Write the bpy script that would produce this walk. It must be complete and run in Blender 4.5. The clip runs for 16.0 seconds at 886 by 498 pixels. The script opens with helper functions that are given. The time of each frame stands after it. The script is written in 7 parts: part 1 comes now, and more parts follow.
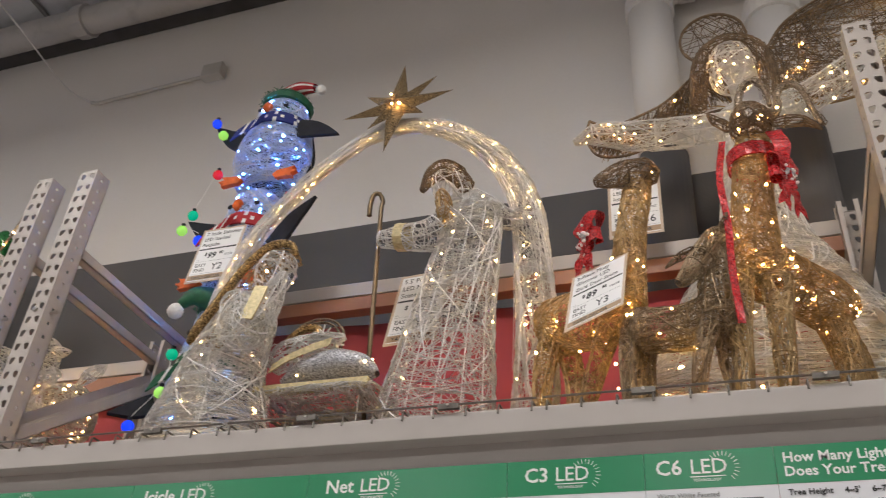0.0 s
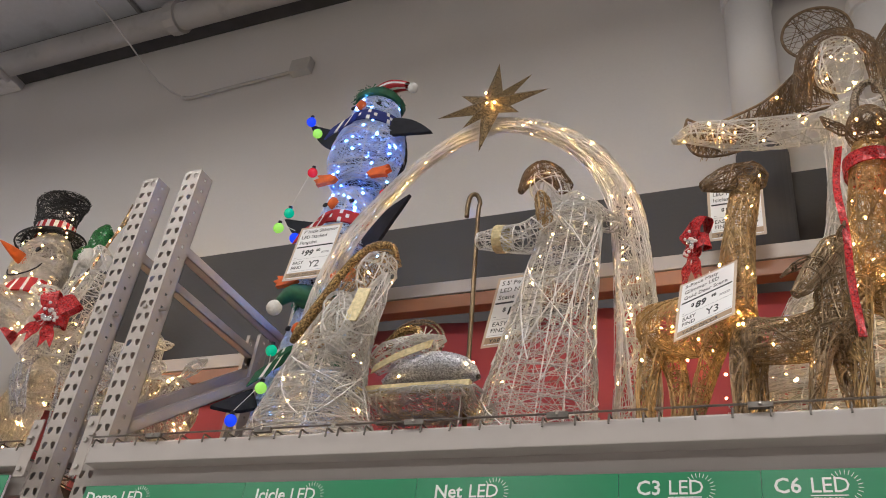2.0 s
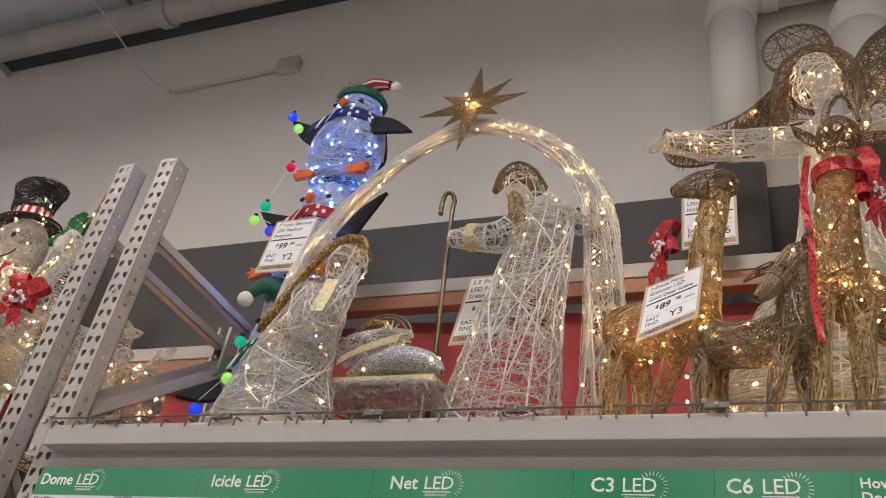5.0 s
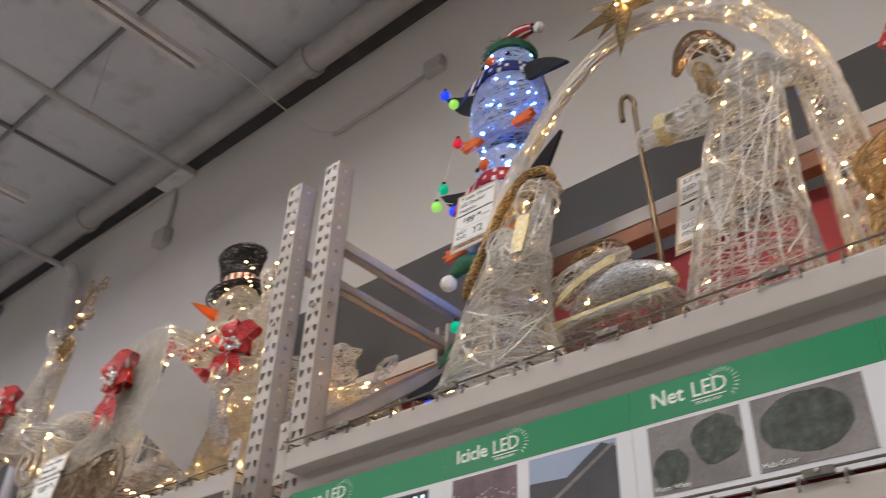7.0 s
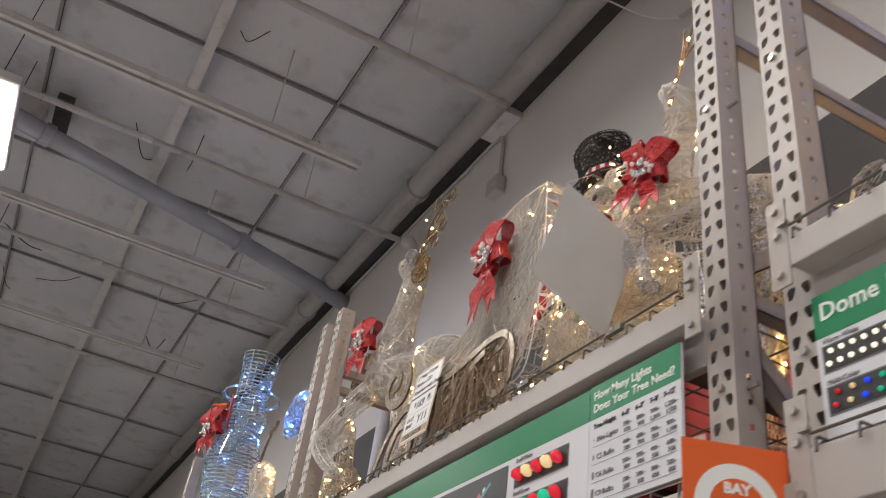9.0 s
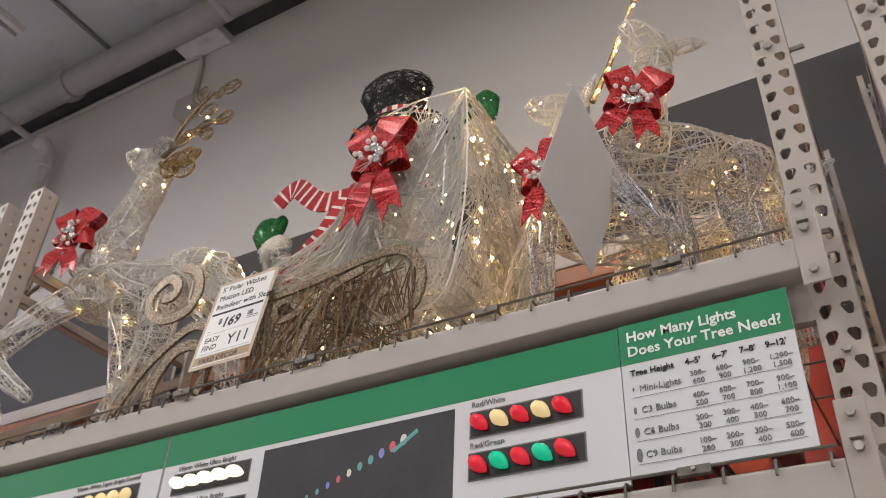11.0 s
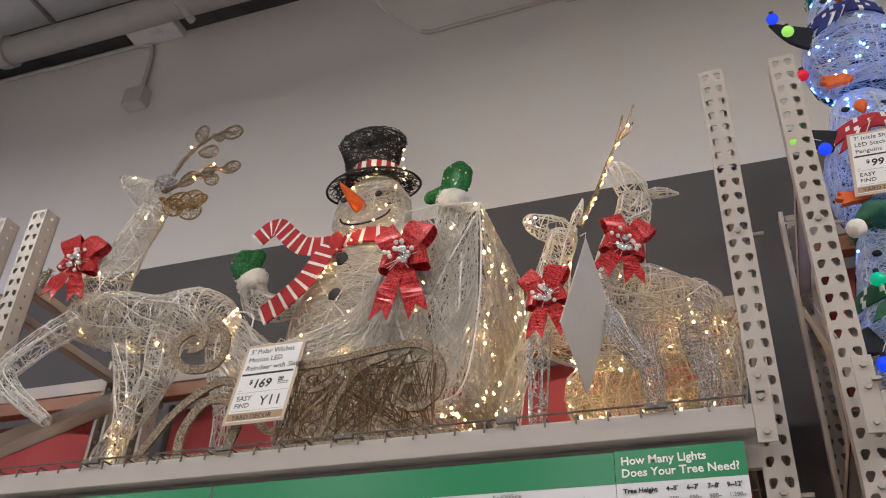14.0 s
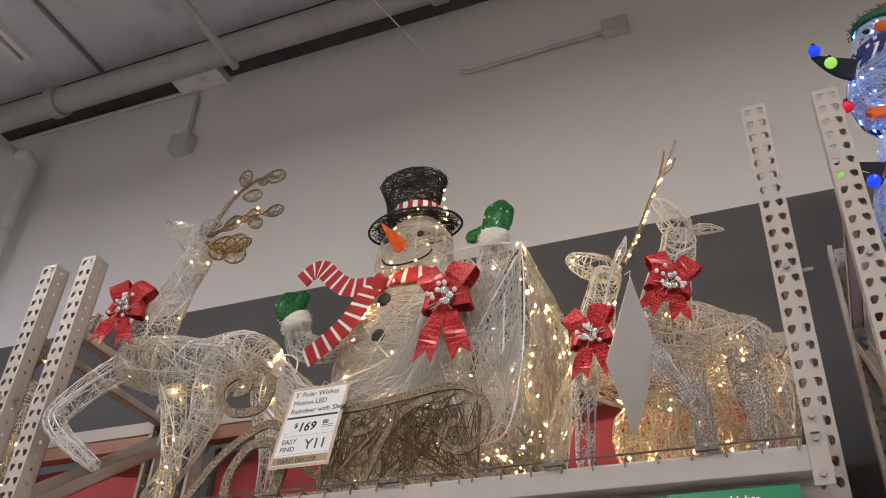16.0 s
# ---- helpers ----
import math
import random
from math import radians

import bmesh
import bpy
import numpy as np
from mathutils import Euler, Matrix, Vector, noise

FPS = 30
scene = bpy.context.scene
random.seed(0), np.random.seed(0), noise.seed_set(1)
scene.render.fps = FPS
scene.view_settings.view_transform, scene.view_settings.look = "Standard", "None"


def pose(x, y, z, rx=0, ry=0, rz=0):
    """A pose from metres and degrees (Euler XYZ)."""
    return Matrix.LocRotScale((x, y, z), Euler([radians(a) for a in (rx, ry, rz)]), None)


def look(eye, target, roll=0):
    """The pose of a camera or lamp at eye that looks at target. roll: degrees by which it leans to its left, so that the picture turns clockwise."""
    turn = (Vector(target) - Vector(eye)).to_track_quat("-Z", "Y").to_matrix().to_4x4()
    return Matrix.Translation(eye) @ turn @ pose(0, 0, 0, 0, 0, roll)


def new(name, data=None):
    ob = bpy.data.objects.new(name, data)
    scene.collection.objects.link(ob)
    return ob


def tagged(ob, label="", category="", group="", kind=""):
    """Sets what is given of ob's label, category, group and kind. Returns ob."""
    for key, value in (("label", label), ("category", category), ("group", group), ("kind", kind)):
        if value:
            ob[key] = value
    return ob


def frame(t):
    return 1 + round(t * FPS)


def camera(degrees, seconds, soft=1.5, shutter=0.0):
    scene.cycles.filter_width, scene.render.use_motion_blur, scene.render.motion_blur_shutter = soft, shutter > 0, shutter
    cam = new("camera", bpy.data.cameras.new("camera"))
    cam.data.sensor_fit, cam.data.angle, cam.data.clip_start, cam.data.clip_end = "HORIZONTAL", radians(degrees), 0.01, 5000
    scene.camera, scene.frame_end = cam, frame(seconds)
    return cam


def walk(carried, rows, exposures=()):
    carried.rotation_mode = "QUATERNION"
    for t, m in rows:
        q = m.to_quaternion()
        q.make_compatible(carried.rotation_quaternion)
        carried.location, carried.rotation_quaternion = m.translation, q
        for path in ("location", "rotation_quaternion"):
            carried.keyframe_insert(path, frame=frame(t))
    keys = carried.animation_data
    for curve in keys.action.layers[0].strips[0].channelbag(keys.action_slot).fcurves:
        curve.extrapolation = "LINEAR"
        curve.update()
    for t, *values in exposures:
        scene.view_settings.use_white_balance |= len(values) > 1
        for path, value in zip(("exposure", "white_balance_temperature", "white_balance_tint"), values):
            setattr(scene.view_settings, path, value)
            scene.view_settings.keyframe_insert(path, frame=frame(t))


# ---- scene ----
cam = camera(53.3, 16.0, soft=1.0, shutter=0.3)
PATH = [
    (0, (-0.109, 0.053, 1.631), (-0.718, 1.575, 2.777), 4.9),
    (0.5, (-0.122, 0.014, 1.632), (-0.833, 1.489, 2.781), 6.4),
    (1, (-0.147, -0.019, 1.642), (-0.874, 1.466, 2.767), 7.4),
    (1.5, (-0.191, -0.02, 1.656), (-0.942, 1.47, 2.759), 7.9),
    (2, (-0.194, -0.015, 1.663), (-0.952, 1.47, 2.768), 8.3),
    (2.5, (-0.206, -0.023, 1.68), (-0.962, 1.447, 2.806), 8.6),
    (3, (-0.194, -0.034, 1.685), (-0.949, 1.414, 2.84), 8.9),
    (3.2, (-0.191, -0.028, 1.678), (-0.947, 1.413, 2.84), 9.0),
    (5.3, (-0.147, 0.068, 1.627), (-0.87, 1.558, 2.749), 10.4),
    (5.5, (-0.154, 0.107, 1.64), (-0.843, 1.61, 2.765), 9.5),
    (6, (-0.216, 0.152, 1.647), (-0.783, 1.685, 2.8), 6.0),
    (6.5, (-0.26, 0.267, 1.622), (-1.003, 1.726, 2.77), 2.8),
    (7, (-0.302, 0.401, 1.592), (-1.423, 1.615, 2.718), 2.3),
    (7.5, (-0.435, 0.543, 1.599), (-1.687, 1.626, 2.72), 2.9),
    (8, (-0.734, 0.694, 1.588), (-2.092, 1.63, 2.72), 4.5),
    (8.5, (-1.016, 0.821, 1.561), (-2.517, 1.545, 2.667), 8.0),
    (9, (-1.343, 0.831, 1.555), (-2.876, 1.497, 2.654), 8.7),
    (9.5, (-1.684, 0.768, 1.551), (-3.136, 1.571, 2.668), 5.2),
    (10, (-1.994, 0.741, 1.572), (-3.315, 1.72, 2.71), 0.2),
    (10.2, (-2.103, 0.72, 1.575), (-3.315, 1.793, 2.75), 1.0),
    (12.3, (-2.679, 0.145, 1.651), (-3.258, 1.74, 2.71), 2.2),
    (12.5, (-2.703, 0.089, 1.652), (-3.266, 1.689, 2.712), 2.2),
    (13, (-2.654, -0.027, 1.656), (-3.243, 1.553, 2.73), 2.6),
    (13.5, (-2.56, -0.11, 1.648), (-3.145, 1.465, 2.733), 3.1),
    (14, (-2.541, -0.149, 1.658), (-3.145, 1.407, 2.76), 2.8),
    (14.5, (-2.527, -0.169, 1.669), (-3.156, 1.364, 2.789), 0.6),
    (15, (-2.526, -0.167, 1.68), (-3.179, 1.34, 2.82), 1.8),
    (15.5, (-2.53, -0.162, 1.674), (-3.194, 1.329, 2.83), 2.9),
    (16, (-2.542, -0.154, 1.671), (-3.22, 1.323, 2.836), 3.8),
]
walk(cam, [(t, look(eye, target, roll)) for t, eye, target, roll in PATH])

# ---- light ----
world = bpy.data.worlds.new("world")
scene.world = world
world.use_nodes = True
world.node_tree.nodes["Background"].inputs[0].default_value = (0.9, 0.93, 1.0, 1)
world.node_tree.nodes["Background"].inputs[1].default_value = 0.02

LAMP_Z = 5.6
LAMPS = [(x, y) for y in (-0.28, -6.1) for x in (-14.9, -11.3, -7.7, -4.1, -0.5, 3.1, 6.7)]
LAMP_POWER = 66.5
for lx, ly in LAMPS:
    ld = bpy.data.lights.new("aisle_lamp", "AREA")
    ld.shape, ld.size, ld.size_y, ld.energy = "RECTANGLE", 1.15, 0.26, LAMP_POWER
    ld.color = (1.0, 0.965, 0.925)
    lo = new("aisle_lamp", ld)
    lo.matrix_world = pose(lx, ly, LAMP_Z - 0.012)


# ---- materials ----
def mat(name, color, rough=0.5, metal=0.0, vary=0.12, scale=8.0, bump=0.0, fine=0.0, fine_scale=120.0, dirt=None, dirt_amount=0.0,
        emit=None, strength=0.0, translucent=0.0, coat=0.0, rand=0.0, spec=0.5):
    m = bpy.data.materials.new(name)
    m.use_nodes = True
    nt = m.node_tree
    n, link = nt.nodes, nt.links.new
    b = n["Principled BSDF"]
    b.inputs["Roughness"].default_value = rough
    b.inputs["Metallic"].default_value = metal
    b.inputs["Coat Weight"].default_value = coat
    b.inputs["Specular IOR Level"].default_value = spec
    co = n.new("ShaderNodeTexCoord")
    big = n.new("ShaderNodeTexNoise")
    big.inputs["Scale"].default_value, big.inputs["Detail"].default_value = scale, 5
    link(co.outputs["Object"], big.inputs["Vector"])
    ramp = n.new("ShaderNodeValToRGB")
    ramp.color_ramp.elements[0].position, ramp.color_ramp.elements[1].position = 0.3, 0.7
    lo = [max(0.0, c * (1 - vary)) for c in color]
    hi = [min(1.0, c * (1 + vary)) for c in color]
    ramp.color_ramp.elements[0].color, ramp.color_ramp.elements[1].color = (*lo, 1), (*hi, 1)
    link(big.outputs["Fac"], ramp.inputs["Fac"])
    out = ramp.outputs["Color"]
    small = n.new("ShaderNodeTexNoise")
    small.inputs["Scale"].default_value, small.inputs["Detail"].default_value = fine_scale, 3
    link(co.outputs["Object"], small.inputs["Vector"])
    if fine:
        mx = n.new("ShaderNodeMix")
        mx.data_type, mx.blend_type = "RGBA", "OVERLAY"
        mx.inputs["Factor"].default_value = fine
        link(out, mx.inputs[6])
        link(small.outputs["Fac"], mx.inputs[7])
        out = mx.outputs[2]
    if dirt:
        dn = n.new("ShaderNodeTexNoise")
        dn.inputs["Scale"].default_value, dn.inputs["Detail"].default_value = scale * 2.7, 8
        link(co.outputs["Object"], dn.inputs["Vector"])
        dr = n.new("ShaderNodeValToRGB")
        dr.color_ramp.elements[0].position, dr.color_ramp.elements[1].position = 0.55, 0.75
        dr.color_ramp.elements[1].color = (dirt_amount,) * 3 + (1,)
        link(dn.outputs["Fac"], dr.inputs["Fac"])
        mx = n.new("ShaderNodeMix")
        mx.data_type = "RGBA"
        link(dr.outputs["Color"], mx.inputs[0])
        link(out, mx.inputs[6])
        mx.inputs[7].default_value = (*dirt, 1)
        out = mx.outputs[2]
    if rand:
        oi = n.new("ShaderNodeNewGeometry")
        hs = n.new("ShaderNodeHueSaturation")
        mr = n.new("ShaderNodeMapRange")
        mr.inputs[3].default_value, mr.inputs[4].default_value = 1 - rand, 1 + rand
        link(oi.outputs["Random Per Island"], mr.inputs[0])
        link(mr.outputs[0], hs.inputs["Value"])
        link(out, hs.inputs["Color"])
        out = hs.outputs["Color"]
    link(out, b.inputs["Base Color"])
    if bump:
        bp = n.new("ShaderNodeBump")
        bp.inputs["Strength"].default_value, bp.inputs["Distance"].default_value = bump, 0.01
        link(small.outputs["Fac"], bp.inputs["Height"])
        link(bp.outputs["Normal"], b.inputs["Normal"])
    if emit:
        b.inputs["Emission Color"].default_value = (*emit, 1)
        b.inputs["Emission Strength"].default_value = strength
    if translucent:
        tr = n.new("ShaderNodeBsdfTranslucent")
        link(out, tr.inputs["Color"])
        ms = n.new("ShaderNodeMixShader")
        ms.inputs[0].default_value = translucent
        link(b.outputs[0], ms.inputs[1])
        link(tr.outputs[0], ms.inputs[2])
        link(ms.outputs[0], n["Material Output"].inputs["Surface"])
    return m


def glitter(name, color, dark, metal=0.6, size=260.0):
    """Glitter: small cells of uneven tint and tilt."""
    m = bpy.data.materials.new(name)
    m.use_nodes = True
    n, link = m.node_tree.nodes, m.node_tree.links.new
    b = n["Principled BSDF"]
    co = n.new("ShaderNodeTexCoord")
    v = n.new("ShaderNodeTexVoronoi")
    v.inputs["Scale"].default_value = size
    link(co.outputs["Object"], v.inputs["Vector"])
    sep = n.new("ShaderNodeSeparateColor")
    link(v.outputs["Color"], sep.inputs[0])
    r = n.new("ShaderNodeValToRGB")
    r.color_ramp.elements[0].color, r.color_ramp.elements[1].color = (*dark, 1), (*color, 1)
    r.color_ramp.elements[0].position, r.color_ramp.elements[1].position = 0.15, 0.95
    link(sep.outputs[0], r.inputs["Fac"])
    link(r.outputs["Color"], b.inputs["Base Color"])
    mr = n.new("ShaderNodeMapRange")
    mr.inputs[3].default_value, mr.inputs[4].default_value = 0.15, 0.7
    link(sep.outputs[1], mr.inputs[0])
    link(mr.outputs[0], b.inputs["Roughness"])
    b.inputs["Metallic"].default_value = metal
    bp = n.new("ShaderNodeBump")
    bp.inputs["Strength"].default_value, bp.inputs["Distance"].default_value = 0.6, 0.004
    link(sep.outputs[2], bp.inputs["Height"])
    link(bp.outputs["Normal"], b.inputs["Normal"])
    return m


def glow(name, color, strength):
    m = bpy.data.materials.new(name)
    m.use_nodes = True
    b = m.node_tree.nodes["Principled BSDF"]
    b.inputs["Base Color"].default_value = (*[0.6 * c for c in color], 1)
    b.inputs["Roughness"].default_value = 0.2
    b.inputs["Emission Color"].default_value = (*color, 1)
    b.inputs["Emission Strength"].default_value = strength
    return m


M_WALL = mat("wall_paint_white", (0.73, 0.70, 0.68), 0.75, vary=0.035, scale=0.9, bump=0.12, fine=0.05, fine_scale=60)
M_BAND = mat("wall_paint_dark_grey", (0.098, 0.094, 0.096), 0.7, vary=0.08, scale=1.2, bump=0.1, fine_scale=60)
M_CEIL = mat("roof_deck_white", (0.65, 0.65, 0.69), 0.8, vary=0.07, scale=1.3, bump=0.2, fine=0.1, fine_scale=30, dirt=(0.30, 0.28, 0.28), dirt_amount=0.5)
M_MAIN = mat("main_grey_paint", (0.40, 0.385, 0.38), 0.5, vary=0.08, scale=3, dirt=(0.22, 0.21, 0.2), dirt_amount=0.5)
M_STEEL = mat("roof_steel_white", (0.66, 0.64, 0.64), 0.55, vary=0.06, scale=3, dirt=(0.35, 0.33, 0.32), dirt_amount=0.5)
# grey for the joints: holds the shadow lines beside the small purlins
M_JOINTSHADE = mat("roof_joint_shade", (0.30, 0.29, 0.30), 0.6, vary=0.25, scale=2)
# white conduit paint with its shading on the wall mixed into the colour
M_CONDUITSHADE = mat("conduit_shaded", (0.50, 0.48, 0.46), 0.5, vary=0.08, scale=6)
M_DUCT = mat("duct_grey", (0.44, 0.46, 0.52), 0.45, 0.3, vary=0.12, scale=2)
M_DARK = mat("dark_steel", (0.06, 0.057, 0.058), 0.6, 0.2, vary=0.2)
M_FLOOR = mat("concrete_floor", (0.50, 0.48, 0.46), 0.35, vary=0.12, scale=1.5, bump=0.1, fine=0.2)
M_RACK = mat("rack_enamel_beige", (0.43, 0.38, 0.345), 0.42, vary=0.05, scale=6, bump=0.04, dirt=(0.33, 0.28, 0.25), dirt_amount=0.45)
M_BEAM = mat("beam_enamel_cream", (0.43, 0.39, 0.365), 0.42, vary=0.04, scale=5, dirt=(0.40, 0.35, 0.32), dirt_amount=0.3)
M_REARBEAM = mat("rear_beam_orange", (0.33, 0.15, 0.085), 0.5, vary=0.1, scale=5)
M_WIRE = mat("deck_wire_zinc", (0.16, 0.145, 0.13), 0.42, 0.7, vary=0.25, scale=30)
M_BOLT = mat("bolt_zinc", (0.42, 0.39, 0.36), 0.35, 0.8, vary=0.2, scale=60)
M_RED = mat("red_vinyl", (0.40, 0.062, 0.068), 0.5, vary=0.12, scale=2.5, bump=0.15, fine_scale=12)
M_GREEN = mat("sign_green", (0.012, 0.225, 0.095), 0.28, vary=0.03, scale=2)
M_SIGNWHITE = mat("sign_white", (0.68, 0.68, 0.72), 0.3, vary=0.02, scale=2)
M_INKWHITE = mat("ink_white", (0.82, 0.84, 0.82), 0.4, vary=0.01)
M_INKGREY = mat("ink_grey", (0.17, 0.17, 0.18), 0.5, vary=0.02)
M_INK = mat("ink_black", (0.012, 0.012, 0.013), 0.5, vary=0.02)
M_RECESS = mat("recess_black", (0.018, 0.016, 0.017), 0.5, vary=0.2)
M_ORANGE = mat("sign_orange", (0.78, 0.13, 0.025), 0.3, vary=0.03, scale=3)
M_CARD = mat("tag_card_tan", (0.52, 0.40, 0.30), 0.45, vary=0.05, scale=12)
M_PAPER = mat("tag_paper", (0.76, 0.75, 0.75), 0.4, vary=0.02, scale=14)
M_CARDBACK = mat("card_back", (0.58, 0.555, 0.53), 0.5, vary=0.05, scale=8, bump=0.05)
M_BAR = mat("tag_band_tan", (0.36, 0.235, 0.135), 0.45, vary=0.03)
M_THREAD = mat("spun_thread_white", (0.74, 0.715, 0.685), 0.55, vary=0.06, scale=25, translucent=0.45, rand=0.18)
M_YARN = mat("white_frame_wire", (0.82, 0.80, 0.785), 0.5, vary=0.04, scale=30)
M_THREADCOOL = mat("spun_thread_icy", (0.74, 0.82, 0.95), 0.5, vary=0.06, scale=25, translucent=0.45, rand=0.15)
M_GOLDTHREAD = mat("gold_thread", (0.41, 0.275, 0.13), 0.45, 0.35, vary=0.3, scale=60, rand=0.25)
M_DARKGOLD = mat("bronze_thread", (0.19, 0.125, 0.072), 0.45, 0.3, vary=0.3, scale=60, rand=0.4)
M_FAWN = mat("bronze_grey_thread", (0.29, 0.205, 0.12), 0.42, 0.35, vary=0.3, scale=60, rand=0.35)
M_STAR = glitter("star_glitter", (0.36, 0.25, 0.13), (0.09, 0.06, 0.03), 0.5, 320)
M_GOLD = glitter("gold_glitter", (0.52, 0.34, 0.14), (0.12, 0.07, 0.03), 0.7)
M_TAUPE = glitter("taupe_glitter", (0.38, 0.29, 0.20), (0.11, 0.08, 0.055), 0.35, 300)
M_SILVER = glitter("silver_glitter", (0.80, 0.80, 0.84), (0.34, 0.34, 0.37), 0.4)
M_REDGLIT = glitter("red_glitter", (0.70, 0.025, 0.03), (0.22, 0.006, 0.009), 0.15)
M_GREENGLIT = glitter("green_glitter", (0.02, 0.24, 0.05), (0.0, 0.06, 0.012), 0.25)
M_GREENFELT = mat("green_tinsel", (0.01, 0.10, 0.045), 0.6, vary=0.3, scale=40)
M_BLACK = mat("black_thread", (0.014, 0.014, 0.016), 0.5, vary=0.3, scale=50)
M_FELT = mat("black_felt", (0.012, 0.013, 0.02), 0.85, vary=0.3, scale=30)
M_REDFAB = mat("red_fabric", (0.40, 0.022, 0.03), 0.8, vary=0.15, scale=30, bump=0.2)
M_WHITEFAB = mat("white_fabric", (0.78, 0.76, 0.74), 0.85, vary=0.06, scale=30, bump=0.2)
M_BLUEFAB = mat("navy_fabric", (0.02, 0.03, 0.17), 0.8, vary=0.15, scale=30)
M_FUR = mat("white_fleece", (0.86, 0.85, 0.83), 0.9, vary=0.08, scale=60, bump=0.6, fine_scale=220)
M_ORANGEFELT = mat("orange_felt", (0.72, 0.13, 0.02), 0.7, vary=0.15, scale=40, bump=0.2)
M_CHROME = mat("silver_bauble", (0.78, 0.78, 0.80), 0.12, 1.0, vary=0.02)
M_BERRY = mat("white_bead", (0.80, 0.70, 0.68), 0.4, vary=0.06)
M_BRASS = mat("brass_rod", (0.15, 0.105, 0.06), 0.36, 0.85, vary=0.15, scale=20)
M_TINSEL = mat("iridescent_tinsel", (0.56, 0.70, 0.82), 0.2, 0.6, vary=0.3, scale=14, rand=0.35)
M_TRIM = mat("gold_lace", (0.62, 0.52, 0.30), 0.45, 0.3, vary=0.25, scale=90)
M_WARM = glow("led_warm", (1.0, 0.60, 0.20), 225)
M_COOL = glow("led_cool", (0.07, 0.24, 1.0), 800)
M_LBLUE = glow("bulb_blue", (0.01, 0.06, 1.0), 0.8)
M_LGREEN = glow("bulb_lime", (0.42, 0.95, 0.16), 0.55)
M_LTEAL = glow("bulb_teal", (0.0, 0.72, 0.40), 0.32)
M_LRED = glow("bulb_red", (1.0, 0.02, 0.05), 0.28)
M_DISPWARM = glow("display_warm", (1.0, 0.76, 0.38), 0.45)
M_DISPWHITE = glow("display_white", (1.0, 0.93, 0.75), 1.1)
M_DISPCOOL = glow("display_cool", (0.62, 0.80, 1.0), 1.6)
M_LAMPGLOW = glow("lamp_diffuser", (1.0, 0.95, 0.9), 12)


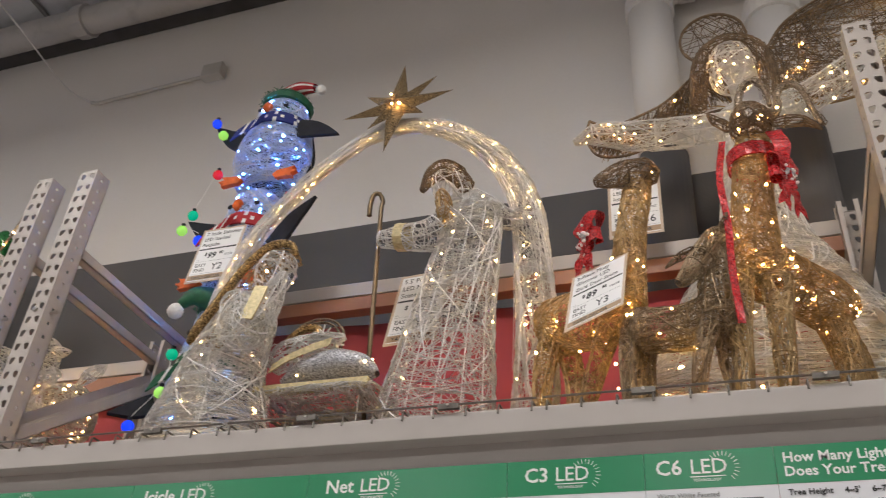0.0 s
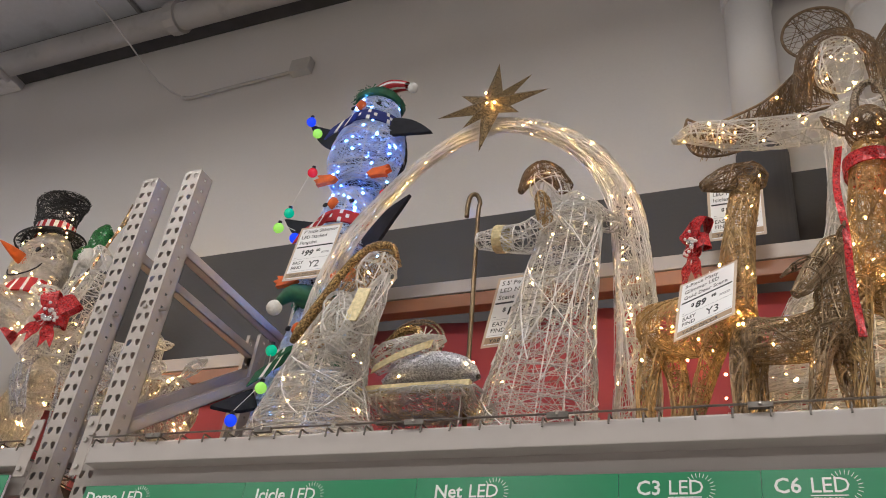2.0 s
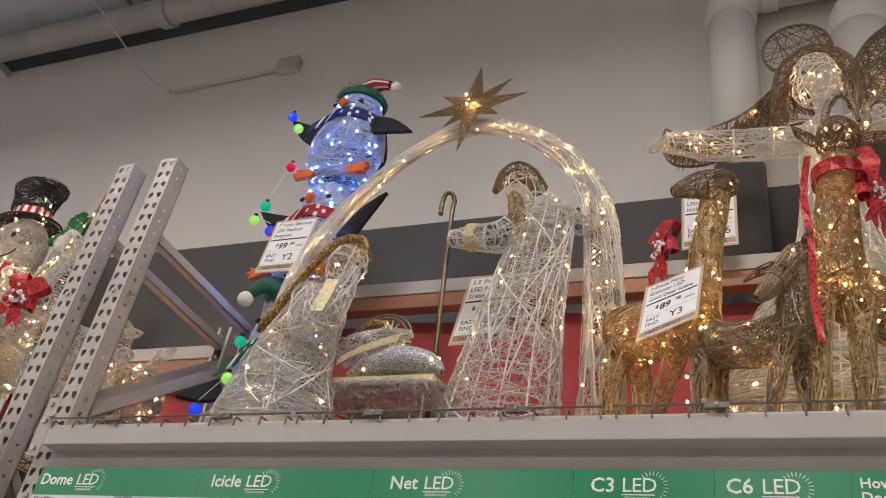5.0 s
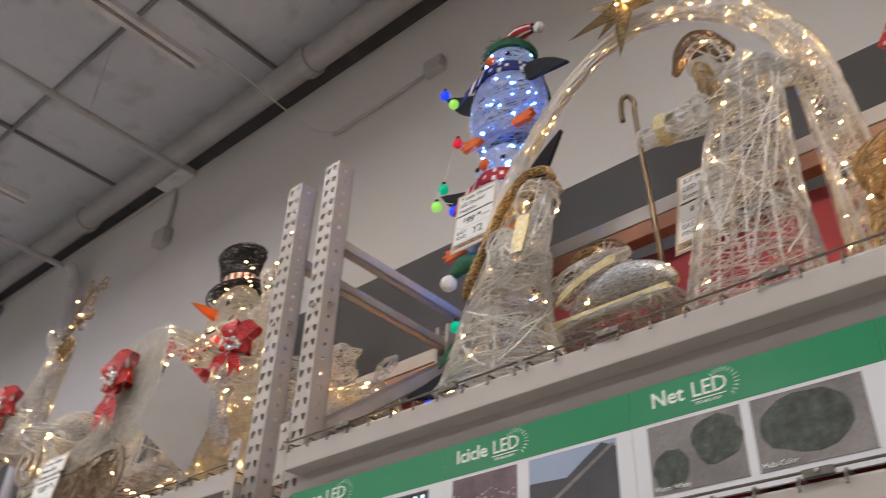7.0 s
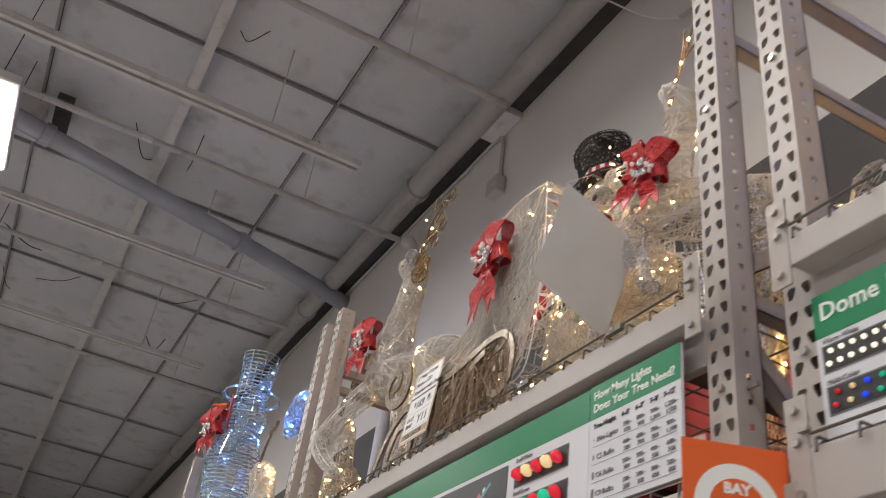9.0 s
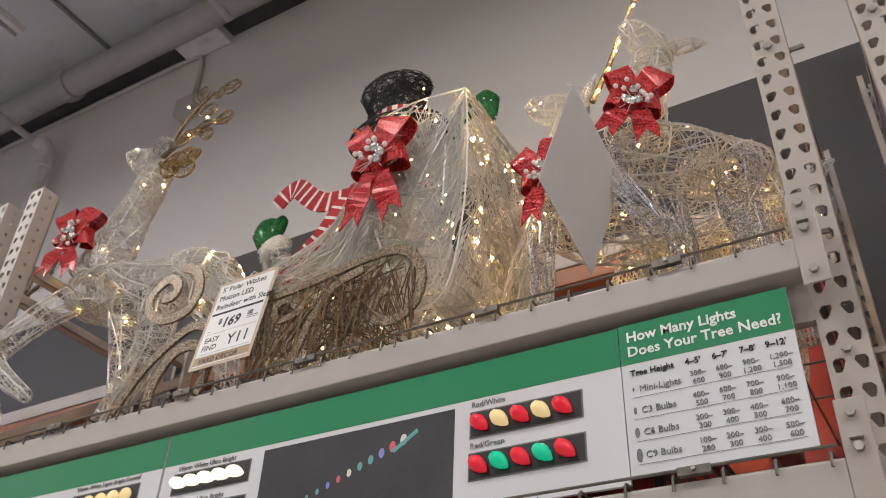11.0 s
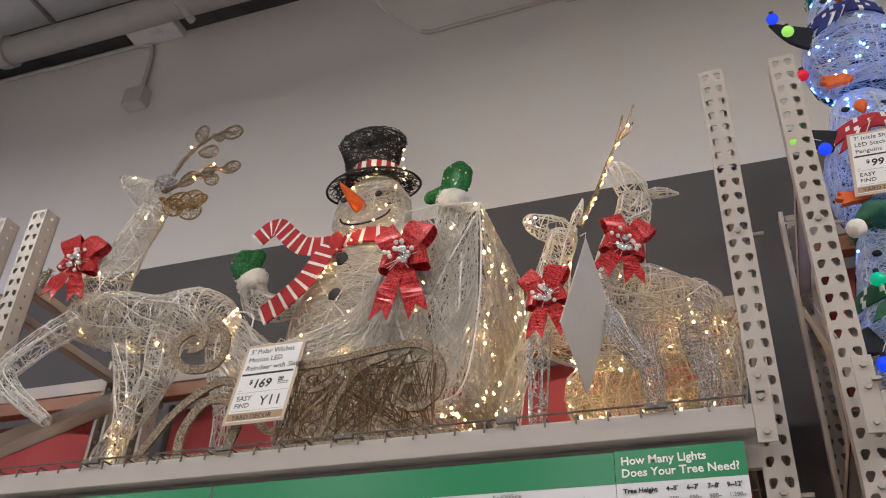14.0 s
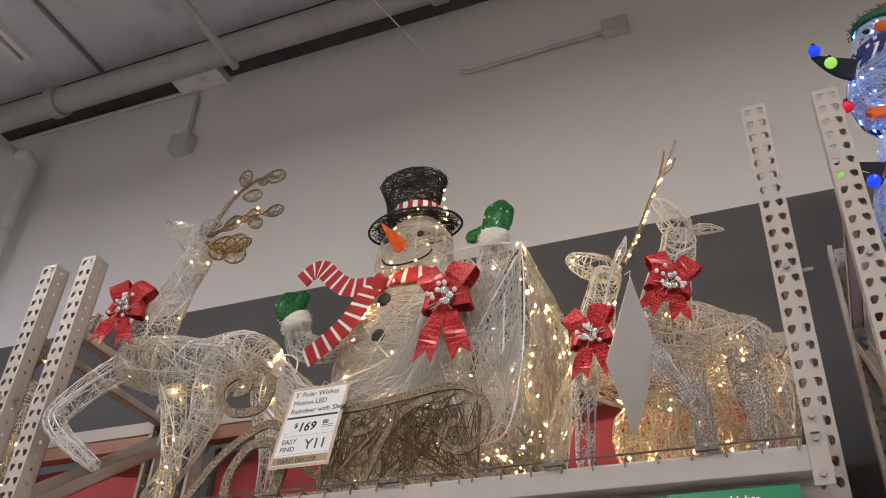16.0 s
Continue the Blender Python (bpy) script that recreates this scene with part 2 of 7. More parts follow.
# ---- mesh helpers ----
class Geo:
    """Collects vertices and faces for one mesh."""

    def __init__(self):
        self.v, self.f, self.m, self.n = [], [], [], 0

    def add(self, verts, faces, mi=0):
        self.v.extend(verts)
        k = self.n
        self.f.extend([tuple(i + k for i in f) for f in faces])
        self.m.extend([mi] * len(faces))
        self.n += len(verts)
        return self

    def tube(self, pts, r, sides=3, closed=False, mi=0, cap=True):
        p = np.asarray(pts, float)
        k = len(p)
        if closed:
            t = np.roll(p, -1, 0) - np.roll(p, 1, 0)
        else:
            t = np.gradient(p, axis=0)
        t /= np.linalg.norm(t, axis=1)[:, None] + 1e-9
        ref = np.where(np.abs(t[:, 2:3]) < 0.8, np.array([[0, 0, 1.0]]), np.array([[1.0, 0, 0]]))
        a = np.cross(t, ref)
        a /= np.linalg.norm(a, axis=1)[:, None] + 1e-9
        for i in range(1, k):
            if a[i] @ a[i - 1] < 0.2:
                q = a[i - 1] - t[i] * (a[i - 1] @ t[i])
                a[i] = q / (np.linalg.norm(q) + 1e-9)
        b = np.cross(t, a)
        rr = np.broadcast_to(np.asarray(r, float), (k,))
        w = np.arange(sides) * 2 * np.pi / sides
        ring = p[:, None] + rr[:, None, None] * (a[:, None] * np.cos(w)[None, :, None] + b[:, None] * np.sin(w)[None, :, None])
        faces = []
        for i in range(k if closed else k - 1):
            j = (i + 1) % k
            for s in range(sides):
                s2 = (s + 1) % sides
                faces.append((i * sides + s, j * sides + s, j * sides + s2, i * sides + s2))
        if cap and not closed:
            faces.append(tuple(range(sides)))
            faces.append(tuple((k - 1) * sides + s for s in reversed(range(sides))))
        return self.add(ring.reshape(-1, 3).tolist(), faces, mi)

    def box(self, lo, hi, mi=0, m=None):
        x0, y0, z0 = lo
        x1, y1, z1 = hi
        v = [(x0, y0, z0), (x1, y0, z0), (x1, y1, z0), (x0, y1, z0), (x0, y0, z1), (x1, y0, z1), (x1, y1, z1), (x0, y1, z1)]
        if m is not None:
            v = [tuple(m @ Vector(p)) for p in v]
        return self.add(v, [(0, 3, 2, 1), (4, 5, 6, 7), (0, 1, 5, 4), (1, 2, 6, 5), (2, 3, 7, 6), (3, 0, 4, 7)], mi)

    def ball(self, c, r, seg=8, rings=6, mi=0, squash=(1, 1, 1)):
        v, f = [], []
        for i in range(1, rings):
            a = math.pi * i / rings
            for j in range(seg):
                b = 2 * math.pi * j / seg
                v.append((c[0] + r * squash[0] * math.sin(a) * math.cos(b), c[1] + r * squash[1] * math.sin(a) * math.sin(b), c[2] + r * squash[2] * math.cos(a)))
        top = len(v)
        v += [(c[0], c[1], c[2] + r * squash[2]), (c[0], c[1], c[2] - r * squash[2])]
        for j in range(seg):
            j2 = (j + 1) % seg
            f.append((top, j, j2))
            for i in range(rings - 2):
                f.append((i * seg + j, (i + 1) * seg + j, (i + 1) * seg + j2, i * seg + j2))
            f.append((top + 1, (rings - 2) * seg + j2, (rings - 2) * seg + j))
        return self.add(v, f, mi)

    def prism(self, outline, y0, y1, mi=0):
        """Outline in x, z, pushed from y0 to y1."""
        k = len(outline)
        v = [(x, y0, z) for x, z in outline] + [(x, y1, z) for x, z in outline]
        f = [tuple(range(k)), tuple(reversed(range(k, 2 * k)))]
        f += [(i, i + k, (i + 1) % k + k, (i + 1) % k) for i in range(k)]
        return self.add(v, f, mi)

    def strip(self, pts, across, thick=0.003, mi=0, stripes=None):
        """A band of cloth along pts; across: half its width, a vector at each point."""
        p, w = np.asarray(pts, float), np.asarray(across, float)
        if w.ndim == 1:
            w = np.broadcast_to(w, p.shape)
        t = np.gradient(p, axis=0)
        nn = np.cross(t, w)
        nn /= np.linalg.norm(nn, axis=1)[:, None] + 1e-9
        ring = np.stack([p - w + nn * thick, p + w + nn * thick, p + w - nn * thick, p - w - nn * thick], 1)
        base, k = self.n, len(p)
        self.v.extend(ring.reshape(-1, 3).tolist())
        self.n += 4 * k
        for i in range(k - 1):
            side = mi
            if stripes:
                side = int(i % sum(stripes) >= stripes[0])
            for s in range(4):
                a, b = base + i * 4 + s, base + i * 4 + (s + 1) % 4
                self.f.append((a, b, b + 4, a + 4))
                self.m.append(side)
        self.f += [tuple(base + s for s in (3, 2, 1, 0)), tuple(base + (k - 1) * 4 + s for s in range(4))]
        self.m += [mi, mi]
        return self

    def mesh(self, name, mats, origin=(0, 0, 0), smooth=False):
        me = bpy.data.meshes.new(name)
        v = np.asarray(self.v, float) - np.asarray(origin, float)
        me.from_pydata(v.tolist(), [], self.f)
        for mm in (mats if isinstance(mats, (list, tuple)) else [mats]):
            me.materials.append(mm)
        if max(self.m, default=0) > 0:
            me.polygons.foreach_set("material_index", self.m)
        if smooth:
            me.polygons.foreach_set("use_smooth", [True] * len(self.f))
        me.update()
        return me


def root_of(ob):
    p = Vector((0, 0, 0))
    while ob is not None:
        p += ob.location
        ob = ob.parent
    return p


def part(name, geo, material, parent, label="", smooth=False):
    """One mesh object under a thing or under a part; geo is in world places."""
    ob = new(name, geo.mesh(name, material, root_of(parent), smooth))
    ob.parent = parent
    if label:
        tagged(ob, label)
    return ob


def thing(name, at, label, category, group="", kind=""):
    ob = new(name)
    ob.location = at
    ob.empty_display_size = 0.1
    return tagged(ob, label, category, group, kind)


def solid(name, geo, material, label, category="", kind="", at=(0, 0, 0), smooth=False, group=""):
    ob = new(name, geo.mesh(name, material, at, smooth))
    ob.location = at
    return tagged(ob, label, category, group, kind)


def bevel(ob, width=0.003, seg=2):
    b = ob.modifiers.new("bevel", "BEVEL")
    b.width, b.segments, b.limit_method = width, seg, "ANGLE"
    return ob


def letters(name, text, size, at, material, parent, right=(1, 0, 0), up=(0, 0, 1), align="LEFT", depth=0.0006, label="", bold=0.0, shear=0.0, gap=1.0):
    """Lettering as a thin mesh; at is the base line's start."""
    cu = bpy.data.curves.new(name, "FONT")
    cu.body, cu.size, cu.align_x, cu.extrude, cu.offset, cu.shear, cu.resolution_u, cu.space_character = text, size, align, depth, bold, shear, 2, gap
    ob = bpy.data.objects.new(name, cu)
    scene.collection.objects.link(ob)
    dg = bpy.context.evaluated_depsgraph_get()
    me = bpy.data.meshes.new_from_object(ob.evaluated_get(dg))
    bpy.data.objects.remove(ob)
    bpy.data.curves.remove(cu)
    r, u = Vector(right).normalized(), Vector(up).normalized()
    nrm = r.cross(u)
    m = Matrix((r, u, nrm)).transposed().to_4x4()
    m.translation = Vector(at) - root_of(parent)
    me.transform(m)
    me.materials.clear()
    me.materials.append(material)
    o = new(name, me)
    o.parent = parent
    if label:
        tagged(o, label)
    return o


def curve_pts(ctrl, n=24):
    """A smooth line through the control points."""
    c = np.asarray(ctrl, float)
    if len(c) == 2:
        return c[0] + (c[1] - c[0]) * np.linspace(0, 1, n)[:, None]
    e = np.vstack([2 * c[0] - c[1], c, 2 * c[-1] - c[-2]])
    out = []
    for s in np.linspace(0, len(c) - 1 - 1e-6, n):
        i, u = int(s), s - int(s)
        p0, p1, p2, p3 = e[i], e[i + 1], e[i + 2], e[i + 3]
        out.append(0.5 * (2 * p1 + (p2 - p0) * u + (2 * p0 - 5 * p1 + 4 * p2 - p3) * u * u + (3 * p1 - p0 - 3 * p2 + p3) * u ** 3))
    return np.array(out)


# ---- the hall ----
WALL_Y, BAND_Z, ROOF_Z = 3.34, 4.33, 6.72
g = Geo().box((-24, WALL_Y, BAND_Z), (14, WALL_Y + 0.25, ROOF_Z + 0.3))
solid("wall_north", g, M_WALL, "white painted block wall above the racks", "wall", "structure")
g = Geo().box((-24, WALL_Y - 0.002, 0), (14, WALL_Y + 0.25, BAND_Z))
solid("wall_north_band", g, M_BAND, "dark grey painted lower band of the wall", "wall", "structure")
g = Geo().box((-24, -16, -0.2), (14, WALL_Y + 0.25, 0))
solid("floor", g, M_FLOOR, "sealed grey concrete store floor", "floor", "structure")
for nm, lo, hi in (("wall_south", (-24, -16.2, 0), (14, -16, ROOF_Z + 0.3)), ("wall_west", (-24.2, -16, 0), (-24, WALL_Y + 0.25, ROOF_Z + 0.3)),
                   ("wall_east", (14, -16, 0), (14.2, WALL_Y + 0.25, ROOF_Z + 0.3))):
    solid(nm, Geo().box(lo, hi), M_WALL, "plain white painted store wall", "wall", "structure")

# roof deck: panels between purlins, with open joints
g = Geo()
rng = random.Random(3)
PX, PY = 2.37, 1.16
x = -23.7
while x < 13.6:
    y = WALL_Y - 0.04
    while y > -15.6:
        dz = rng.uniform(-0.008, 0.008)
        g.box((x + 0.012, y - PY + 0.014, ROOF_Z + dz), (x + PX - 0.012, y - 0.014, ROOF_Z + 0.05 + dz))
        y -= PY
    x += PX
g.box((-24, -16, ROOF_Z + 0.06), (14, WALL_Y, ROOF_Z + 0.2), 1)
solid("ceiling", g, [M_CEIL, M_DARK], "white painted roof deck of panels with dark joints", "ceiling", "structure")

g = Geo()
k = 0
y = WALL_Y - 0.04 - PY
while y > -15:
    big = k % 2 == 1
    h = 0.20 if big else 0.05
    w = 0.02 if big else 0.011
    # small purlins carry their shadow line as a grey colour
    g.box((-23.9, y - w, ROOF_Z - h), (13.9, y + w, ROOF_Z - 0.01), 0 if big else 1)
    if big:
        g.box((-23.9, y - 0.045, ROOF_Z - h - 0.012), (13.9, y + 0.045, ROOF_Z - h))
    y -= PY
    k += 1
solid("roof_purlin", g, [M_STEEL, M_JOINTSHADE], "white steel roof purlins under the deck, the small ones grey as shadow lines", "beam", "structure")
g = Geo()
x = -23.7 + PX
while x < 13:
    # grey cross bars draw the shaded joint lines
    g.box((x - 0.012, -15.9, ROOF_Z - 0.04), (x + 0.012, WALL_Y - 0.15, ROOF_Z - 0.012))
    x += PX
solid("roof_sub_purlin", g, M_JOINTSHADE, "thin cross purlins at the deck joints, coloured grey as shadow lines", "beam", "structure")
# dark strip at the wall top: the gap's shadow put in as colour
g = Geo().box((-23.9, WALL_Y - 0.15, 6.39), (13.9, WALL_Y - 0.004, ROOF_Z - 0.01))
solid("wall_top_shade", g, M_DARK, "dark strip standing in for the shadowed gap along the wall top", "beam", "structure")


def pipe(name, pts, r, material, label, category="pipe", sides=14, joints=()):
    t = thing(name, pts[0], label, category)
    part("tube", Geo().tube(pts, r, sides), material, t, smooth=True)
    for q, d in joints:
        q, d = np.asarray(q, float), np.asarray(d, float)
        part("coupling", Geo().tube([q - d * 0.05, q - d * 0.045, q + d * 0.045, q + d * 0.05], [r, r * 1.22, r * 1.22, r], sides), material, t)
    return t


pipe("sprinkler_main", [(-23.8, 3.09, 6.36), (13.8, 3.09, 6.36)], 0.1, M_MAIN, "thick grey painted sprinkler main along the wall top", joints=[((x, 3.09, 6.36), (1, 0, 0)) for x in (-16.5, -10.2, -7.35, -4.2, 1.9)])
pipe("round_duct", [(-7.5, -4.0, 6.36), (-8.63, 0, 6.3), (-9.14, 2.0, 6.27), (-9.53, 3.33, 6.24)], 0.088, M_DUCT, "dull grey round steel duct running to the wall", "duct", 18,
     [((-8.63, 0, 6.3), (-0.25, 0.97, 0)), ((-9.14, 2.0, 6.27), (-0.26, 0.96, 0)), ((-8.07, -2.0, 6.33), (-0.27, 0.96, 0))])
for xs in (-2.0, -4.4, -6.75, -9.1, -11.5):
    t = thing("strut_rail", (xs, 2.35, 5.85), "white slotted steel rail hung below the roof", "rail", "ceiling rails")
    for dx in (-0.038, 0.038):
        part("flange", Geo().box((xs + dx - 0.02, -15.5, 5.83), (xs + dx + 0.02, 2.35, 5.87)), M_STEEL, t)
    part("channel", Geo().box((xs - 0.055, -15.5, 5.87), (xs + 0.055, 2.35, 5.885)), M_STEEL, t)
    # dark strip fills the slot in place of the shade inside it
    part("slot_shade", Geo().box((xs - 0.018, -15.5, 5.862), (xs + 0.018, 2.34, 5.87)), M_DARK, t)
    for ys in (1.6, -1.8, -5.2, -8.6, -12):
        part("hanger", Geo().tube([(xs, ys, 5.88), (xs, ys, ROOF_Z + 0.02)], 0.006, 6), M_STEEL, t)
for xs, yend in ((-5.6, 3.0), (-7.7, 3.2), (-10.1, 2.9), (-12.6, 2.9)):
    t = pipe("branch_pipe", [(xs, -15, 6.02), (xs, yend, 6.02)], 0.028, M_STEEL, "thin white sprinkler branch pipe under the roof", sides=8, joints=[((xs, y, 6.02), (0, 1, 0)) for y in (-5.5, -2.4, 0.8)])
    for ys in (2.2, -1.1, -6.0, -11.0):
        part("hanger", Geo().tube([(xs, ys, 6.03), (xs, ys, ROOF_Z + 0.02)], 0.005, 6), M_STEEL, t)
pipe("wall_standpipe", [(-7.7, 3.2, 6.02), (-7.62, 3.22, 6.0), (-7.55, 3.24, 5.9), (-7.55, 3.24, 5.7), (-7.55, 3.24, 4.0), (-7.55, 3.24, 0.0)], 0.05, M_STEEL, "white painted standpipe coming down the wall",
     joints=[((-7.55, 3.24, 5.78), (0, 0, 1))])

# wall conduits with boxes, darker than their white paint to hold the shading
t = thing("wall_conduit", (-3.9, 3.32, 5.72), "white conduit dropping from the roof to a box on the wall", "conduit")
part("tube", Geo().tube(curve_pts([(-4.10, 3.322, 5.76), (-4.03, 3.318, 5.735), (-3.85, 3.318, 5.742), (-3.2, 3.318, 5.765)], 20), 0.013, 8), M_CONDUITSHADE, t, smooth=True)
part("wire", Geo().tube(curve_pts([(-4.97, 2.64, 6.66), (-4.60, 2.92, 6.25), (-4.28, 3.2, 5.86), (-4.10, 3.322, 5.755)], 24), 0.006, 6), M_STEEL, t)
bevel(part("box", Geo().box((-3.20, 3.275, 5.72), (-3.05, 3.338, 5.83)), M_CONDUITSHADE, t), 0.006)
t = thing("wall_conduit", (-6.17, 3.32, 5.7), "white conduit along the wall top turning down to a box", "conduit")
part("tube", Geo().tube(curve_pts([(-23, 3.318, 6.35), (-9, 3.318, 6.35), (-7, 3.318, 6.34), (-6.33, 3.318, 6.33), (-6.20, 3.318, 6.25), (-6.18, 3.318, 6.0), (-6.18, 3.318, 5.78)], 50), 0.016, 8), M_CONDUITSHADE, t, smooth=True)
bevel(part("box", Geo().box((-6.26, 3.25, 5.68), (-6.10, 3.338, 5.83)), M_CONDUITSHADE, t), 0.006)
t = thing("hanging_box", (-6.05, 3.2, 6.43), "white painted steel junction box beside the pipe", "box")
bevel(part("body", Geo().box((-6.35, 3.12, 6.32), (-5.95, 3.335, 6.46)), M_STEEL, t), 0.008)

# downpipes on the wall, painted with it
for xs, ze, rp in ((-0.33, 5.54, 0.112), (0.24, 5.30, 0.122)):
    t = thing("wall_downpipe", (xs, 3.2, 0), "fat round elbowed downpipe, painted white above and dark grey below", "pipe", "wall downpipes")
    part("upper_pipe", Geo().tube([(xs, 3.2, BAND_Z), (xs, 3.2, ze - 0.16)], rp, 24), M_WALL, t, smooth=True)
    part("lower_pipe", Geo().tube([(xs, 3.2, 0), (xs, 3.2, BAND_Z)], rp, 24), M_BAND, t, "dark grey painted lower part", smooth=True)
    bend = [(xs + 0.16 - 0.16 * math.cos(a), 3.2, ze - 0.16 + 0.16 * math.sin(a)) for a in np.linspace(0, math.pi / 2, 9)]
    part("elbow", Geo().tube(bend, rp * 1.06, 24), M_WALL, t, smooth=True)
    part("cross_pipe", Geo().tube([(xs + 0.16, 3.2, ze), (13.9, 3.2, ze)], rp, 24), M_WALL, t, smooth=True)
    for q, d in (((xs, 3.2, ze - 0.19), (0, 0, 1)), ((xs + 0.19, 3.2, ze), (1, 0, 0))):
        q, d = np.array(q), np.array(d)
        part("collar", Geo().tube([q - d * 0.045, q - d * 0.04, q + d * 0.04, q + d * 0.045], [rp, rp * 1.12, rp * 1.12, rp], 24), M_WALL, t)
# loose cables and hooks under the roof
rng = random.Random(11)
for i in range(15):
    cx, cy = rng.uniform(-14, -3), rng.uniform(-1.5, 2.8)
    a = rng.uniform(0, 6.28)
    ln = rng.uniform(0.25, 0.9)
    z = ROOF_Z + 0.01
    pts = [(cx, cy, z), (cx + ln * 0.4 * math.cos(a), cy + ln * 0.4 * math.sin(a), z - rng.uniform(0.05, 0.2)), (cx + ln * math.cos(a), cy + ln * math.sin(a), z)]
    solid("roof_cable", Geo().tube(curve_pts(pts, 10), rng.uniform(0.004, 0.007), 5), M_DARK, "short dark cable looped under the roof deck", "cable", at=pts[0], group="roof cables")
t = thing("roof_bracket", (-8.6, -0.2, 6.6), "dark steel unit heater bracket under the roof", "bracket")
part("bar", Geo().box((-8.95, -0.02, 6.5), (-8.3, 0.12, 6.56)), M_DARK, t)
part("body", Geo().box((-9.0, -0.6, 6.42), (-8.7, -0.1, 6.7)), M_STEEL, t)

# aisle lamps
for lx, ly in LAMPS:
    t = thing("aisle_light", (lx, ly, LAMP_Z), "white linear high-bay light hung over the aisle", "ceiling light", "aisle lights")
    bevel(part("housing", Geo().box((lx - 0.62, ly - 0.16, LAMP_Z + 0.005), (lx + 0.62, ly + 0.16, LAMP_Z + 0.08)), M_STEEL, t), 0.008)
    part("diffuser", Geo().box((lx - 0.58, ly - 0.135, LAMP_Z - 0.008), (lx + 0.58, ly + 0.135, LAMP_Z + 0.004)), M_LAMPGLOW, t)
    for dx in (-0.5, 0.5):
        part("hanger", Geo().tube([(lx + dx, ly, LAMP_Z + 0.08), (lx + dx, ly, ROOF_Z - 0.02)], 0.004, 5), M_DARK, t)

# ---- racks ----
RACK_Y, REAR_Y, TOP = 1.955, 2.80, 3.648
PITCH, PW, PD = 0.0508, 0.072, 0.072


def ring_cell(g, c, ux, uy, nrm, w, h, hole, thick):
    """A plate cell w by h about c with a hole through it."""
    k = len(hole)
    outer = []
    for hx, hy in hole:
        s = max(abs(hx - hole_mid(hole)[0]) / (w / 2), abs(hy) / (h / 2), 1e-6)
        outer.append(((hx - hole_mid(hole)[0]) / s, hy / s))
    # snap to corners
    cor = [(w / 2, h / 2), (-w / 2, h / 2), (-w / 2, -h / 2), (w / 2, -h / 2)]
    for q in cor:
        i = min(range(k), key=lambda j: (outer[j][0] - q[0]) ** 2 + (outer[j][1] - q[1]) ** 2)
        outer[i] = q
    def P(a, b, d=0.0):
        return tuple(c[i] + ux[i] * a + uy[i] * b + nrm[i] * d for i in range(3))
    v = [P(a, b) for a, b in outer] + [P(a, b) for a, b in hole] + [P(a, b, -thick) for a, b in hole]
    f = []
    for i in range(k):
        j = (i + 1) % k
        f.append((i, j, k + j, k + i))
        f.append((k + i, k + j, 2 * k + j, 2 * k + i))
    g.add(v, f)


def hole_mid(hole):
    return (sum(p[0] for p in hole) / len(hole), 0)


TEAR = [(0.0105, 0.006), (0.0065, 0.0125), (-0.0065, 0.0125), (-0.0105, 0.006), (-0.0085, -0.002), (-0.0045, -0.0125), (0.0045, -0.0125), (0.0085, -0.002)]
SQUARE = [(0.006, 0.0065), (-0.006, 0.0065), (-0.006, -0.0065), (0.006, -0.0065)]


def post_geo(x, y, top, face=-1, holes=True):
    """A punched steel post, open at its back; face -1 looks to the aisle."""
    g = Geo()
    n = int(top / PITCH)
    z0 = top - n * PITCH
    yf, yb = (y, y + PD) if face < 0 else (y + PD, y)
    for i in range(n):
        z = z0 + (i + 0.5) * PITCH
        if z > 1.9 and holes:
            for dx in (PW * 0.25, PW * 0.75):
                tilt = 0.0022 if dx < PW / 2 else -0.0022
                hole = [(a + tilt * (b / 0.0125), b) for a, b in TEAR]
                ring_cell(g, (x + dx, yf, z), (1, 0, 0), (0, 0, 1), (0, face, 0), PW / 2, PITCH, hole, 0.003)
            for sx, nx in ((x, -1), (x + PW, 1)):
                ring_cell(g, (sx, (yf + yb) / 2, z), (0, 1, 0), (0, 0, 1), (nx, 0, 0), PD, PITCH, SQUARE, 0.003)
        else:
            for a, b in (((x, yf), (x + PW, yf)), ((x, yf), (x, yb)), ((x + PW, yf), (x + PW, yb))):
                g.add([(*a, z - PITCH / 2), (*b, z - PITCH / 2), (*b, z + PITCH / 2), (*a, z + PITCH / 2)], [(0, 1, 2, 3)])
    # back lips and top rim give the sheet its thickness
    s = 1 if yb > yf else -1
    for lx in (x, x + PW - 0.016):
        g.box((lx, min(yb, yb - 0.003 * s), 0), (lx + 0.016, max(yb, yb - 0.003 * s), top))
    g.box((x, min(yf, yf + 0.003 * s), top), (x + PW, max(yf, yf + 0.003 * s), top + 0.002))
    for lx in (x, x + PW - 0.003):
        g.box((lx, min(yf, yb), top), (lx + 0.003, max(yf, yb), top + 0.002))
    return g


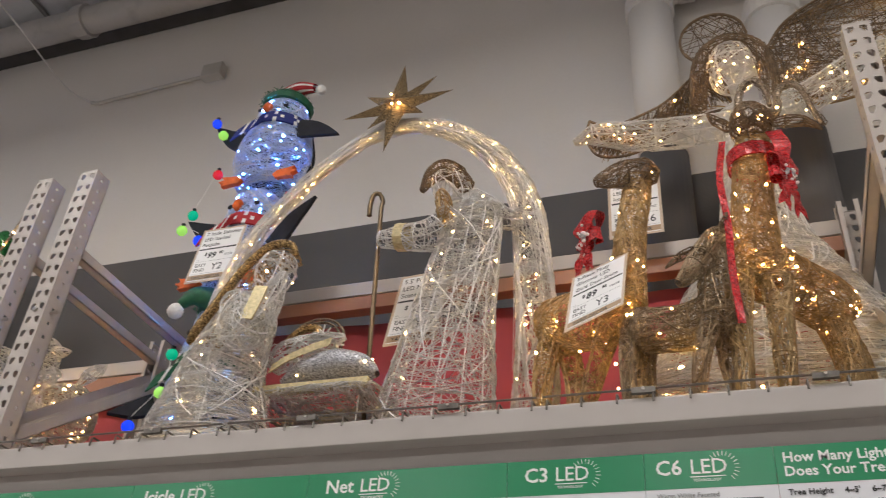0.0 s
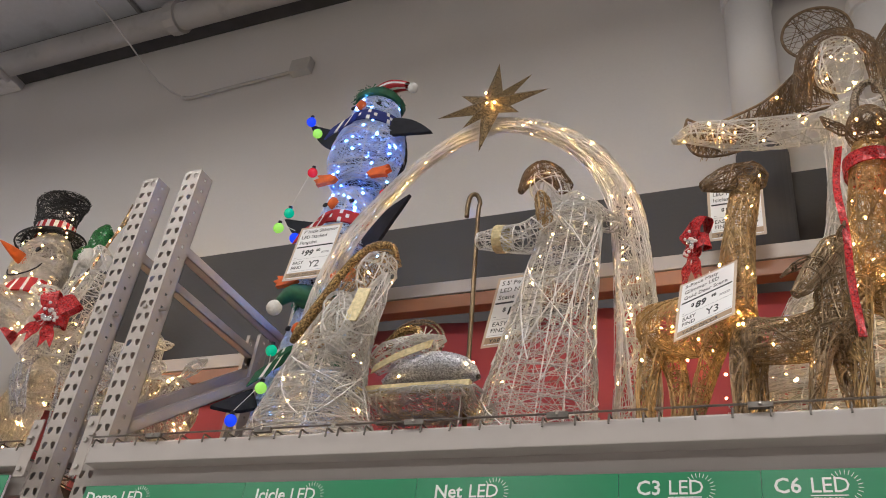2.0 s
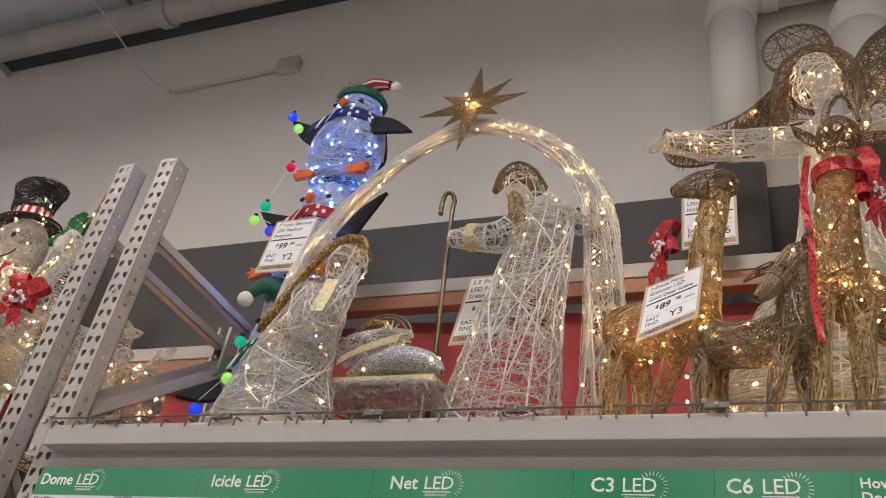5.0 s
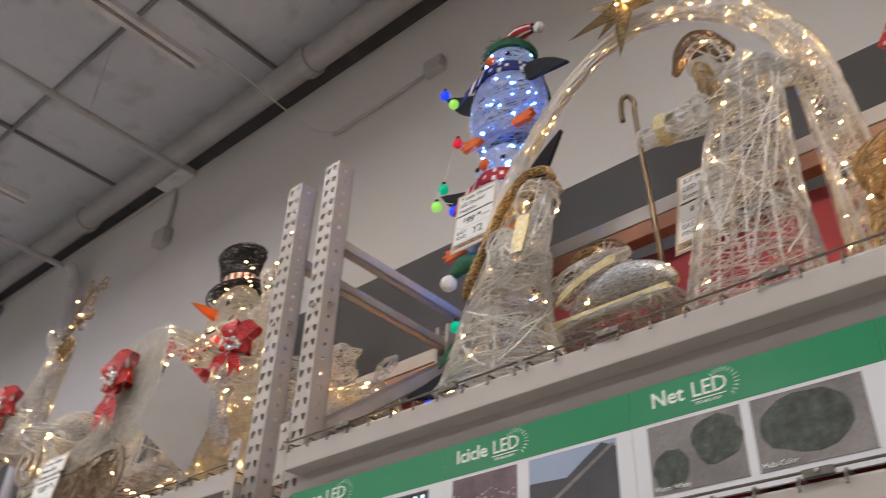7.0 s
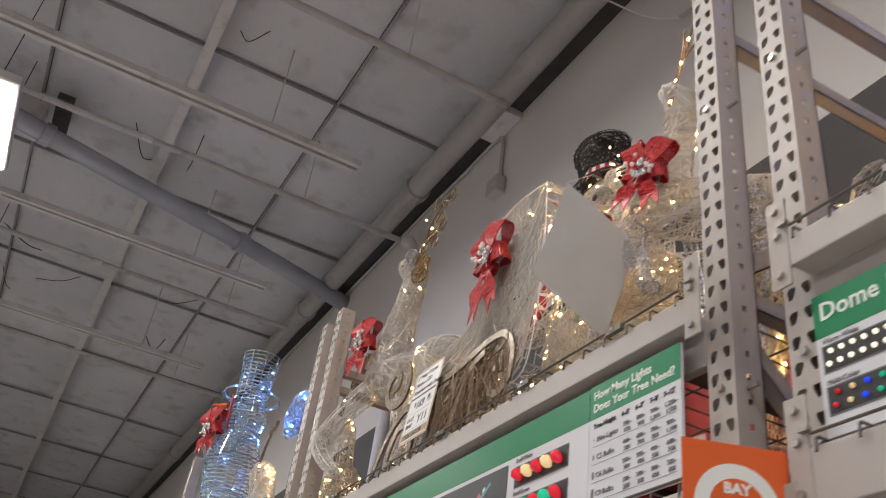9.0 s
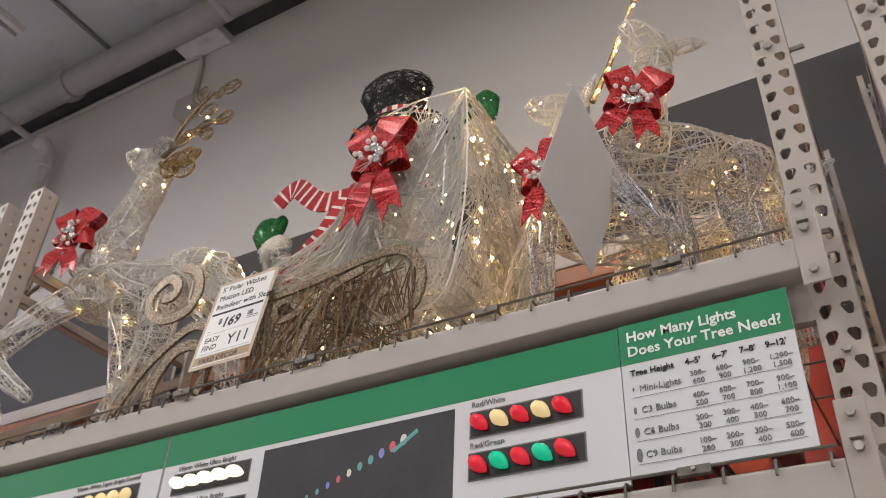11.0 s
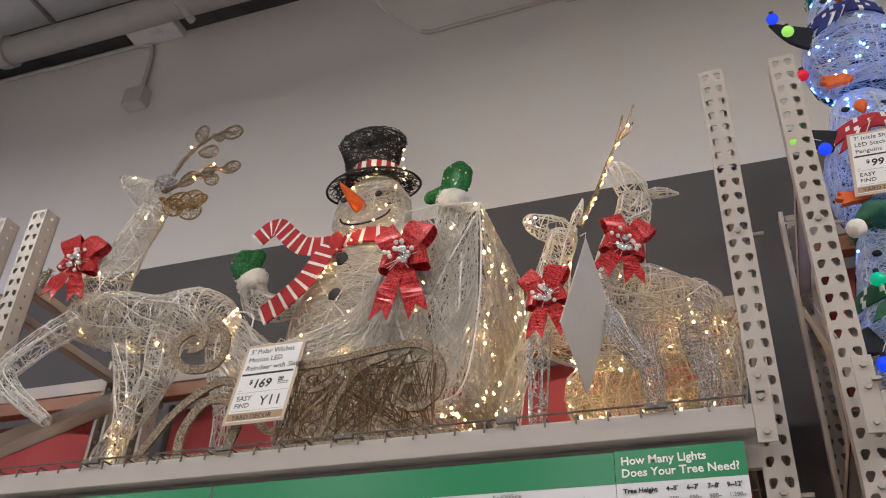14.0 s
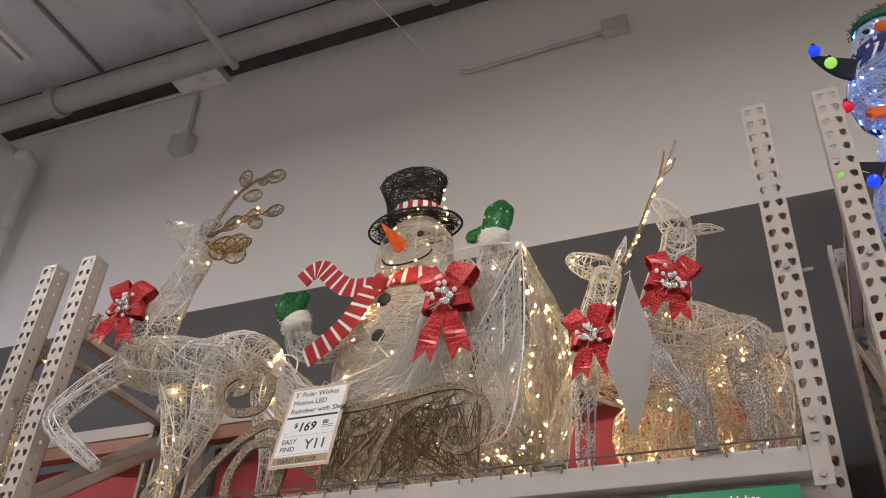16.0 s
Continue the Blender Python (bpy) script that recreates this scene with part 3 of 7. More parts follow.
def upright(x, rear_top, group="rack uprights"):
    t = thing("rack_upright", (x + PW / 2, RACK_Y, 0), "beige enamelled pallet rack upright frame with punched posts", "rack upright", group)
    part("front_post", post_geo(x, RACK_Y, TOP), M_RACK, t, "punched beige steel post with teardrop holes")
    part("rear_post", post_geo(x, REAR_Y, rear_top, 1, True), M_RACK, t)
    xm = x + PW / 2
    def brace(y0, z0, y1, z1):
        g = Geo()
        d = Vector((0, y1 - y0, z1 - z0))
        m = Matrix.Translation((xm, y0, z0)) @ d.to_track_quat("Y", "Z").to_matrix().to_4x4()
        ln = d.length
        g.box((-0.019, 0, -0.019), (0.019, ln, -0.016), m=m)
        g.box((-0.019, 0, -0.019), (-0.016, ln, 0.019), m=m)
        g.box((0.016, 0, -0.019), (0.019, ln, 0.019), m=m)
        part("brace", g, M_RACK, t)
    a, b = RACK_Y + PD - 0.012, REAR_Y + 0.012
    brace(a, 3.33, b, 3.33)
    brace(a, 2.62, b, 3.24)
    brace(a, 2.55, b, 2.55)
    brace(a, 2.45, b, 1.75)
    brace(a, 1.68, b, 1.68)
    brace(a, 0.9, b, 1.6)
    brace(a, 0.3, b, 0.3)
    for z in (2.33, 3.05):
        part("bolt", Geo().tube([(x + PW, RACK_Y + 0.03, z), (x + PW + 0.03, RACK_Y + 0.03, z)], 0.006, 6), M_BOLT, t)
        part("bolt", Geo().tube([(x + PW / 2, RACK_Y, z), (x + PW / 2, RACK_Y - 0.008, z)], 0.009, 6), M_BOLT, t)
    part("base_plate", Geo().box((x - 0.02, RACK_Y - 0.03, 0), (x + PW + 0.02, RACK_Y + 0.11, 0.006)), M_RACK, t)
    return t


X_A, X_B, X_C1, X_C2, X_D = -2.540, -2.336, -5.315, -5.112, 0.275
upright(X_A, 3.42)
upright(X_B, 3.665)
upright(X_C1, 3.42)
upright(X_C2, 3.42)
upright(X_D, 3.665)
upright(-7.96, 3.42)

BAYS = {"left": (X_C2 + PW, X_A), "right": (X_B + PW, X_D), "far": (-7.96 + PW, X_C1)}
SHELF = 2.53


def beam(x0, x1, ztop, h, label, ybase=RACK_Y - 0.056, rear=False, material=None):
    material = material or M_BEAM
    y0, y1 = (ybase, ybase + 0.075) if not rear else (REAR_Y + PD - 0.03, REAR_Y + PD + 0.03)
    t = thing("shelf_beam", ((x0 + x1) / 2, y0, ztop - h), label, "shelf beam", "rack beams")
    # step profile, the ledge behind carries the deck
    prof = [(y0, ztop - h), (y0, ztop - 0.004), (y0 + 0.004, ztop), (y0 + 0.034, ztop), (y0 + 0.034, ztop - 0.03), (y1, ztop - 0.03), (y1, ztop - h)]
    k = len(prof)
    v = [(x0, a, b) for a, b in prof] + [(x1, a, b) for a, b in prof]
    f = [tuple(reversed(range(k))), tuple(range(k, 2 * k))] + [(i, (i + 1) % k, (i + 1) % k + k, i + k) for i in range(k)]
    bevel(part("beam", Geo().add(v, f), material, t), 0.004)
    if not rear:
        # added recessed strip that stands in for the beam's shaded underside
        part("soffit_strip", Geo().box((x0, y0 + 0.052, ztop - h - 0.075), (x1, y1 - 0.002, ztop - h)), material, t)
    for xe, s in ((x0, -1), (x1, 1)):
        pl = part("connector", Geo().box((min(xe, xe + s * 0.045), y0 - 0.001 if not rear else y1 - 0.004, ztop - 0.10), (max(xe, xe + s * 0.045), y0 + 0.004 if not rear else y1, ztop + 0.09)), M_RACK, t, "bolted beige end connector")
        bevel(pl, 0.002)
        if not rear:
            for z in (-0.075, 0.01, 0.065):
                part("bolt", Geo().tube([(xe + s * 0.022, y0 - 0.001, ztop + z), (xe + s * 0.022, y0 - 0.009, ztop + z)], 0.008, 6), M_BOLT, pl)
            part("safety_clip", Geo().box((xe + s * 0.012, y0 - 0.012, ztop + 0.022), (xe + s * 0.012 + 0.02, y0 - 0.001, ztop + 0.03)), M_BOLT, pl)
    return t


def deck(x0, x1, z, group="wire decks"):
    """Three wire decks side by side; their front ends bend down over the beam."""
    n = 3
    w = (x1 - x0) / n
    yb = REAR_Y + PD
    yf = RACK_Y - 0.062
    for k in range(n):
        a = x0 + k * w + 0.008
        b = a + w - 0.016
        t = thing("wire_deck", ((a + b) / 2, (yf + yb) / 2, z), "galvanised wire deck with a bent front edge", "wire shelf", group)
        m = int((b - a) / 0.0762)
        for i in range(m + 1):
            xx = a + 0.01 + i * (b - a - 0.02) / m
            part("cross_wire", Geo().tube([(xx, yb, z + 0.004), (xx, yf + 0.004, z + 0.004), (xx, yf, z), (xx, yf - 0.002, z - 0.022)], 0.0028, 5), M_WIRE, t)
        for yy in (yf + 0.002, yf + 0.16, yf + 0.34, yf + 0.52, yf + 0.7):
            part("long_wire", Geo().tube([(a, yy - 0.003, z + 0.01), (b, yy - 0.003, z + 0.01)], 0.003, 5), M_WIRE, t)
        for q in (0.28, 0.74):
            xx = a + (b - a) * q
            part("support_channel", Geo().box((xx - 0.035, RACK_Y - 0.02, z - 0.03), (xx + 0.035, yb, z - 0.001)), M_WIRE, t)
            cl = part("edge_clip", Geo().box((xx - 0.027, yf - 0.006, z - 0.001), (xx + 0.027, yf + 0.006, z + 0.013)), M_WIRE, t, "dark steel clip on the deck edge")
            part("rivet", Geo().tube([(xx, yf - 0.008, z + 0.008), (xx, yf - 0.011, z + 0.008)], 0.004, 6), M_BOLT, cl)


for nm, (x0, x1) in BAYS.items():
    beam(x0, x1, SHELF, 0.064, "cream enamelled step beam carrying the top shelf")
    deck(x0, x1, SHELF + 0.006)
    rz = 3.62 if nm == "right" else 3.36
    t = beam(x0, x1, rz, 0.066, "cream rear beam across the back of the rack", rear=True)
    beam(x0, x1, rz - 0.07, 0.065, "rusty orange rear beam under the cream one", rear=True, material=M_REARBEAM)
    beam(x0, x1, 2.13, 0.10, "cream enamelled step beam below the sign boards")
    deck(x0, x1, 2.136)
    # red sheet hung behind the bay
    g = Geo()
    nx = 40
    xa, xb = (x0 + 0.03, x1 - 0.03)
    v, f = [], []
    for i in range(nx + 1):
        u = i / nx
        xx = xa + (xb - xa) * u
        yy = REAR_Y + PD + 0.075 + 0.008 * math.sin(u * 21) + 0.006 * math.sin(u * 47 + 1)
        v += [(xx, yy, 1.2), (xx, yy + 0.004 * math.sin(u * 33), 2.4), (xx, yy, rz - 0.15), (xx, yy + 0.003, rz - 0.15), (xx, yy + 0.003 + 0.004 * math.sin(u * 33), 2.4), (xx, yy + 0.003, 1.2)]
    for i in range(nx):
        for s in range(6):
            f.append((i * 6 + s, i * 6 + (s + 1) % 6, i * 6 + 6 + (s + 1) % 6, i * 6 + 6 + s))
    t = thing("red_sheet", ((xa + xb) / 2, REAR_Y + PD + 0.07, 1.2), "red vinyl sheet hung behind the rack bay", "banner", "red sheets")
    part("sheet", Geo().add(v, f), M_RED, t, smooth=True)
    for xx in (xa, xb):
        part("edge_strip", Geo().box((xx - 0.012, REAR_Y + PD + 0.05, 1.2), (xx + 0.012, REAR_Y + PD + 0.062, rz - 0.14)), M_DARK, t, "black edge strip")

# ---- sign boards ----
FACE = RACK_Y - 0.021  # front of the sign boards
INK = FACE - 0.0012


def board(x0, x1, ztop, zgreen, zbot, label, name="sign_board"):
    t = thing(name, ((x0 + x1) / 2, FACE, zbot), label, "sign", "shelf sign boards")
    part("panel", Geo().box((x0, FACE, zbot), (x1, FACE + 0.008, ztop)), M_SIGNWHITE, t)
    part("header", Geo().box((x0, FACE - 0.0006, zgreen), (x1, FACE + 0.0005, ztop)), M_GREEN, t, "glossy green printed header")
    return t


def rays(t, cx, cz, r0, r1, n=11, a0=-20, a1=200):
    for i in range(n):
        a = radians(a0 + (a1 - a0) * i / (n - 1))
        p, q = (cx + r0 * math.cos(a), cz + r0 * math.sin(a)), (cx + r1 * math.cos(a), cz + r1 * math.sin(a))
        part("ray", Geo().tube([(p[0], INK, p[1]), (q[0], INK, q[1])], 0.0008, 4), M_INKWHITE, t)


def heading(t, word, x, z, size=0.047):
    a = letters("lettering", word, size, (x, INK, z), M_INKWHITE, t, bold=0.0006)
    wide = max(v.co.x for v in a.data.vertices) - min(v.co.x for v in a.data.vertices)
    lx = x + wide + 0.018
    b = letters("lettering", "LED", size, (lx, INK, z), M_INKWHITE, t, gap=0.95)
    w2 = max(v.co.x for v in b.data.vertices) - min(v.co.x for v in b.data.vertices)
    part("rule", Geo().box((lx, INK - 0.0004, z - 0.0075), (lx + w2, INK + 0.0004, z - 0.0055)), M_INKWHITE, t)
    letters("lettering", "TECHNOLOGY", 0.0085, (lx + 0.006, INK, z - 0.017), M_INKWHITE, t)
    rays(t, lx + w2 - 0.006, z + 0.012, 0.026, 0.036, 13, -50, 130)


def bulbs(t, x0, x1, z0, z1, cols, shape, n, rows=1):
    """A dark window in the board with lit bulbs in it."""
    part("window_rim", Geo().box((x0 - 0.003, INK, z0 - 0.003), (x1 + 0.003, FACE + 0.001, z1 + 0.003)), M_INKGREY, t)
    w = part("window", Geo().box((x0, INK - 0.001, z0), (x1, FACE + 0.002, z1)), M_RECESS, t, "black display window with lit bulbs")
    hz = (z1 - z0) / rows
    for r in range(rows):
        for i in range(n):
            cx, cz = x0 + (x1 - x0) * (i + 0.5 + (0.25 if r % 2 else 0)) / (n + 0.3), z0 + hz * (r + 0.5)
            c = cols[i % len(cols)]
            g = Geo()
            if shape == "dome":
                g.ball((cx, INK - 0.003, cz), 0.0046, 8, 6)
            elif shape == "round":
                g.ball((cx, INK - 0.006, cz), min(hz * 0.36, (x1 - x0) / n * 0.5), 10, 8, squash=(1.15, 0.6, 1))
            else:
                ax = Vector((0.75, 0, -0.66)) if shape == "cone" else Vector((0.95, 0, -0.3))
                ln = (x1 - x0) / n * (0.52 if shape == "cone" else 0.6)
                pts = [Vector((cx, INK - 0.006, cz)) + ax * ln * s for s in (-1, -0.8, -0.4, 0, 0.5, 0.85, 1)]
                rr = [0.002, hz * 0.2, hz * 0.3, hz * 0.3, hz * 0.22, hz * 0.1, 0.001]
                g.tube(pts, rr, 8)
            part("bulb", g, c, w, smooth=True)


def caption(t, text, x, z, size=0.0165):
    letters("lettering", text, size, (x, INK, z), M_INKGREY, t)


M_NIGHT = mat("photo_night", (0.030, 0.028, 0.036), 0.35, vary=0.5, scale=4, fine=0.3)
M_PHOTO = mat("photo_bush", (0.045, 0.055, 0.045), 0.35, vary=0.6, scale=45, fine=0.7, fine_scale=150)
M_PHOTOGREY = mat("photo_grey", (0.20, 0.18, 0.18), 0.35, vary=0.3, scale=9, fine=0.3)
M_PHOTOSKY = mat("photo_sky", (0.30, 0.36, 0.50), 0.35, vary=0.15, scale=3)
M_PHOTOROOF = mat("photo_roof", (0.05, 0.048, 0.055), 0.35, vary=0.3, scale=9)
M_PHOTOPINK = mat("photo_dusk", (0.13, 0.085, 0.10), 0.35, vary=0.45, scale=14, fine=0.4)
M_DOT = mat("photo_dot", (0.70, 0.66, 0.60), 0.35, vary=0.05)
M_DOTBLUE = mat("photo_dot_teal", (0.12, 0.36, 0.38), 0.35, vary=0.1)
M_DOTV = mat("photo_dot_violet", (0.22, 0.24, 0.62), 0.35, vary=0.1)
M_DOTR = mat("photo_dot_rose", (0.62, 0.10, 0.14), 0.35, vary=0.1)


def photo(t, x0, x1, z0, z1, material, label):
    return part("photo", Geo().box((x0, INK, z0), (x1, FACE + 0.001, z1)), material, t, label)


def flat(name, outline, material, parent, lift=0.0006):
    return part(name, Geo().prism(outline, INK - lift, INK + 0.0002), material, parent)


def blob(cx, cz, rx, rz, n=18, seed=0):
    r = random.Random(seed)
    return [(cx + rx * (1 + r.uniform(-0.09, 0.09)) * math.cos(2 * math.pi * i / n), cz + rz * (1 + r.uniform(-0.09, 0.09)) * math.sin(2 * math.pi * i / n)) for i in range(n)]


# right bay: one long board in five fields
Z0, Z1, Z2 = 2.150, 2.326, 2.408
WARMS = [M_DISPWHITE]
MULTI = [M_LRED, M_DISPWARM, M_LBLUE, M_LTEAL, M_DISPWARM]
XR = (X_B + PW + 0.006, -1.685, -1.165, -0.655, -0.345, -0.075, X_D - 0.006)
t = board(XR[0], XR[1] - 0.001, Z2, Z1, Z0, "white and green sign board for dome string lights")
heading(t, "Dome", -2.245, 2.357)
caption(t, "Warm White", -2.245, 2.312, 0.013)
bulbs(t, -2.245, -2.042, 2.262, 2.306, WARMS, "dome", 9, 2)
caption(t, "Multi-Color", -2.245, 2.238, 0.013)
bulbs(t, -2.245, -2.042, 2.188, 2.232, MULTI, "dome", 7, 2)
caption(t, "Cool White", -1.955, 2.319, 0.013)
bulbs(t, -1.955, -1.735, 2.262, 2.312, [M_DISPCOOL], "dome", 9, 2)
t = board(XR[1], XR[2] - 0.001, Z2, Z1, Z0, "white and green sign board for icicle lights with two photos")
heading(t, "Icicle", -1.645, 2.357)
ph = photo(t, -1.655, -1.465, 2.178, 2.318, M_PHOTOPINK, "dusky photo of icicle lights on a porch")
rng = random.Random(5)
for i in range(90):
    px = rng.uniform(-1.65, -1.47)
    pz = 2.27 - rng.random() ** 2 * 0.06 + 0.01 * math.sin(px * 60)
    part("light_dot", Geo().box((px - 0.0009, INK - 0.0005, pz - 0.0016), (px + 0.0009, INK, pz + 0.0016)), M_DOT, ph)
letters("lettering", "Warm White", 0.013, (-1.648, INK - 0.0006, 2.186), M_INKWHITE, t)
ph = photo(t, -1.43, -1.205, 2.178, 2.318, M_PHOTOSKY, "photo of a dark roof edge against the sky")
flat("roof_shape", [(-1.43, 2.178), (-1.205, 2.178), (-1.205, 2.30), (-1.24, 2.316), (-1.29, 2.285), (-1.33, 2.258), (-1.43, 2.262)], M_PHOTOROOF, ph)
flat("roof_edge", [(-1.40, 2.20), (-1.215, 2.31), (-1.208, 2.306), (-1.39, 2.195)], M_PHOTOGREY, ph, 0.0009)
letters("lettering", "Multi-Color", 0.013, (-1.425, INK - 0.0012, 2.186), M_INKWHITE, t)
t = board(XR[2], XR[3] - 0.001, Z2, Z1, Z0, "white and green sign board for net lights with two bush photos")
heading(t, "Net", -1.115, 2.357)
ph = photo(t, -1.13, -0.93, 2.176, 2.318, M_PHOTOGREY, "photo of bushes with warm white net lights")
flat("bush", blob(-1.085, 2.222, 0.04, 0.042, seed=1), M_PHOTO, ph)
flat("bush", blob(-0.985, 2.262, 0.052, 0.05, seed=2), M_PHOTO, ph, 0.0008)
letters("lettering", "Warm White", 0.014, (-1.125, INK - 0.0012, 2.182), M_INKWHITE, t)
ph = photo(t, -0.91, -0.70, 2.176, 2.318, M_PHOTOGREY, "photo of a bush with coloured net lights")
flat("bush", blob(-0.81, 2.255, 0.088, 0.058, seed=3), M_PHOTO, ph)
letters("lettering", "Multi-Color", 0.014, (-0.905, INK - 0.0012, 2.182), M_INKWHITE, t)
t = board(XR[3], XR[4] - 0.001, Z2, Z1, Z0, "white and green sign board for small faceted bulbs")
heading(t, "C3", -0.615, 2.357)
caption(t, "Warm White Faceted", -0.615, 2.306, 0.0145)
bulbs(t, -0.615, -0.38, 2.252, 2.298, [M_DISPWHITE], "dome", 8)
caption(t, "Multi-Color Faceted", -0.615, 2.232, 0.0145)
bulbs(t, -0.615, -0.38, 2.175, 2.222, MULTI, "dome", 8)
t = board(XR[4], XR[5] - 0.001, Z2, Z1, Z0, "white and green sign board for large faceted bulbs")
heading(t, "C6", -0.322, 2.357)
caption(t, "Warm White Faceted", -0.322, 2.306, 0.0145)
bulbs(t, -0.322, -0.11, 2.252, 2.298, [M_DISPWHITE], "round", 6)
caption(t, "Multi-Color Faceted", -0.322, 2.232, 0.0145)
bulbs(t, -0.322, -0.11, 2.175, 2.222, MULTI, "round", 6)


def how_many(x0, x1, ztop, zgreen, zbot):
    """The table board; all sizes follow its width."""
    t = board(x0, x1, ztop, zgreen, zbot, "white and green printed table of lights needed by tree height", "tree_light_chart")
    s = (x1 - x0) / 0.31
    letters("lettering", "How Many Lights", 0.0292 * s, (x0 + 0.014 * s, INK, ztop - 0.036), M_INKWHITE, t, bold=0.0005)
    letters("lettering", "Does Your Tree Need?", 0.0292 * s, (x0 + 0.014 * s, INK, ztop - 0.066), M_INKWHITE, t, bold=0.0005)
    z = zgreen - 0.024
    for txt, dx in (("Tree Height", 0.016), ("4\u20135'", 0.118), ("6\u20137'", 0.166), ("7\u20138'", 0.214), ("9\u201312'", 0.258)):
        letters("lettering", txt, 0.0165 * s, (x0 + dx * s, INK, z), M_INK, t, bold=0.0003)
    z -= 0.032
    rows = (("Mini-Lights", "300\u2013 600", "600\u2013 900", "900\u2013 1,200", "1,200\u2013 1,500"), ("C3 Bulbs", "400\u2013 500", "600\u2013 700", "700\u2013 800", "900\u2013 1,100"),
            ("C6 Bulbs", "200\u2013 300", "300\u2013 400", "400\u2013 500", "600\u2013 700"), ("C9 Bulbs", "100\u2013 200", "200\u2013 300", "300\u2013 400", "500\u2013 600"))
    for i, row in enumerate(rows):
        letters("lettering", row[0], 0.0175 * s, (x0 + 0.03 * s, INK, z), M_INKGREY, t)
        hh = 0.005 + 0.0035 * i
        part("bulb_symbol", Geo().ball((x0 + 0.019 * s, INK, z + 0.006), hh * 0.5, 8, 6, squash=(0.7, 0.05, 1.6)), M_INKGREY, t)
        for cell, dx in zip(row[1:], (0.138, 0.184, 0.230, 0.280)):
            a, b = cell.split(" ")
            letters("lettering", a, 0.0145 * s, (x0 + dx * s, INK, z + 0.009), M_INKGREY, t, align="CENTER")
            letters("lettering", b, 0.0145 * s, (x0 + dx * s, INK, z - 0.006), M_INKGREY, t, align="CENTER")
        part("table_rule", Geo().box((x0 + 0.016 * s, INK - 0.0002, z - 0.0105), (x1 - 0.014 * s, INK + 0.0003, z - 0.0098)), M_INKGREY, t)
        z -= 0.0405
    return t


how_many(XR[5], XR[6] - 0.02, Z2, Z1, Z0)

# left bay boards, set further forward
FACE = RACK_Y - 0.041
INK = FACE - 0.0012
W0, W1, W2 = 2.155, 2.374, 2.452
left_boards = []
left_boards.append(how_many(-2.872, -2.572, W2 + 0.003, W1, W0 + 0.012))
t = board(-3.995, -2.874, W2, W1, W0, "white and green sign board with a night photo and bulb samples")
left_boards.append(t)
caption(t, "Warm White Ultra Bright", -3.948, 2.356, 0.0165)
bulbs(t, -3.955, -3.73, 2.302, 2.348, [M_DISPWHITE], "spiral", 5)
caption(t, "Multi-Color Ultra Bright", -3.955, 2.275, 0.0165)
bulbs(t, -3.955, -3.73, 2.222, 2.268, [M_LBLUE, M_LBLUE, M_LTEAL, M_LRED, M_DISPWARM], "spiral", 5)
ph = photo(t, -3.692, -3.215, 2.17, 2.362, M_NIGHT, "night photo of a glowing string of coloured bulbs")
rng = random.Random(9)
for i in range(14):
    u = i / 13
    px, pz = -3.66 + u * 0.33, 2.205 + 0.115 * u ** 1.1
    rr = 0.0025 + 0.0075 * u
    part("printed_bulb", Geo().ball((px, INK, pz), rr, 8, 6, squash=(0.8, 0.06, 1.2)), (M_DOTBLUE, M_DOTV, M_DOTR, M_DOT, M_DOTBLUE)[i % 5], ph)
flat("printed_stem", [(-3.36, 2.30), (-3.30, 2.338), (-3.296, 2.330), (-3.35, 2.296)], M_DOTBLUE, ph)
caption(t, "Red/White", -3.178, 2.356)
bulbs(t, -3.178, -2.952, 2.295, 2.344, [M_LRED, M_DISPWARM, M_LRED, M_DISPWARM, M_LRED], "cone", 5)
caption(t, "Red/Green", -3.18, 2.272)
bulbs(t, -3.18, -2.95, 2.212, 2.261, [M_LRED, M_LTEAL, M_LRED, M_LTEAL, M_LRED], "cone", 5)
t = board(-5.02, -4.003, W2, W1, W0, "white and green sign board with faceted bulb samples")
left_boards.append(t)
caption(t, "Warm White Super Bright Faceted", -4.29, 2.360, 0.0155)
bulbs(t, -4.295, -4.07, 2.302, 2.348, [M_DISPWARM], "round", 5)
caption(t, "Multi-Color Super Bright Faceted", -4.29, 2.277, 0.0155)
bulbs(t, -4.295, -4.07, 2.222, 2.268, MULTI, "round", 5)
caption(t, "Warm White Super Bright", -4.62, 2.360, 0.0155)
bulbs(t, -4.62, -4.40, 2.302, 2.348, [M_DISPWARM], "round", 7)
caption(t, "Multi-Color Super Bright", -4.62, 2.277, 0.0155)
bulbs(t, -4.62, -4.40, 2.222, 2.268, MULTI, "round", 7)
left_boards.append(board(-7.82, X_C1 - 0.01, W2, W1, W0, "white and green sign board under the far bay"))
for b in left_boards:
    b.location.z -= 0.011

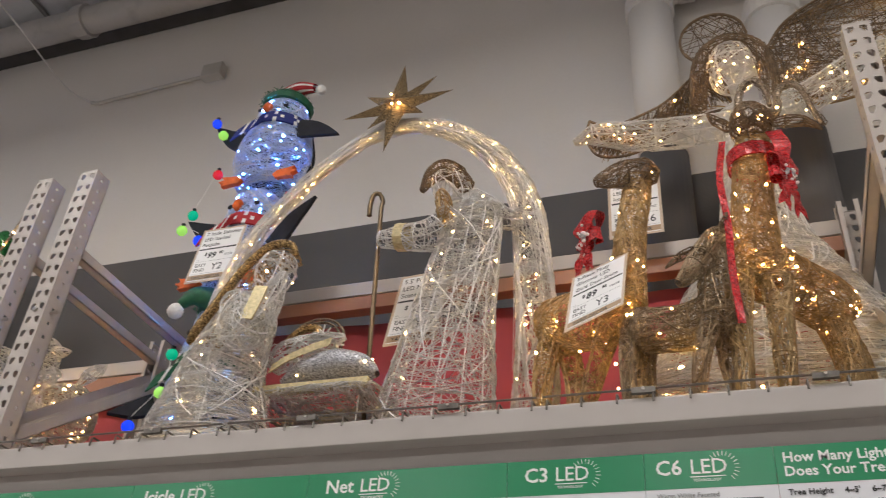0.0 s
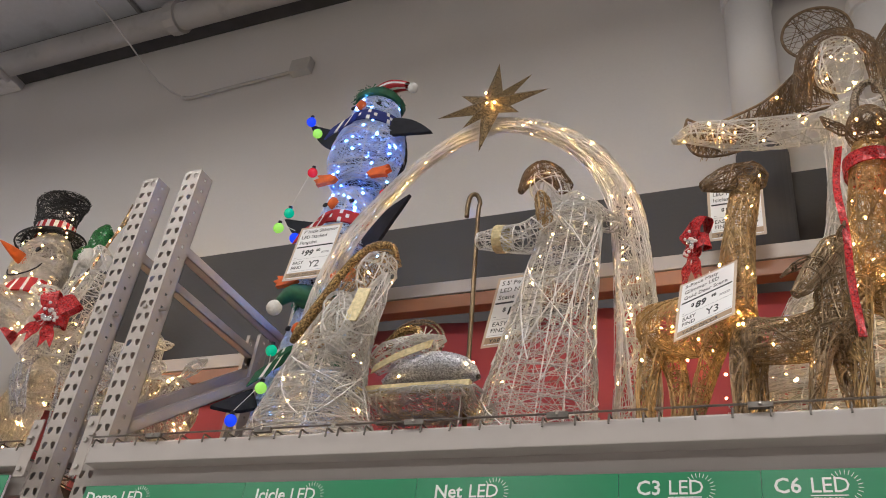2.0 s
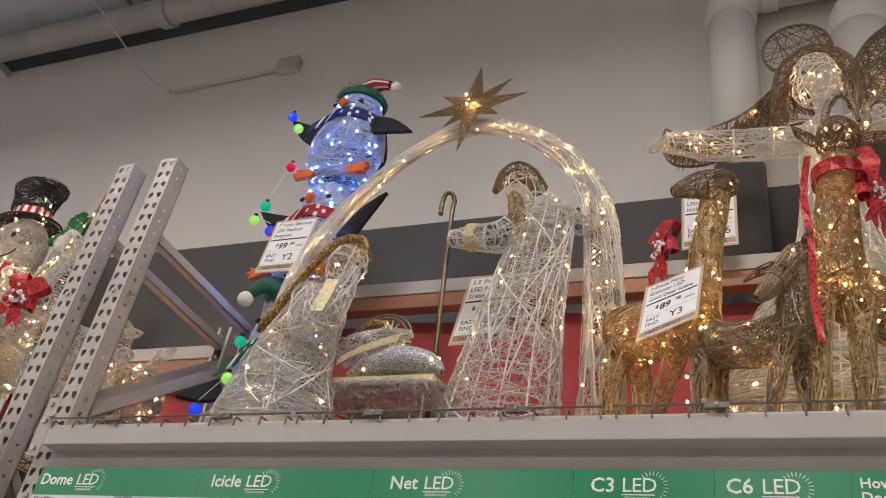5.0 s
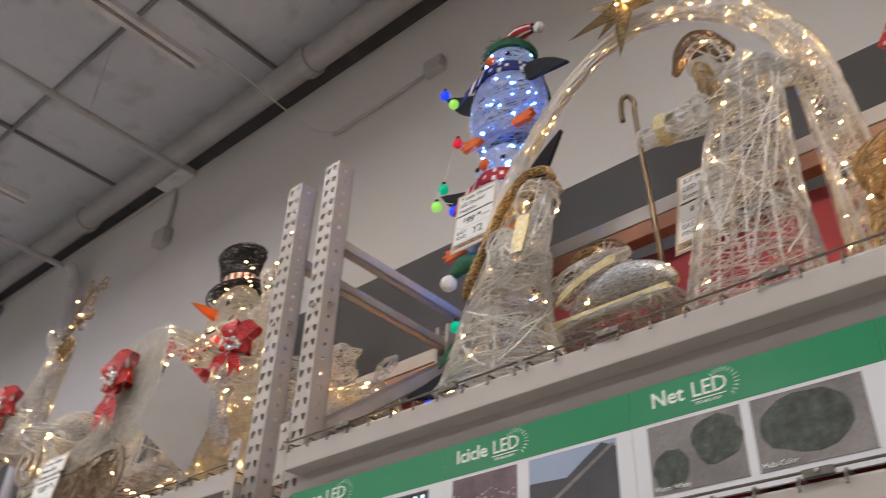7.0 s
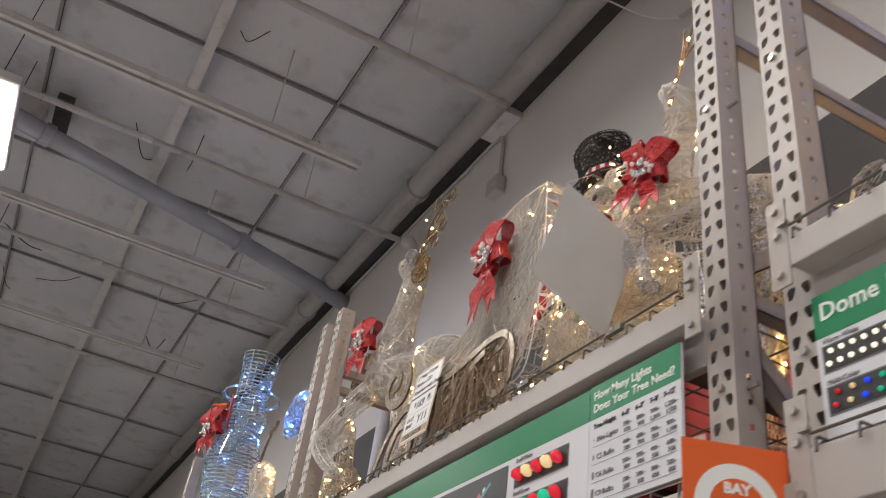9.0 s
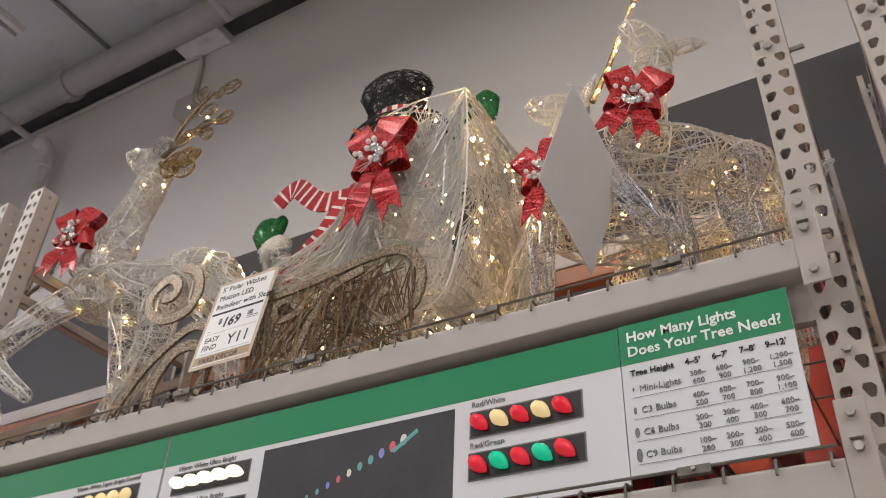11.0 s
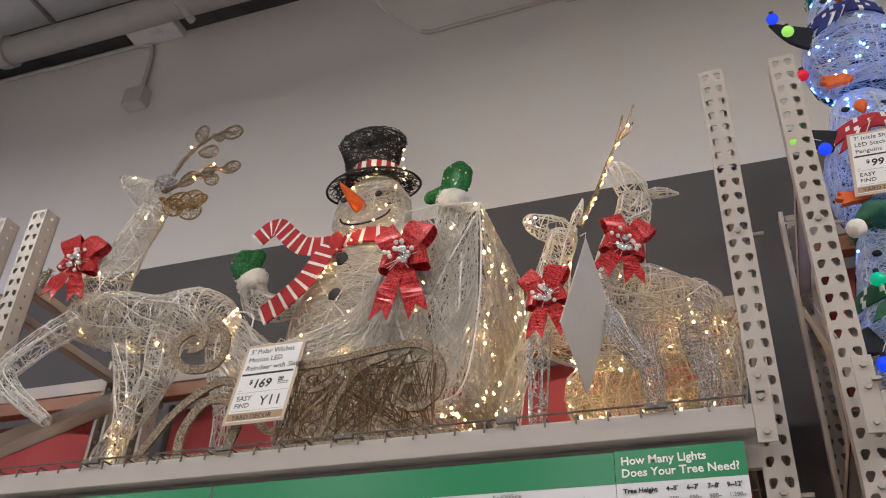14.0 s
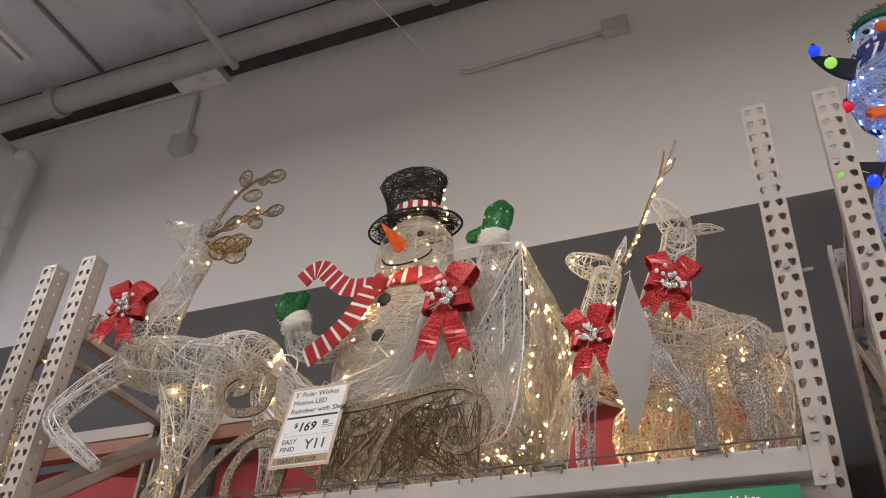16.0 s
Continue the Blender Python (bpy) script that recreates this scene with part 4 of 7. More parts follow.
# stock behind the boards and on the lower shelf, which closes the view under the top shelf
M_BOXDARK = mat("carton_dark", (0.05, 0.03, 0.035), 0.5, vary=0.3, scale=20)
M_CARTON = mat("carton_brown", (0.30, 0.20, 0.12), 0.8, vary=0.12, scale=9)
M_NETRED = mat("net_red", (0.30, 0.03, 0.04), 0.4, vary=0.2, scale=40)
for x0, x1 in BAYS.values():
    xx = x0 + 0.02
    rng = random.Random(int(-x0 * 100))
    while xx < x1 - 0.35:
        w = rng.uniform(0.36, 0.5)
        w = min(w, x1 - 0.02 - xx)
        t = thing("carton", (xx + w / 2, 2.4, 2.146), "dark carton of string lights with a red netting print", "box", "cartons on the lower shelf")
        bevel(part("body", Geo().box((xx, 2.0, 2.146), (xx + w - 0.015, 2.72, 2.40)), M_BOXDARK, t), 0.004)
        for zz in range(5):
            part("print_bar", Geo().box((xx + 0.01, 1.9985, 2.16 + zz * 0.047), (xx + w - 0.03, 2.0, 2.185 + zz * 0.047)), M_NETRED, t)
            part("print_bar", Geo().box((xx + w - 0.016, 2.01, 2.16 + zz * 0.047), (xx + w - 0.0135, 2.71, 2.185 + zz * 0.047)), M_NETRED, t)
        xx += w

# bay number sign standing out from the upright
t = thing("bay_sign", (-2.33, 1.83, 1.78), "orange bay number sign with a white pin, on the upright", "sign")
sd = Vector((-0.085, -0.235, -0.005)).normalized()
sn = Vector((0, 0, 1)).cross(sd).normalized()
A0 = Vector((-2.318, 1.905, 1.80))


def on_sign(u, v, d=0.0):
    return tuple(A0 + sd * u + Vector((0, 0, 1)) * v - sn * d)


def sign_plate(name, outline, d0, d1, material, label=""):
    k = len(outline)
    vv = [on_sign(a, b, d0) for a, b in outline] + [on_sign(a, b, d1) for a, b in outline]
    ff = [tuple(range(k)), tuple(reversed(range(k, 2 * k)))] + [(i, i + k, (i + 1) % k + k, (i + 1) % k) for i in range(k)]
    part(name, Geo().add(vv, ff), material, t, label)


pin = [(0.0875 + 0.070 * math.cos(radians(a)), 0.232 + 0.070 * math.sin(radians(a))) for a in range(-30, 211, 12)] + [(0.0875, 0.05)]
inner = [(0.0875 + 0.046 * math.cos(radians(a)), 0.232 + 0.046 * math.sin(radians(a))) for a in range(0, 360, 18)]
sign_plate("plate", [(0, 0), (0.175, 0), (0.175, 0.335), (0, 0.335)], -0.0015, 0.0015, M_ORANGE)
for s in (1, -1):
    sign_plate("pin_mark", pin, s * 0.0016, s * 0.0022, M_INKWHITE, "white map pin shape")
    sign_plate("pin_centre", inner, s * 0.0023, s * 0.0028, M_ORANGE)
for s, dr in ((1, 1), (-1, -1)):
    for txt, size, v in (("BAY", 0.024, 0.253), ("8", 0.066, 0.195)):
        letters("lettering", txt, size, on_sign(0.0875, v, s * 0.0032), M_INKWHITE, t, right=sd * dr, up=(0, 0, 1), align="CENTER", bold=0.001)
part("bracket", Geo().box((-2.325, 1.895, 1.85), (-2.295, 1.957, 2.08)), M_RACK, t)

# ---- wire and thread figures ----
RNG = np.random.default_rng(7)


class Loft:
    """A round body along a line, with its radii across (ra) and up (rb)."""

    def __init__(self, ctrl, ra, rb=None, n=28, ref=None):
        rb = ra if rb is None else rb
        s = np.linspace(0, 1, n)
        k = np.linspace(0, 1, len(ctrl))
        self.c = curve_pts(ctrl, n)
        self.ra, self.rb = np.interp(s, k, ra), np.interp(s, k, rb)
        t = np.gradient(self.c, axis=0)
        t /= np.linalg.norm(t, axis=1)[:, None] + 1e-9
        ref = np.array([0, 1.0, 0]) if ref is None else np.asarray(ref, float)
        a = ref - t * (t @ ref)[:, None]
        a /= np.linalg.norm(a, axis=1)[:, None] + 1e-9
        self.a, self.b, self.s = a, np.cross(t, a), s
        seg = np.linalg.norm(np.diff(self.c, axis=0), axis=1)
        self.length = seg.sum()
        self.area = float((seg * np.pi * (self.ra[1:] + self.rb[1:])).sum())

    def at(self, u, v, k=1.0):
        u = np.clip(u, 0, 1)
        def pick(arr):
            return np.stack([np.interp(u, self.s, arr[:, i]) for i in range(3)], -1)
        ra, rb = np.interp(u, self.s, self.ra) * k, np.interp(u, self.s, self.rb) * k
        return pick(self.c) + pick(self.a) * (ra * np.cos(v))[..., None] + pick(self.b) * (rb * np.sin(v))[..., None]


def spun(g, lo, dens=900, r=0.0016, reach=0.2, turn=(0.15, 0.7), steps=8, jitter=0.03, mi=0):
    """Thread wound over a body at random."""
    n = max(6, int((1.2 if dens < 2000 else 0.85) * dens * lo.area))
    for _ in range(n):
        u0 = RNG.uniform(-0.05, 1.05)
        if RNG.random() < 0.55:
            du = RNG.normal(0, 1.0) * reach / max(lo.length, 1e-3)
            tv = RNG.uniform(0.02, 0.28) * 2 * np.pi * RNG.choice((-1, 1))
        else:
            du = RNG.normal(0, 0.5) * reach / max(lo.length, 1e-3)
            tv = RNG.uniform(*turn) * 2 * np.pi * RNG.choice((-1, 1))
        v0 = RNG.uniform(0, 2 * np.pi)
        w = np.linspace(0, 1, steps)
        k = 1 + RNG.normal(0, jitter) + RNG.normal(0, jitter * 0.3, steps)
        g.tube(lo.at(u0 + du * w, v0 + tv * w, k), r * RNG.uniform(0.6, 1.25), 3, mi=mi, cap=False)


def bold_yarn(g, lo, n, r=0.0024, mi=0):
    for _ in range(n):
        u0, u1 = RNG.uniform(0, 1, 2)
        u1 = u0 + np.clip(u1 - u0, -0.5, 0.5)
        v0, tv = RNG.uniform(0, 6.28), RNG.uniform(0.8, 3.5) * RNG.choice((-1, 1))
        w = np.linspace(0, 1, 9)
        g.tube(lo.at(u0 + (u1 - u0) * w, v0 + tv * w, 1.03), r, 4, mi=mi)


def cage(g, lo, rings=6, longs=5, r=0.0022, mi=0):
    v = np.linspace(0, 2 * np.pi, 17)[:-1]
    for u in np.linspace(0.02, 0.98, rings):
        g.tube(lo.at(np.full(16, u), v), r, 4, closed=True, mi=mi)
    for q in np.arange(longs) * 2 * np.pi / longs:
        u = np.linspace(0, 1, 16)
        g.tube(lo.at(u, np.full(16, q)), r, 4, mi=mi)


def led_points(lo, n, k=1.0, lo_u=0.03, hi_u=0.97):
    return lo.at(RNG.uniform(lo_u, hi_u, n), RNG.uniform(0, 6.283, n), k)


def leds(parent, pts, material, r=0.0042, label="string of small lit bulbs"):
    g = Geo()
    r = min(r, 0.0033)
    for p in pts:
        g.ball(p, r * RNG.uniform(0.8, 1.2), 6, 4)
    ob = part("led_string", g, material, parent, label, smooth=True)
    tagged(ob, kind="stuff")
    return ob


def figure_part(name, lo, parent, material, dens=760, r=0.0016, yarn=6, rings=None, label="", jitter=0.03, reach=0.2, wire=None, longs=5):
    g = Geo()
    cage(g, lo, rings or max(3, int(lo.length / 0.09)), longs, mi=1)
    spun(g, lo, dens, r, jitter=jitter, reach=reach)
    if yarn:
        bold_yarn(g, lo, yarn, mi=1)
    return part(name, g, [material, wire or (M_YARN if material in (M_THREAD, M_THREADCOOL) else material)], parent, label)


def rib(g, pts, half, thick, mi=0, n=24):
    """A flat glittered bar along a line, on edge to the aisle."""
    p = curve_pts(pts, n)
    t = np.gradient(p, axis=0)
    w = np.cross(t, np.array([0, 1.0, 0]))
    w /= np.linalg.norm(w, axis=1)[:, None] + 1e-9
    hw = np.broadcast_to(np.asarray(half, float), (n,)) if np.ndim(half) == 0 else np.interp(np.linspace(0, 1, n), np.linspace(0, 1, len(half)), half)
    g.strip(p, w * hw[:, None], thick, mi)


def ribbon_bow(at, s=1.0, yaw=0.0, roll=0.0, drop=1.0, label="red glitter ribbon bow with silver baubles and white berries", spread=1.0):
    """A tied bow; it faces the aisle before it is turned."""
    t = thing("ribbon_bow", at, label, "ribbon bow", "red bows")
    m = pose(0, 0, 0, 0, roll, yaw)
    def W(x, y, z):
        return tuple(Vector(at) + m @ Vector((x * s, y * s, z * s)))
    for ang, ln, wd, back in ((120, 0.145, 0.040, 0.0), (62, 0.150, 0.040, 0.0), (168, 0.080, 0.036, 0.012), (14, 0.078, 0.036, 0.012)):
        ca, sa = math.cos(radians(ang)), math.sin(radians(ang))
        ln *= spread
        prof = ((0.0, -0.018), (0.3, -0.045), (0.7, -0.056), (0.97, -0.040), (1.0, -0.022), (0.95, -0.006), (0.55, 0.006), (0.1, 0.0))
        pts = curve_pts([W(ca * ln * f, d + back, sa * ln * f + 0.004) for f, d in prof], 20)
        wv = np.array([np.array(m @ Vector((-sa, 0.18 * math.sin(0.8 * i), ca))) * s * wd * (0.30 + 0.70 * min(1.0, 1.5 * math.sin(math.pi * (i + 0.3) / 19.6))) for i in range(20)])
        part("loop", Geo().strip(pts, wv, 0.0016 * s), M_REDGLIT, t)
    for sx in (-1, 1):
        k = 12
        pts = curve_pts([W(sx * 0.008, -0.02, -0.012), W(sx * 0.030, -0.042, -0.08 * drop), W(sx * 0.056, -0.036, -0.165 * drop)], k)
        half = np.interp(np.linspace(0, 1, k), [0, 0.25, 1], [0.014, 0.026, 0.036])
        wv = np.array([np.array(m @ Vector((half[q] * s, 0.006 * s * math.sin(q), 0.008 * s * sx))) for q in range(k)])
        part("tail", Geo().strip(pts, wv, 0.0016 * s), M_REDGLIT, t)
        e, w = pts[-1], wv[-1]
        dn = np.array(m @ Vector((sx * 0.012, 0.0, -0.042))) * s
        for q in (-1, 1):
            tri = [e, e + w * q, e + w * q * 0.92 + dn]
            th = np.array(m @ Vector((0, 0.0016 * s, 0)))
            part("tail_tip", Geo().add([tuple(a - th) for a in tri] + [tuple(a + th) for a in tri], [(0, 1, 2), (5, 4, 3), (0, 3, 4, 1), (1, 4, 5, 2), (2, 5, 3, 0)]), M_REDGLIT, t)
    part("knot", Geo().ball(W(0, -0.022, 0), 0.024 * s, 10, 7, squash=(1, 0.8, 1.1)), M_REDGLIT, t, smooth=True)
    rr = random.Random(int(abs(at[0]) * 1000))
    for i in range(4):
        a = rr.uniform(0, 6.28)
        part("silver_bauble", Geo().ball(W(0.024 * math.cos(a), -0.052, 0.012 + 0.024 * math.sin(a)), 0.0155 * s, 10, 8), M_CHROME, t, "shiny silver bauble", smooth=True)
    for i in range(11):
        a, q = rr.uniform(0, 6.28), rr.uniform(0.02, 0.058)
        p = W(q * math.cos(a), -0.055 - rr.uniform(0, 0.012), 0.015 + q * math.sin(a) * 1.1)
        part("berry", Geo().ball(p, 0.0082 * s, 7, 5), M_BERRY, t, smooth=True)
    g = Geo()
    for i in range(9):
        a = rr.uniform(0, 6.28)
        g.tube([W(0, -0.04, 0.01), W(0.06 * math.cos(a), -0.052, 0.015 + 0.065 * math.sin(a))], 0.001 * s, 4)
    part("berry_stems", g, M_BERRY, t)
    return t


def price_tag(origin, right, up, lines, price, code, label, cents="00", reach=0.08):
    """A hanging price card; origin is its lower left corner, right and up its edges."""
    o, r, u = Vector(origin), Vector(right), Vector(up)
    w, h = r.length, u.length
    n = r.cross(u).normalized()
    t = thing("price_tag", tuple(o), label, "price tag", "price tags")
    def P(a, b, d):
        return tuple(o + r * a + u * b + n * d)
    def slab(name, a0, a1, b0, b1, d0, d1, material, lab=""):
        v = [P(a, b, d) for d in (d0, d1) for a, b in ((a0, b0), (a1, b0), (a1, b1), (a0, b1))]
        part(name, Geo().add(v, [(3, 2, 1, 0), (4, 5, 6, 7), (0, 1, 5, 4), (1, 2, 6, 5), (2, 3, 7, 6), (3, 0, 4, 7)]), material, t, lab)
    slab("card", 0, 1, 0, 1, -0.0015, 0.0, M_CARD)
    slab("paper", 0.05, 0.95, 0.135, 0.965, 0.0002, 0.0008, M_PAPER, "white printed sheet")
    slab("band", 0.05, 0.95, 0.03, 0.13, 0.0002, 0.0008, M_BAR)
    slab("paper_edge", 0.05, 0.95, 0.03, 0.042, 0.0009, 0.0011, M_PAPER)
    slab("rule", 0.07, 0.93, 0.598, 0.622, 0.0009, 0.0013, M_INK)
    slab("code_box", 0.09, 0.93, 0.155, 0.158, 0.0009, 0.0012, M_INKGREY)
    slab("code_box", 0.09, 0.93, 0.378, 0.381, 0.0009, 0.0012, M_INKGREY)
    for i, ln in enumerate(lines):
        letters("lettering", ln, h * 0.088, P(0.10, 0.875 - i * 0.105, 0.001), M_INK, t, right=r, up=u)
    letters("lettering", "$", h * 0.08, P(0.24, 0.485, 0.001), M_INK, t, right=r, up=u, bold=0.0006)
    pl = letters("lettering", price, h * 0.15, P(0.31, 0.435, 0.001), M_INK, t, right=r, up=u, bold=0.0009, shear=0.12)
    letters("lettering", cents, h * 0.07, P(0.31 + 0.135 * len(price), 0.495, 0.001), M_INK, t, right=r, up=u, bold=0.0005)
    slab("print_bar", 0.72, 0.90, 0.475, 0.485, 0.0009, 0.0012, M_INKGREY)
    slab("print_bar", 0.72, 0.90, 0.455, 0.462, 0.0009, 0.0012, M_INKGREY)
    slab("print_bar", 0.10, 0.15, 0.41, 0.416, 0.0009, 0.0012, M_INKGREY)
    letters("lettering", "EASY", h * 0.083, P(0.11, 0.285, 0.001), M_INK, t, right=r, up=u)
    letters("lettering", "FIND", h * 0.083, P(0.11, 0.195, 0.001), M_INK, t, right=r, up=u)
    letters("lettering", code, h * 0.175, P(0.50, 0.205, 0.001), M_INK, t, right=r, up=u)
    letters("lettering", "YARD DECOR", h * 0.078, P(0.13, 0.055, 0.001), M_INK, t, right=r, up=u)
    part("hang_wire", Geo().tube([P(0.5, 0.97, 0.002), P(0.5, 1.08, -0.01), P(0.52, 1.12, -reach)], 0.001, 4), M_YARN, t)
    return t


price_tag((-4.03, 1.945, 2.635), (0.205, 0.0, 0.0), (0.03, 0.02, 0.27), ["5' Polar Wishes", "Motion LED", "Reindeer with Sleigh"], "169", "Y11", "tan edged price tag for the reindeer with sleigh")
price_tag((-0.535, 2.0, 2.775), (0.15, 0.035, 0.088), (0.012, 0.06, 0.205), ["3-Piece Misty", "Glimmer LED", "Gold Deer Scene"], "89", "Y3", "tan edged price tag leaning on the gold deer", "98")
price_tag((-1.235, 2.40, 3.03), (0.19, 0.0, 0.009), (0.033, 0.02, 0.285), ["5.5' Polar Wishes", "LED Nativity", "Scene"], "149", "Y16", "tan edged price tag for the nativity scene")
price_tag((-2.125, 2.415, 3.415), (0.195, 0.0, 0.0), (0.024, 0.01, 0.262), ["7' Icicle Shimmer", "LED Stacked", "Penguins"], "99", "Y2", "tan edged price tag on the stacked penguins")
price_tag((-0.52, 2.735, 3.585), (0.20, 0.0, 0.005), (0.0, 0.01, 0.27), ["7.5' Snowy", "LED Pine", "Icicles"], "249", "Y36", "tan edged price tag behind the gold deer")
t = thing("blank_card", (-2.94, 1.93, 2.66), "blank back of a price card hung from the deer", "price tag")
v = [(-2.895, 1.83, 3.02), (-2.875, 2.045, 2.905), (-2.945, 2.0, 2.635), (-2.965, 1.79, 2.75)]
v += [(a - 0.002, b + 0.0005, c) for a, b, c in v]
part("card", Geo().add(v, [(0, 1, 2, 3), (7, 6, 5, 4), (0, 4, 5, 1), (1, 5, 6, 2), (2, 6, 7, 3), (3, 7, 4, 0)]), M_CARDBACK, t)
part("hang_wire", Geo().tube([(-2.913, 1.84, 3.035), (-2.91, 1.92, 3.1), (-2.93, 2.0, 3.12)], 0.001, 4), M_YARN, t)

D = SHELF + 0.02  # things stand on the wires of the deck


def antler(name, main, leaves, parent, material=M_TAUPE, r=0.006):
    g = Geo()
    p = curve_pts(main, 20)
    g.tube(p, np.linspace(r * 1.5, r * 0.7, 20), 6)
    lo = Loft(main, [r * 1.6] * len(main), n=20)
    spun(g, lo, 3500, 0.001, reach=0.05)
    for (cx, cy, cz, a, ln) in leaves:
        a = radians(a)
        d, e = np.array([math.cos(a), 0, math.sin(a)]), np.array([-math.sin(a), 0, math.cos(a)])
        c = np.array([cx, cy, cz])
        loop = np.array([c + d * ln * s + e * ln * 0.36 * w for s, w in ((0, 0), (0.3, 0.8), (0.7, 1.0), (1.0, 0.25), (0.9, -0.5), (0.55, -0.75), (0.2, -0.4))])
        q = curve_pts(np.vstack([loop, loop[:1]]), 18)[:-1]
        g.tube(q, 0.0042, 5, closed=True)
        for _ in range(46):
            i, j = RNG.integers(0, len(q), 2)
            g.tube([q[i], q[j]], 0.0009, 3)
    return part(name, g, material, parent)


def leg(name, pts, parent, material, r0=0.042, r1=0.02, dens=900):
    k = len(pts)
    rr = list(np.linspace(r0, r1, k))
    lo = Loft(pts, rr)
    return figure_part(name, lo, parent, material, dens, yarn=4), lo


def ear(pts, w, parent, material):
    lo = Loft(pts, [w * 0.3, w, w * 0.8, w * 0.1], [w * 0.12, w * 0.35, w * 0.3, w * 0.05])
    return figure_part("ear", lo, parent, material, 2200, rings=4, yarn=2)


# --- left bay: reindeer with sleigh ---
t = thing("light_up_reindeer", (-4.66, 2.22, D), "white spun-thread reindeer with gold antlers and one foreleg raised", "light-up decoration", "reindeer and sleigh set")
torso = Loft([(-4.97, 2.18, 3.30), (-4.90, 2.18, 3.26), (-4.76, 2.2, 3.23), (-4.60, 2.24, 3.22), (-4.46, 2.28, 3.25), (-4.37, 2.31, 3.23), (-4.33, 2.32, 3.20)], [0.03, 0.095, 0.115, 0.105, 0.11, 0.085, 0.02])
figure_part("torso", torso, t, M_THREAD, 950, yarn=26)
neck = Loft([(-4.88, 2.18, 3.30), (-4.83, 2.18, 3.44), (-4.78, 2.18, 3.58), (-4.73, 2.18, 3.70), (-4.70, 2.18, 3.76)], [0.10, 0.078, 0.062, 0.058, 0.05])
figure_part("neck", neck, t, M_THREAD, 950, yarn=14)
head = Loft([(-4.66, 2.18, 3.78), (-4.72, 2.18, 3.79), (-4.80, 2.18, 3.84), (-4.88, 2.18, 3.90), (-4.93, 2.18, 3.94)], [0.03, 0.066, 0.058, 0.036, 0.015])
figure_part("head", head, t, M_THREAD, 1200, yarn=8)
part("nose", Geo().ball((-4.935, 2.18, 3.945), 0.014, 8, 6), M_BLACK, t, smooth=True)
ear([(-4.70, 2.14, 3.80), (-4.66, 2.12, 3.82), (-4.61, 2.11, 3.82), (-4.58, 2.11, 3.81)], 0.035, t, M_SILVER)
leg("foreleg", [(-4.88, 2.12, 3.20), (-4.93, 2.05, 3.10), (-4.985, 1.975, 2.95), (-4.93, 1.96, 2.87), (-4.82, 1.96, 2.79), (-4.73, 1.97, 2.73)], t, M_THREAD, 0.055, 0.021)
leg("foreleg", [(-4.72, 2.2, 3.18), (-4.66, 2.2, 3.0), (-4.62, 2.2, 2.8), (-4.62, 2.2, D)], t, M_THREAD, 0.055, 0.024)
leg("hind_leg", [(-4.50, 2.22, 3.22), (-4.53, 2.21, 3.10), (-4.52, 2.2, 2.97), (-4.59, 2.2, 2.82), (-4.68, 2.2, 2.68), (-4.72, 2.2, D)], t, M_THREAD, 0.075, 0.023)
leg("hind_leg", [(-4.40, 2.36, 3.18), (-4.37, 2.37, 3.0), (-4.33, 2.37, 2.86), (-4.34, 2.37, D)], t, M_THREAD, 0.06, 0.022)
antler("antler", [(-4.69, 2.17, 3.81), (-4.65, 2.17, 3.92), (-4.60, 2.17, 4.0), (-4.52, 2.17, 4.06), (-4.45, 2.17, 4.075), (-4.40, 2.17, 4.06)],
       [(-4.55, 2.17, 4.04, 100, 0.10), (-4.47, 2.17, 4.07, -10, 0.11), (-4.56, 2.17, 3.99, -12, 0.10), (-4.50, 2.17, 4.07, -35, 0.06)], t)
antler("antler", [(-4.67, 2.15, 3.79), (-4.60, 2.13, 3.79), (-4.52, 2.12, 3.81), (-4.42, 2.11, 3.82), (-4.32, 2.11, 3.79)],
       [(-4.48, 2.12, 3.80, 35, 0.08), (-4.46, 2.12, 3.80, -30, 0.08), (-4.38, 2.11, 3.81, 0, 0.09), (-4.58, 2.12, 3.78, 25, 0.10)], t)
antler("antler", [(-4.66, 2.14, 3.75), (-4.60, 2.12, 3.70), (-4.52, 2.11, 3.66), (-4.44, 2.1, 3.63)],
       [(-4.62, 2.12, 3.72, -20, 0.13), (-4.56, 2.11, 3.69, -5, 0.13), (-4.55, 2.11, 3.66, -25, 0.13), (-4.63, 2.12, 3.71, -35, 0.12), (-4.50, 2.11, 3.66, 15, 0.09)], t, M_GOLD)
leds(t, np.vstack([led_points(torso, 14), led_points(neck, 5), led_points(head, 1), np.array([(-4.62, 2.18, z) for z in (2.6, 2.68, 2.74, 2.8, 2.9)]), np.array([(-4.56, 2.12, 3.98), (-4.49, 2.1, 3.79), (-4.4, 2.09, 3.83)])]), M_WARM)
ribbon_bow((-4.89, 2.06, 3.40), 0.92, 12, 8, 0.75)

